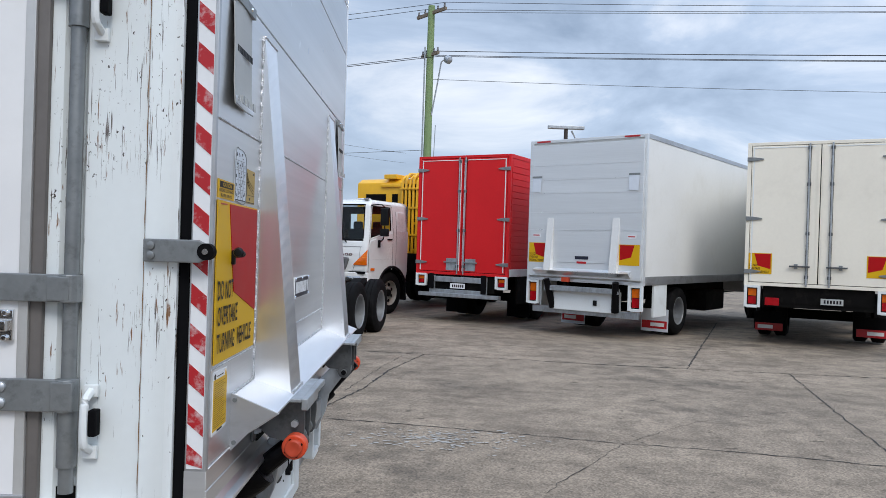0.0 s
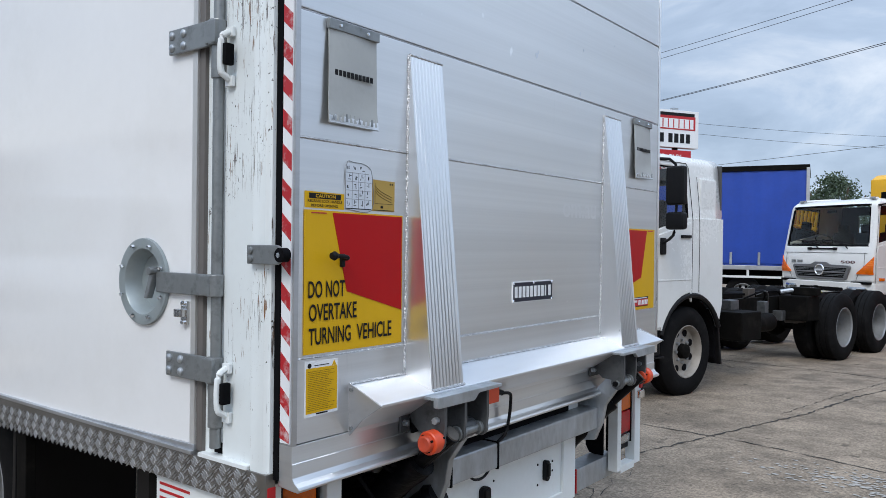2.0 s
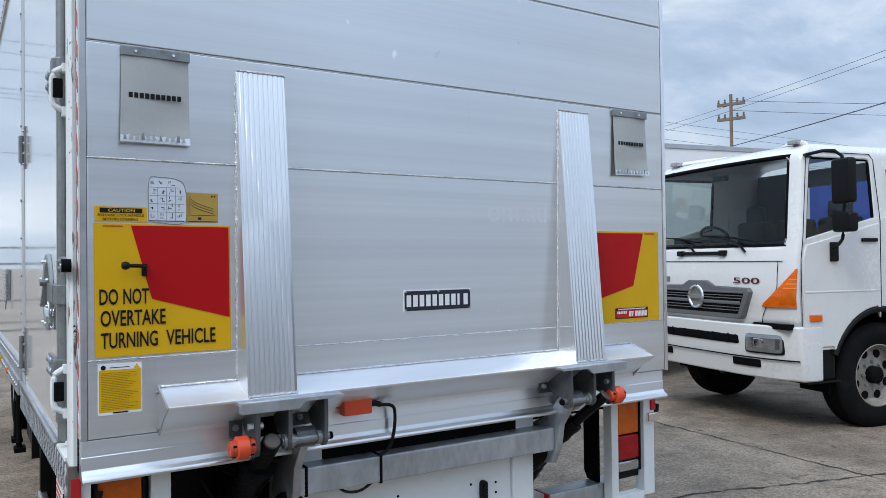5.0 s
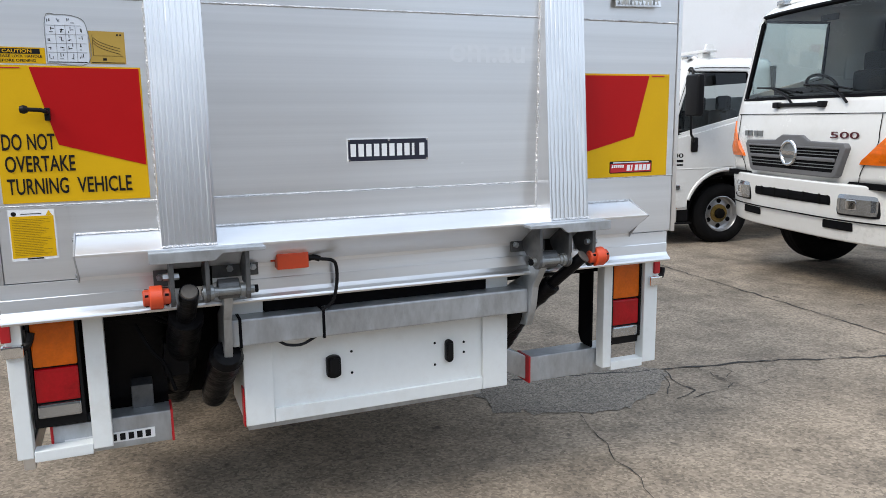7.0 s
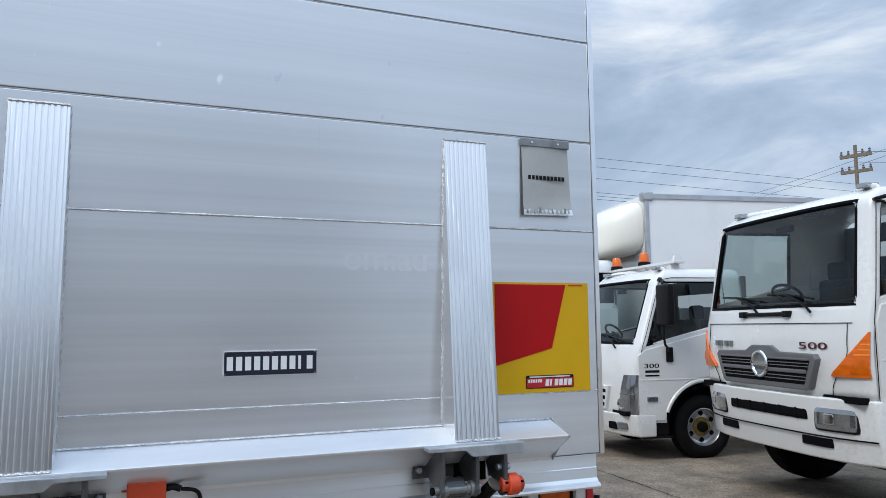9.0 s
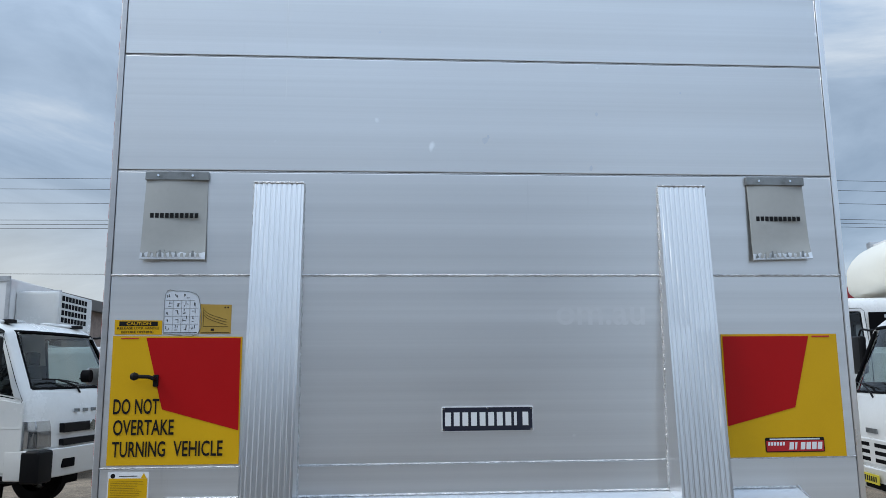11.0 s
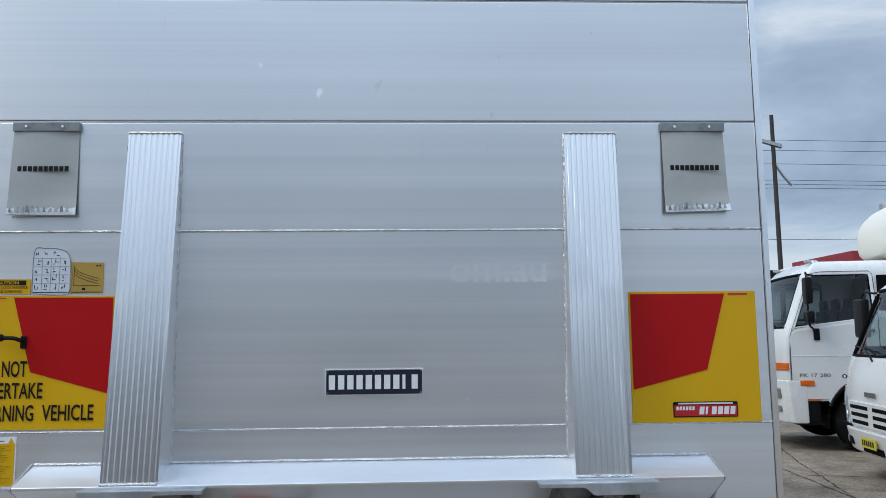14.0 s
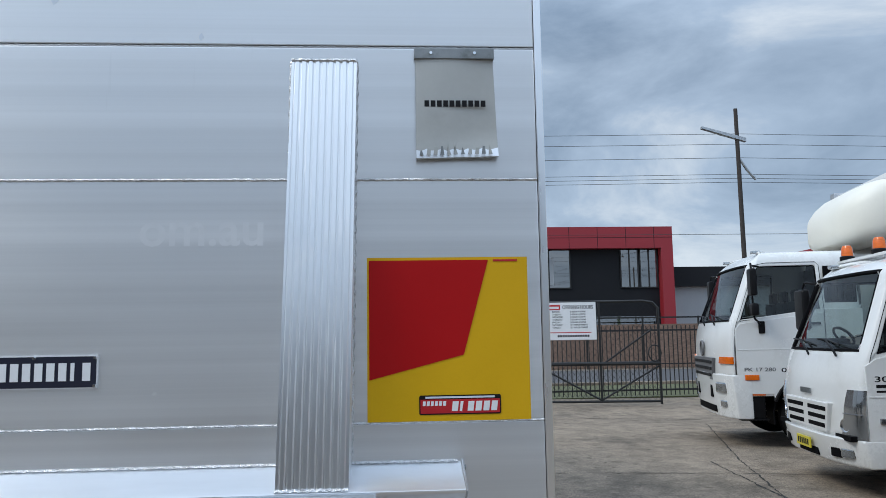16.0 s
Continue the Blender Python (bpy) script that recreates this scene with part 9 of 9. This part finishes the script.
crack([(-5.2, -0.9), (-9.0, -2.0)], 0.03, 15)
# patch of worn surface with bare stones
PATCH = [(-1.47, 3.11), (-1.29, 3.23), (-1.12, 3.33), (-0.99, 3.27), (-0.82, 3.01), (-0.7, 2.83), (-0.7, 2.63), (-0.72, 2.48), (-0.83, 2.27), (-0.91, 2.06), (-1.4, 2.1), (-1.6, 2.6)]
bm = bmesh.new()
rr = random.Random(3)
edge = []
for (xa, ya), (xb, yb3) in zip(PATCH, PATCH[1:] + PATCH[:1]):
    for q in range(5):
        u = q / 5
        px, py = xa + (xb - xa) * u + rr.gauss(0, 0.018), ya + (yb3 - ya) * u + rr.gauss(0, 0.018)
        edge.append(bm.verts.new((px, py, gz(px, py) + 0.0035)))
bm.faces.new(edge)
tagged(part("worn_patch", bm, "gravel", None), "worn patch of bare stones in the concrete", "patch", kind="structure")
# pale spilt paint
bm = bmesh.new()
rr = random.Random(12)
for i in range(260):
    cx, cy = 0.62 + rr.gauss(0, 0.36), 4.55 + rr.gauss(0, 0.17)
    r_ = rr.uniform(0.004, 0.018)
    k = rr.randint(5, 7)
    vs = [bm.verts.new((cx + r_ * rr.uniform(0.5, 1.5) * math.cos(2 * math.pi * j / k) * 1.5, cy + r_ * rr.uniform(0.5, 1.3) * math.sin(2 * math.pi * j / k), gz(cx, cy) + 0.0045)) for j in range(k)]
    bm.faces.new(vs)
tagged(part("paint_splash", bm, surf("pale_spilt_paint", (0.36, 0.34, 0.31), 0.7, 0, 0.2, 8, 60), None), "pale spilt paint flecks on the concrete", "stain", kind="stuff")

# ---- poles and wires ----
def pole(x, y, height, r, mat, label, arms, lamp=False):
    z0 = gz(x, y)
    t = root("power_pole", pose(x, y, z0), label, "pole")
    part("shaft", make(cyl, (0, 0, -0.2), (0, 0, height), r, r * 0.72, 14), mat, t)
    for (z, length, yaw) in arms:
        c, s = math.cos(radians(yaw)), math.sin(radians(yaw))
        bm = bmesh.new()
        hexa(bm, [(-c * length - s * 0.05, -s * length + c * 0.05, z - 0.06), (c * length - s * 0.05, s * length + c * 0.05, z - 0.06), (c * length + s * 0.05, s * length - c * 0.05, z - 0.06), (-c * length + s * 0.05, -s * length - c * 0.05, z - 0.06),
                  (-c * length - s * 0.05, -s * length + c * 0.05, z + 0.06), (c * length - s * 0.05, s * length + c * 0.05, z + 0.06), (c * length + s * 0.05, s * length - c * 0.05, z + 0.06), (-c * length + s * 0.05, -s * length - c * 0.05, z + 0.06)])
        cr_ = part("crossarm", bm, "wood_old", t)
        for q in (-0.9, -0.45, 0.45, 0.9):
            part("insulator", make(lathe, [(0.0, 0.03), (0.05, 0.05), (0.10, 0.03), (0.14, 0.045), (0.18, 0.0)], (c * length * q, s * length * q, z + 0.06), (0, 0, 1), 10), "grille", cr_)
    return t


def wires(name, starts, ends, sag, r, label):
    bm = bmesh.new()
    for a, b_ in zip(starts, ends):
        a, b_ = Vector(a), Vector(b_)
        pts = []
        for i in range(25):
            u = i / 24
            p = a.lerp(b_, u)
            p.z -= sag * 4 * u * (1 - u)
            pts.append(p)
        tube(bm, pts, r, 4)
    return tagged(part(name, bm, "wire", None), label, "cable", "overhead cables", kind="structure")


gp_ = pole(0.10, 29.5, 11.5, 0.19, "wood", "green treated timber power pole with crossarms and a street lamp", [(11.2, 0.95, -52), (9.5, 0.55, -52)])
bm = bmesh.new()
tube(bm, [(0.12, -0.10, 7.0), (0.35, -0.22, 8.4), (0.46, -0.28, 9.15), (0.62, -0.34, 9.25)], 0.03, 8)
arm_ = part("lamp_arm", bm, "galv", gp_, "grey street lamp arm")
part("lamp_head", make(lathe, [(0.0, 0.0), (0.02, 0.10), (0.10, 0.16), (0.26, 0.17), (0.33, 0.09), (0.36, 0)], (0.60, -0.36, 9.30), (0.75, -0.45, -0.45), 16), "galv", arm_)
bm = bmesh.new()
tube(bm, [(-0.22, -0.05, 0.0), (-0.22, -0.05, 9.8)], 0.035, 6)
tube(bm, [(0.16, -0.1, 4.0), (0.24, -0.14, 4.05), (0.26, -0.15, 5.0), (0.30, -0.17, 6.6)], 0.018, 6)
part("conduit", bm, "galv", gp_)
PT = lambda off, z: (0.15 + off * math.cos(radians(-52)), 29.5 + off * math.sin(radians(-52)), z + gz(0, 29.5))
HI, LO = [PT(-0.9, 11.45), PT(-0.4, 11.45), PT(0.9, 11.45)], [PT(-0.5, 9.75), PT(-0.2, 9.70), PT(0.2, 9.45), PT(0.5, 9.35)]
wires("power_lines", HI, [(46, 23.6, 11.5), (46, 23.2, 11.3), (46, 22.4, 11.1)], 0.25, 0.012, "dark high overhead cables")
wires("power_lines", LO, [(46, 23.6, 9.8), (46, 23.4, 9.7), (46, 23.0, 9.4), (46, 22.6, 9.3)], 0.25, 0.014, "dark overhead cables")
wires("power_lines", [PT(0, 8.5)], [(46, 24, 8.3)], 0.35, 0.010, "thin overhead cable")
wires("power_lines", HI[1:], [(-40, 44.7, 11.0), (-40, 43.4, 11.0)], 0.45, 0.013, "dark high overhead cables")
wires("power_lines", LO[2:], [(-40, 46.4, 9.0), (-40, 46.0, 8.9)], 0.4, 0.015, "dark overhead cables")
wires("power_lines", [PT(0, 5.3), PT(0, 5.0)], [(46, 40, 6.6), (46, 41, 6.3)], 0.3, 0.010, "thin overhead cables")
wires("power_lines", [PT(0, 5.6)], [(-40, 50, 6.3)], 0.3, 0.010, "thin overhead cable")
# small mast behind the white lorry
ms = root("mast", pose(5.1, 25.5, gz(5, 25)), "slim mast with a flat panel on top", "mast")
part("shaft", make(cyl, (0, 0, 0), (0, 0, 6.0), 0.09, 0.07, 12), "wood_burnt", ms)
part("panel", boxes((-0.65, 0.65, -0.10, 0.10, 6.0, 6.12)), "galv", ms, bevel=0.02)
part("brace", make(tube, [(0.05, 0, 5.1), (0.45, 0, 5.5), (0.2, 0, 5.95)], 0.03, 6), "galv", ms)
part("box", boxes((0.32, 0.48, -0.1, 0.1, 4.9, 5.7)), "galv", ms, bevel=0.02)

# ---- dealer's pylon sign ----
sg = root("pylon_sign", pose(-12.25, 32.35, gz(-13, 30) - 0.2, 0, 0, 60), "tall white and red dealer sign on steel posts", "sign")
part("post", boxes((-0.9, -0.7, -0.1, 0.1, 0, 8.0)), "chassis", sg, bevel=0.02)
part("post", boxes((0.7, 0.9, -0.1, 0.1, 0, 8.0)), "chassis", sg, bevel=0.02)
pn = part("sign_panel", boxes((-2.0, 2.0, -0.2, 0.2, 6.70, 8.42)), "tape_w", sg, "white sign panel with a red field and plain bars", 0.02)
part("side_return", boxes((-2.02, -1.99, -0.21, 0.21, 6.68, 8.44)), "chassis", pn)
part("red_field", boxes((-1.55, 1.80, -0.215, -0.2, 7.52, 8.15)), "tape_r", pn, bevel=0.004)
part("black_band", boxes((-1.5, 1.75, -0.212, -0.2, 8.15, 8.30)), "black_print", pn)
part("white_bar", boxes((-1.42, -0.45, -0.222, -0.21, 7.80, 8.02), (-0.30, 1.68, -0.222, -0.21, 7.58, 8.02)), "tape_w", pn)
part("red_stroke", boxes(*[(-0.08 + i * 0.30, -0.02 + i * 0.30, -0.226, -0.221, 7.60, 8.0) for i in range(6)]), "tape_r", pn)
part("number_bar", boxes(*[(-1.20 + i * 0.33 + (0.16 if i > 3 else 0), -0.97 + i * 0.33 + (0.16 if i > 3 else 0), -0.212, -0.2, 6.92, 7.34) for i in range(8)]), "black_print", pn)
lo_ = part("lower_panel", boxes((-1.5, 1.6, -0.18, 0.18, 5.3, 6.58)), "tape_r", sg, "red lower sign panel with white words", 0.02)
letters("lettering", "SALES", "tape_w", lo_, pose(-1.05, -0.186, 6.10, 90, 0, 0), 1.15, 0.28)
letters("lettering", "BUY", "tape_w", lo_, pose(0.35, -0.186, 6.10, 90, 0, 0), 0.7, 0.28)
letters("lettering", "CONSIGN", "tape_w", lo_, pose(-0.75, -0.186, 5.66, 90, 0, 0), 1.5, 0.28)
part("top_cap", boxes((-0.6, -0.3, -0.1, 0.1, 8.42, 8.54), (0.6, 0.9, -0.1, 0.1, 8.42, 8.54)), "galv", sg)

# ---- street side beyond the gate ----
gt = root("yard_gate", pose(-16.9, 8.62, gz(-17, 8)), "black chain wire gate with a bent top rail, open", "gate")
bm = bmesh.new()
tube(bm, [(0, 0, 0.05), (0, 0, 2.42), (-0.02, -0.12, 2.56), (-0.06, -0.35, 2.60), (-0.35, -2.9, 2.60)], 0.032, 8)
tube(bm, [(0, 0, 0.12), (-0.35, -2.9, 0.12)], 0.032, 8); tube(bm, [(0, 0, 1.05), (-0.35, -2.9, 1.05)], 0.05, 8)
tube(bm, [(-0.17, -1.45, 0.12), (-0.17, -1.45, 2.6)], 0.028, 8)
tube(bm, [(0, 0, 1.0), (-0.17, -1.45, 0.15)], 0.024, 8); tube(bm, [(-0.17, -1.45, 1.0), (-0.02, -0.15, 1.9)], 0.024, 8)
tube(bm, [(-0.17, -1.45, 0.15), (-0.35, -2.8, 0.9)], 0.024, 8)
tube(bm, [(0.0, -0.12 + 0.16 * math.cos(2 * math.pi * i / 16), 1.30 + 0.20 * math.sin(2 * math.pi * i / 16)) for i in range(17)], 0.018, 6)
part("gate_frame", bm, "fence", gt)
bm = bmesh.new()
for i in range(-14, 24):
    a = i * 0.13
    for sgn in (1, -1):
        y0, z0_, y1, z1_ = (a, 0.12, a + 2.0, 2.58) if sgn > 0 else (a, 2.58, a + 2.0, 0.12)
        lo, hi = max(0, -y0 / 2.0), min(1, (2.85 - y0) / 2.0)
        if hi > lo:
            tube(bm, [(-(y0 + 2 * lo) * 0.12, -(y0 + 2 * lo), z0_ + (z1_ - z0_) * lo), (-(y0 + 2 * hi) * 0.12, -(y0 + 2 * hi), z0_ + (z1_ - z0_) * hi)], 0.0035, 3)
tagged(part("chain_wire", bm, "fence", gt), "woven chain wire", kind="stuff")
hb = root("hours_board", pose(-17.105, 6.62, 1.38, 0, 0, -7), "white opening hours board on the gate", "sign")
part("board", boxes((0, 0.012, -0.85, 0.47, -0.02, 0.92)), "tape_w", hb, bevel=0.004)
letters("lettering", "OPENING", "black_print", hb, pose(0.0135, -0.36, 0.75, 90, 0, 90), 0.41, 0.10)
letters("lettering", "HOURS", "black_print", hb, pose(0.0135, 0.09, 0.75, 90, 0, 90), 0.31, 0.10)
part("red_badge", boxes((0.012, 0.0135, -0.82, -0.42, 0.73, 0.86)), "tape_r", hb)
part("white_bar", boxes((0.0135, 0.0145, -0.70, -0.45, 0.76, 0.82)), "tape_w", hb)
for i, d_ in enumerate(("MONDAY", "TUESDAY", "WEDNESDAY", "THURSDAY", "FRIDAY", "SATURDAY", "SUNDAY")):
    zz = 0.665 - i * 0.066
    letters("lettering", d_, "black_print", hb, pose(0.0135, -0.62, zz, 90, 0, 90), 0.024 * len(d_) + 0.06, 0.042)
    for w_, a_, b_2 in ((("8.30AM", -0.20, 0.16), ("4.30PM", 0.0, 0.16)) if i < 5 else (("BY", -0.20, 0.05), ("APPOINTMENT", -0.12, 0.32))):
        letters("lettering", w_, "black_print", hb, pose(0.0135, a_ + 0.03, zz, 90, 0, 90), b_2 * 1.1, 0.042)
part("red_line", boxes((0.012, 0.0135, -0.78, 0.34, 0.155, 0.175)), "tape_r", hb)
part("number_bar", boxes(*[(0.012, 0.0135, -0.50 + i * 0.062, -0.455 + i * 0.062, 0.05, 0.105) for i in range(13)]), "black_print", hb)
zf = gz(-20, 8)
# front fence with steel pickets
fc = root("street_fence", pose(-19.0, 0, zf), "black steel picket fence along the street", "fence")
part("rail", boxes((-0.02, 0.02, -14, 30, 1.85, 1.90), (-0.02, 0.02, -14, 30, 0.22, 0.27)), "fence", fc)
me_ = None
for i in range(150):
    y_ = 1.0 + i * 0.125
    if me_ is None:
        o_ = part("picket", boxes((-0.011, 0.011, -0.011, 0.011, 0.1, 2.0)), "fence", fc); me_ = o_.data
    else:
        o_ = new("picket", me_); o_.parent = fc; o_.matrix_parent_inverse = Matrix.Identity(4)
    o_.location = (0, y_, 0)
tagged(part("verge", boxes((-24.5, -19.4, -60, 60, zf - 0.3, zf + 0.03)), "grass", None), "strip of dry green grass", "grass", kind="structure")
tagged(part("road", boxes((-36, -25.0, -120, 120, zf - 0.3, zf + 0.02)), "asphalt", None), "grey asphalt street", "road", kind="structure")
tagged(part("kerb", boxes((-25.0, -24.5, -120, 120, zf - 0.3, zf + 0.12)), "concrete", None), "concrete kerb", "kerb", kind="structure")
f2 = root("far_fence", pose(-37.5, 0, zf), "dark chain wire fence across the street", "fence")
part("rail", boxes((-0.03, 0.03, -30, 60, 2.6, 2.68), (-0.03, 0.03, -30, 60, 0.2, 0.26)), "fence", f2)
part("brick_base", boxes((-0.9, -0.6, 6.0, 20.5, 0, 2.3)), "brick_red", f2)
part("post", boxes(*[(-0.04, 0.04, y_ - 0.04, y_ + 0.04, 0, 2.7) for y_ in range(-30, 60, 3)]), "fence", f2)
# red framed two-storey showroom
sb = root("red_showroom", pose(-45.0, 0, zf), "two-storey showroom with a red frame and charcoal front", "building")
ya, yb2 = 7.5, 19.5
part("wall", boxes((-8, -0.3, ya, yb2 - 0.2, 0, 8.0)), "black_bldg", sb, "charcoal cladding wall")
part("frame", boxes((-8, 0.35, ya - 2, yb2, 7.15, 8.5), (-8, 0.35, yb2 - 0.75, yb2, 0, 7.15)), "red_bldg", sb, "red metal cladding frame")
part("cladding_joint", boxes(*[(0.35, 0.355, ya + i * 1.8, ya + i * 1.8 + 0.03, 7.15, 8.5) for i in range(7)], (0.35, 0.355, ya - 2, yb2, 7.8, 7.83)), "black_bldg", sb)
for y0, y1 in ((10.3, 13.1), (16.25, 17.45), (17.5, 18.7)):
    w_ = part("window", boxes((-0.31, -0.24, y0, y1, 4.75, 7.1)), "glass_bldg", sb, "dark office window")
    part("window_frame", boxes((-0.3, -0.2, y0, y0 + 0.08, 4.75, 7.1), (-0.3, -0.2, y1 - 0.08, y1, 4.75, 7.1), (-0.3, -0.2, (y0 + y1) / 2 - 0.04, (y0 + y1) / 2 + 0.04, 4.75, 7.1), (-0.3, -0.2, y0, y1, 4.68, 4.75)), "fence", w_)
part("window", boxes((-0.31, -0.24, 14.0, 18.4, 0.3, 2.9)), "glass_bldg", sb, "dark shop window")
part("white_panel", boxes((-0.3, -0.22, 10.6, 12.0, 4.9, 6.6)), "grey_bldg", sb)
gb = root("grey_shed", pose(-48.0, 0, zf), "low grey commercial building beside the showroom", "building")
part("wall", boxes((-6, 0, 19.9, 62, 0, 4.9)), "grey_bldg", gb, "grey rendered wall")
part("fascia", boxes((-6, 0.4, 19.9, 62, 4.9, 6.2)), "black_bldg", gb, "charcoal fascia")
part("roof", boxes((-8, 0.3, 31, 62, 6.2, 7.5)), "red_bldg", gb, "red upper roof")
# dark stained pole by the gate
dp = pole(-24.2, 14.4, 9.85, 0.095, "wood_burnt", "slim dark street pole with a drooping arm", [])
bm = bmesh.new()
tube(bm, [(0, 0.05, 8.75), (0.0, -0.6, 8.9), (0.0, -1.25, 9.15)], 0.05, 6)
hexa(bm, [(-0.08, -1.3, 9.10), (0.08, -1.3, 9.10), (0.08, 0.30, 8.62), (-0.08, 0.30, 8.62), (-0.08, -1.3, 9.18), (0.08, -1.3, 9.18), (0.08, 0.30, 8.76), (-0.08, 0.30, 8.76)])
tube(bm, [(0, 0.05, 8.0), (0, 0.3, 7.6), (0, 0.6, 7.25)], 0.05, 6)
part("broken_arm", bm, "galv", dp)
W3 = [(-24.2, 14.4, z_) for z_ in (8.60, 8.22, 7.72, 7.12, 6.97, 6.83)]
for y_end in (-46, 74):
    wires("street_lines", W3, [(-24.2, y_end, p_[2] - 0.05) for p_ in W3], 0.22, 0.008, "overhead street cables")
wires("street_lines", [(-24.2, -20, 5.05)], [(-24.2, 60, 5.05)], 0.1, 0.008, "low overhead street cable")
# second timber pole further along
p8 = pole(-17.5, 26.0, 8.5, 0.085, "wood_old", "weathered timber power pole with crossarms", [(8.1, 0.55, 20), (7.5, 0.55, 20)])
W3 = [(-17.5, 26.0, 7.9), (-17.5, 26.0, 7.5)]
wires("street_lines", W3, [(-2, 60, 9.0), (-2, 60, 8.2)], 0.4, 0.009, "overhead cables beyond the timber pole")

# ---- far side of the yard, past the flank of the box truck ----
rf = root("reefer_lorry", pose(-12.47, -4.50, gz(-13, -6) + 0.15, 0, 0, 92), "white refrigerated box lorry with a grilled cooling unit", "truck")
part("box_body", boxes((-6.5, -1.3, -1.15, 1.15, 1.0, 3.35)), "white", rf, "", 0.02)
part("edge_trim", boxes((-6.5, -1.28, -1.17, -1.12, 3.28, 3.38), (-6.5, -1.28, 1.12, 1.17, 3.28, 3.38), (-1.33, -1.27, -1.17, -1.12, 1.0, 3.3), (-1.33, -1.27, 1.12, 1.17, 1.0, 3.3)), "alu_dull", rf)
cu = part("cooling_unit", boxes((-1.3, -0.55, -0.85, 0.85, 2.45, 3.15)), "white_paint", rf, "white cooling unit with a black grille", 0.05)
part("grille", boxes(*[(-0.552, -0.545, -0.72 + i * 0.16, -0.60 + i * 0.16, 2.60 + j * 0.13, 2.69 + j * 0.13) for i in range(8) for j in range(4)]), "rubber", cu)
part("cab_shell", boxes((-1.2, 0.4, -1.0, 1.0, 0.6, 2.15)), "white_paint", rf, "white cab of the refrigerated lorry", 0.12)
for yy, s in ((0.85, 1), (-0.85, -1)):
    wheel(rf, (-0.4, yy, 0.4), 0.4, 0.22, s, "rim"); wheel(rf, (-5.0, yy, 0.4), 0.4, 0.22, s, "rim")
cb = root("box_lorry", pose(-16.4, -9.8, gz(-14, -9) + 0.3, 0, 0, 60), "pale box lorry parked in the far row", "truck")
part("box_body", boxes((-6.0, 0.0, -1.2, 1.2, 1.0, 3.9)), "white", cb, "", 0.02)
part("edge_trim", boxes((-0.03, 0.02, -1.22, -1.16, 1.0, 3.9), (-0.03, 0.02, 1.16, 1.22, 1.0, 3.9), (-0.03, 0.02, -1.2, 1.2, 3.82, 3.94)), "red_bldg", cb)
part("badge", boxes((0.0, 0.012, 0.6, 0.95, 3.6, 3.72)), "tape_r", cb)
for yy, s in ((1.0, 1), (-1.0, -1)):
    wheel(cb, (-1.5, yy, 0.45), 0.45, 0.25, s, "rim")
wb = root("warehouse", pose(-40, -20, zf), "long low warehouse with a grey sheet roof", "building")
part("wall", boxes((-20, 17, -12, 5.2, 0, 5.2)), "brick_pale", wb, "pale brick wall")
bm = bmesh.new()
prism(bm, [(-12.4, 5.2), (5.6, 5.2), (5.6, 5.75), (-3.4, 6.9), (-12.4, 5.75)], "x", -20.4, 17.4)
part("roof", bm, "roofing", wb, "grey sheet roof")
nb = cab_truck(pose(-4.90, -3.50, gz(-4.9, -3.5), 0, 0, 90), "white light lorry parked beside its twin", W=1.97, L=1.7, axle=1.22, r=0.38, floor=0.80, style="fuso", rear_axles=(4.4,), chassis_len=5.6)

# ---- plain walls added unseen behind the camera: close the yard, darken panel reflections ----
for nm_, bx_ in (("unseen_wall_south", (-30, 48, -44.4, -44.0, -0.5, 5.0)), ("unseen_wall_east", (16.0, 16.4, -44, 6.5, -0.5, 5.2))):
    tagged(part(nm_, boxes(bx_), "roofing", None), "plain grey wall added out of view to darken reflections", "wall", kind="structure")

# ---- trees far behind the blue lorry ----
def tree(x, y, h_, w_, seed):
    rr = random.Random(seed)
    t = root("tree", pose(x, y, gz(x, y)), "dense dark green tree far behind the lorries", "tree", "far trees")
    bm = bmesh.new()
    cyl(bm, (0, 0, 0), (0.1, 0, h_ * 0.55), 0.28, 0.14, 10)
    for i in range(7):
        a = rr.uniform(0, 6.28)
        tube(bm, [(0.05, 0, h_ * rr.uniform(0.3, 0.5)), (math.cos(a) * w_ * 0.25, math.sin(a) * w_ * 0.25, h_ * 0.62), (math.cos(a) * w_ * 0.42, math.sin(a) * w_ * 0.42, h_ * rr.uniform(0.7, 0.88))], 0.06, 6)
    part("trunk", bm, "bark", t)
    verts, faces = [], []
    for c_ in range(60):
        a, q, zz = rr.uniform(0, 6.28), w_ * 0.5 * math.sqrt(rr.random()), h_ * rr.uniform(0.50, 0.98)
        q *= math.sin(max(0.15, min(1.0, (1.05 - zz / h_) * 2.4)) * 1.57)
        cx, cy = math.cos(a) * q, math.sin(a) * q
        for l_ in range(70):
            p = Vector((cx + rr.gauss(0, 0.38), cy + rr.gauss(0, 0.38), zz + rr.gauss(0, 0.28)))
            u = Vector((rr.gauss(0, 1), rr.gauss(0, 1), rr.gauss(0, 1))).normalized() * 0.12
            v = u.orthogonal().normalized() * 0.06
            k = len(verts)
            verts += [p - u, p + v, p + u, p - v]
            faces.append((k, k + 1, k + 2, k + 3))
    me = bpy.data.meshes.new("crown")
    me.from_pydata(verts, [], faces)
    me.materials.append(M["leaf"])
    o = new("crown", me); o.parent = t; o.matrix_parent_inverse = Matrix.Identity(4)
    tagged(o, "uneven crown of small dark leaves", kind="stuff")


for i, (x, y, h_, w_) in enumerate(((-10.6, 62, 7.3, 5.0), (-14.0, 66, 6.4, 8.0))):
    tree(x, y, h_, w_, 30 + i)
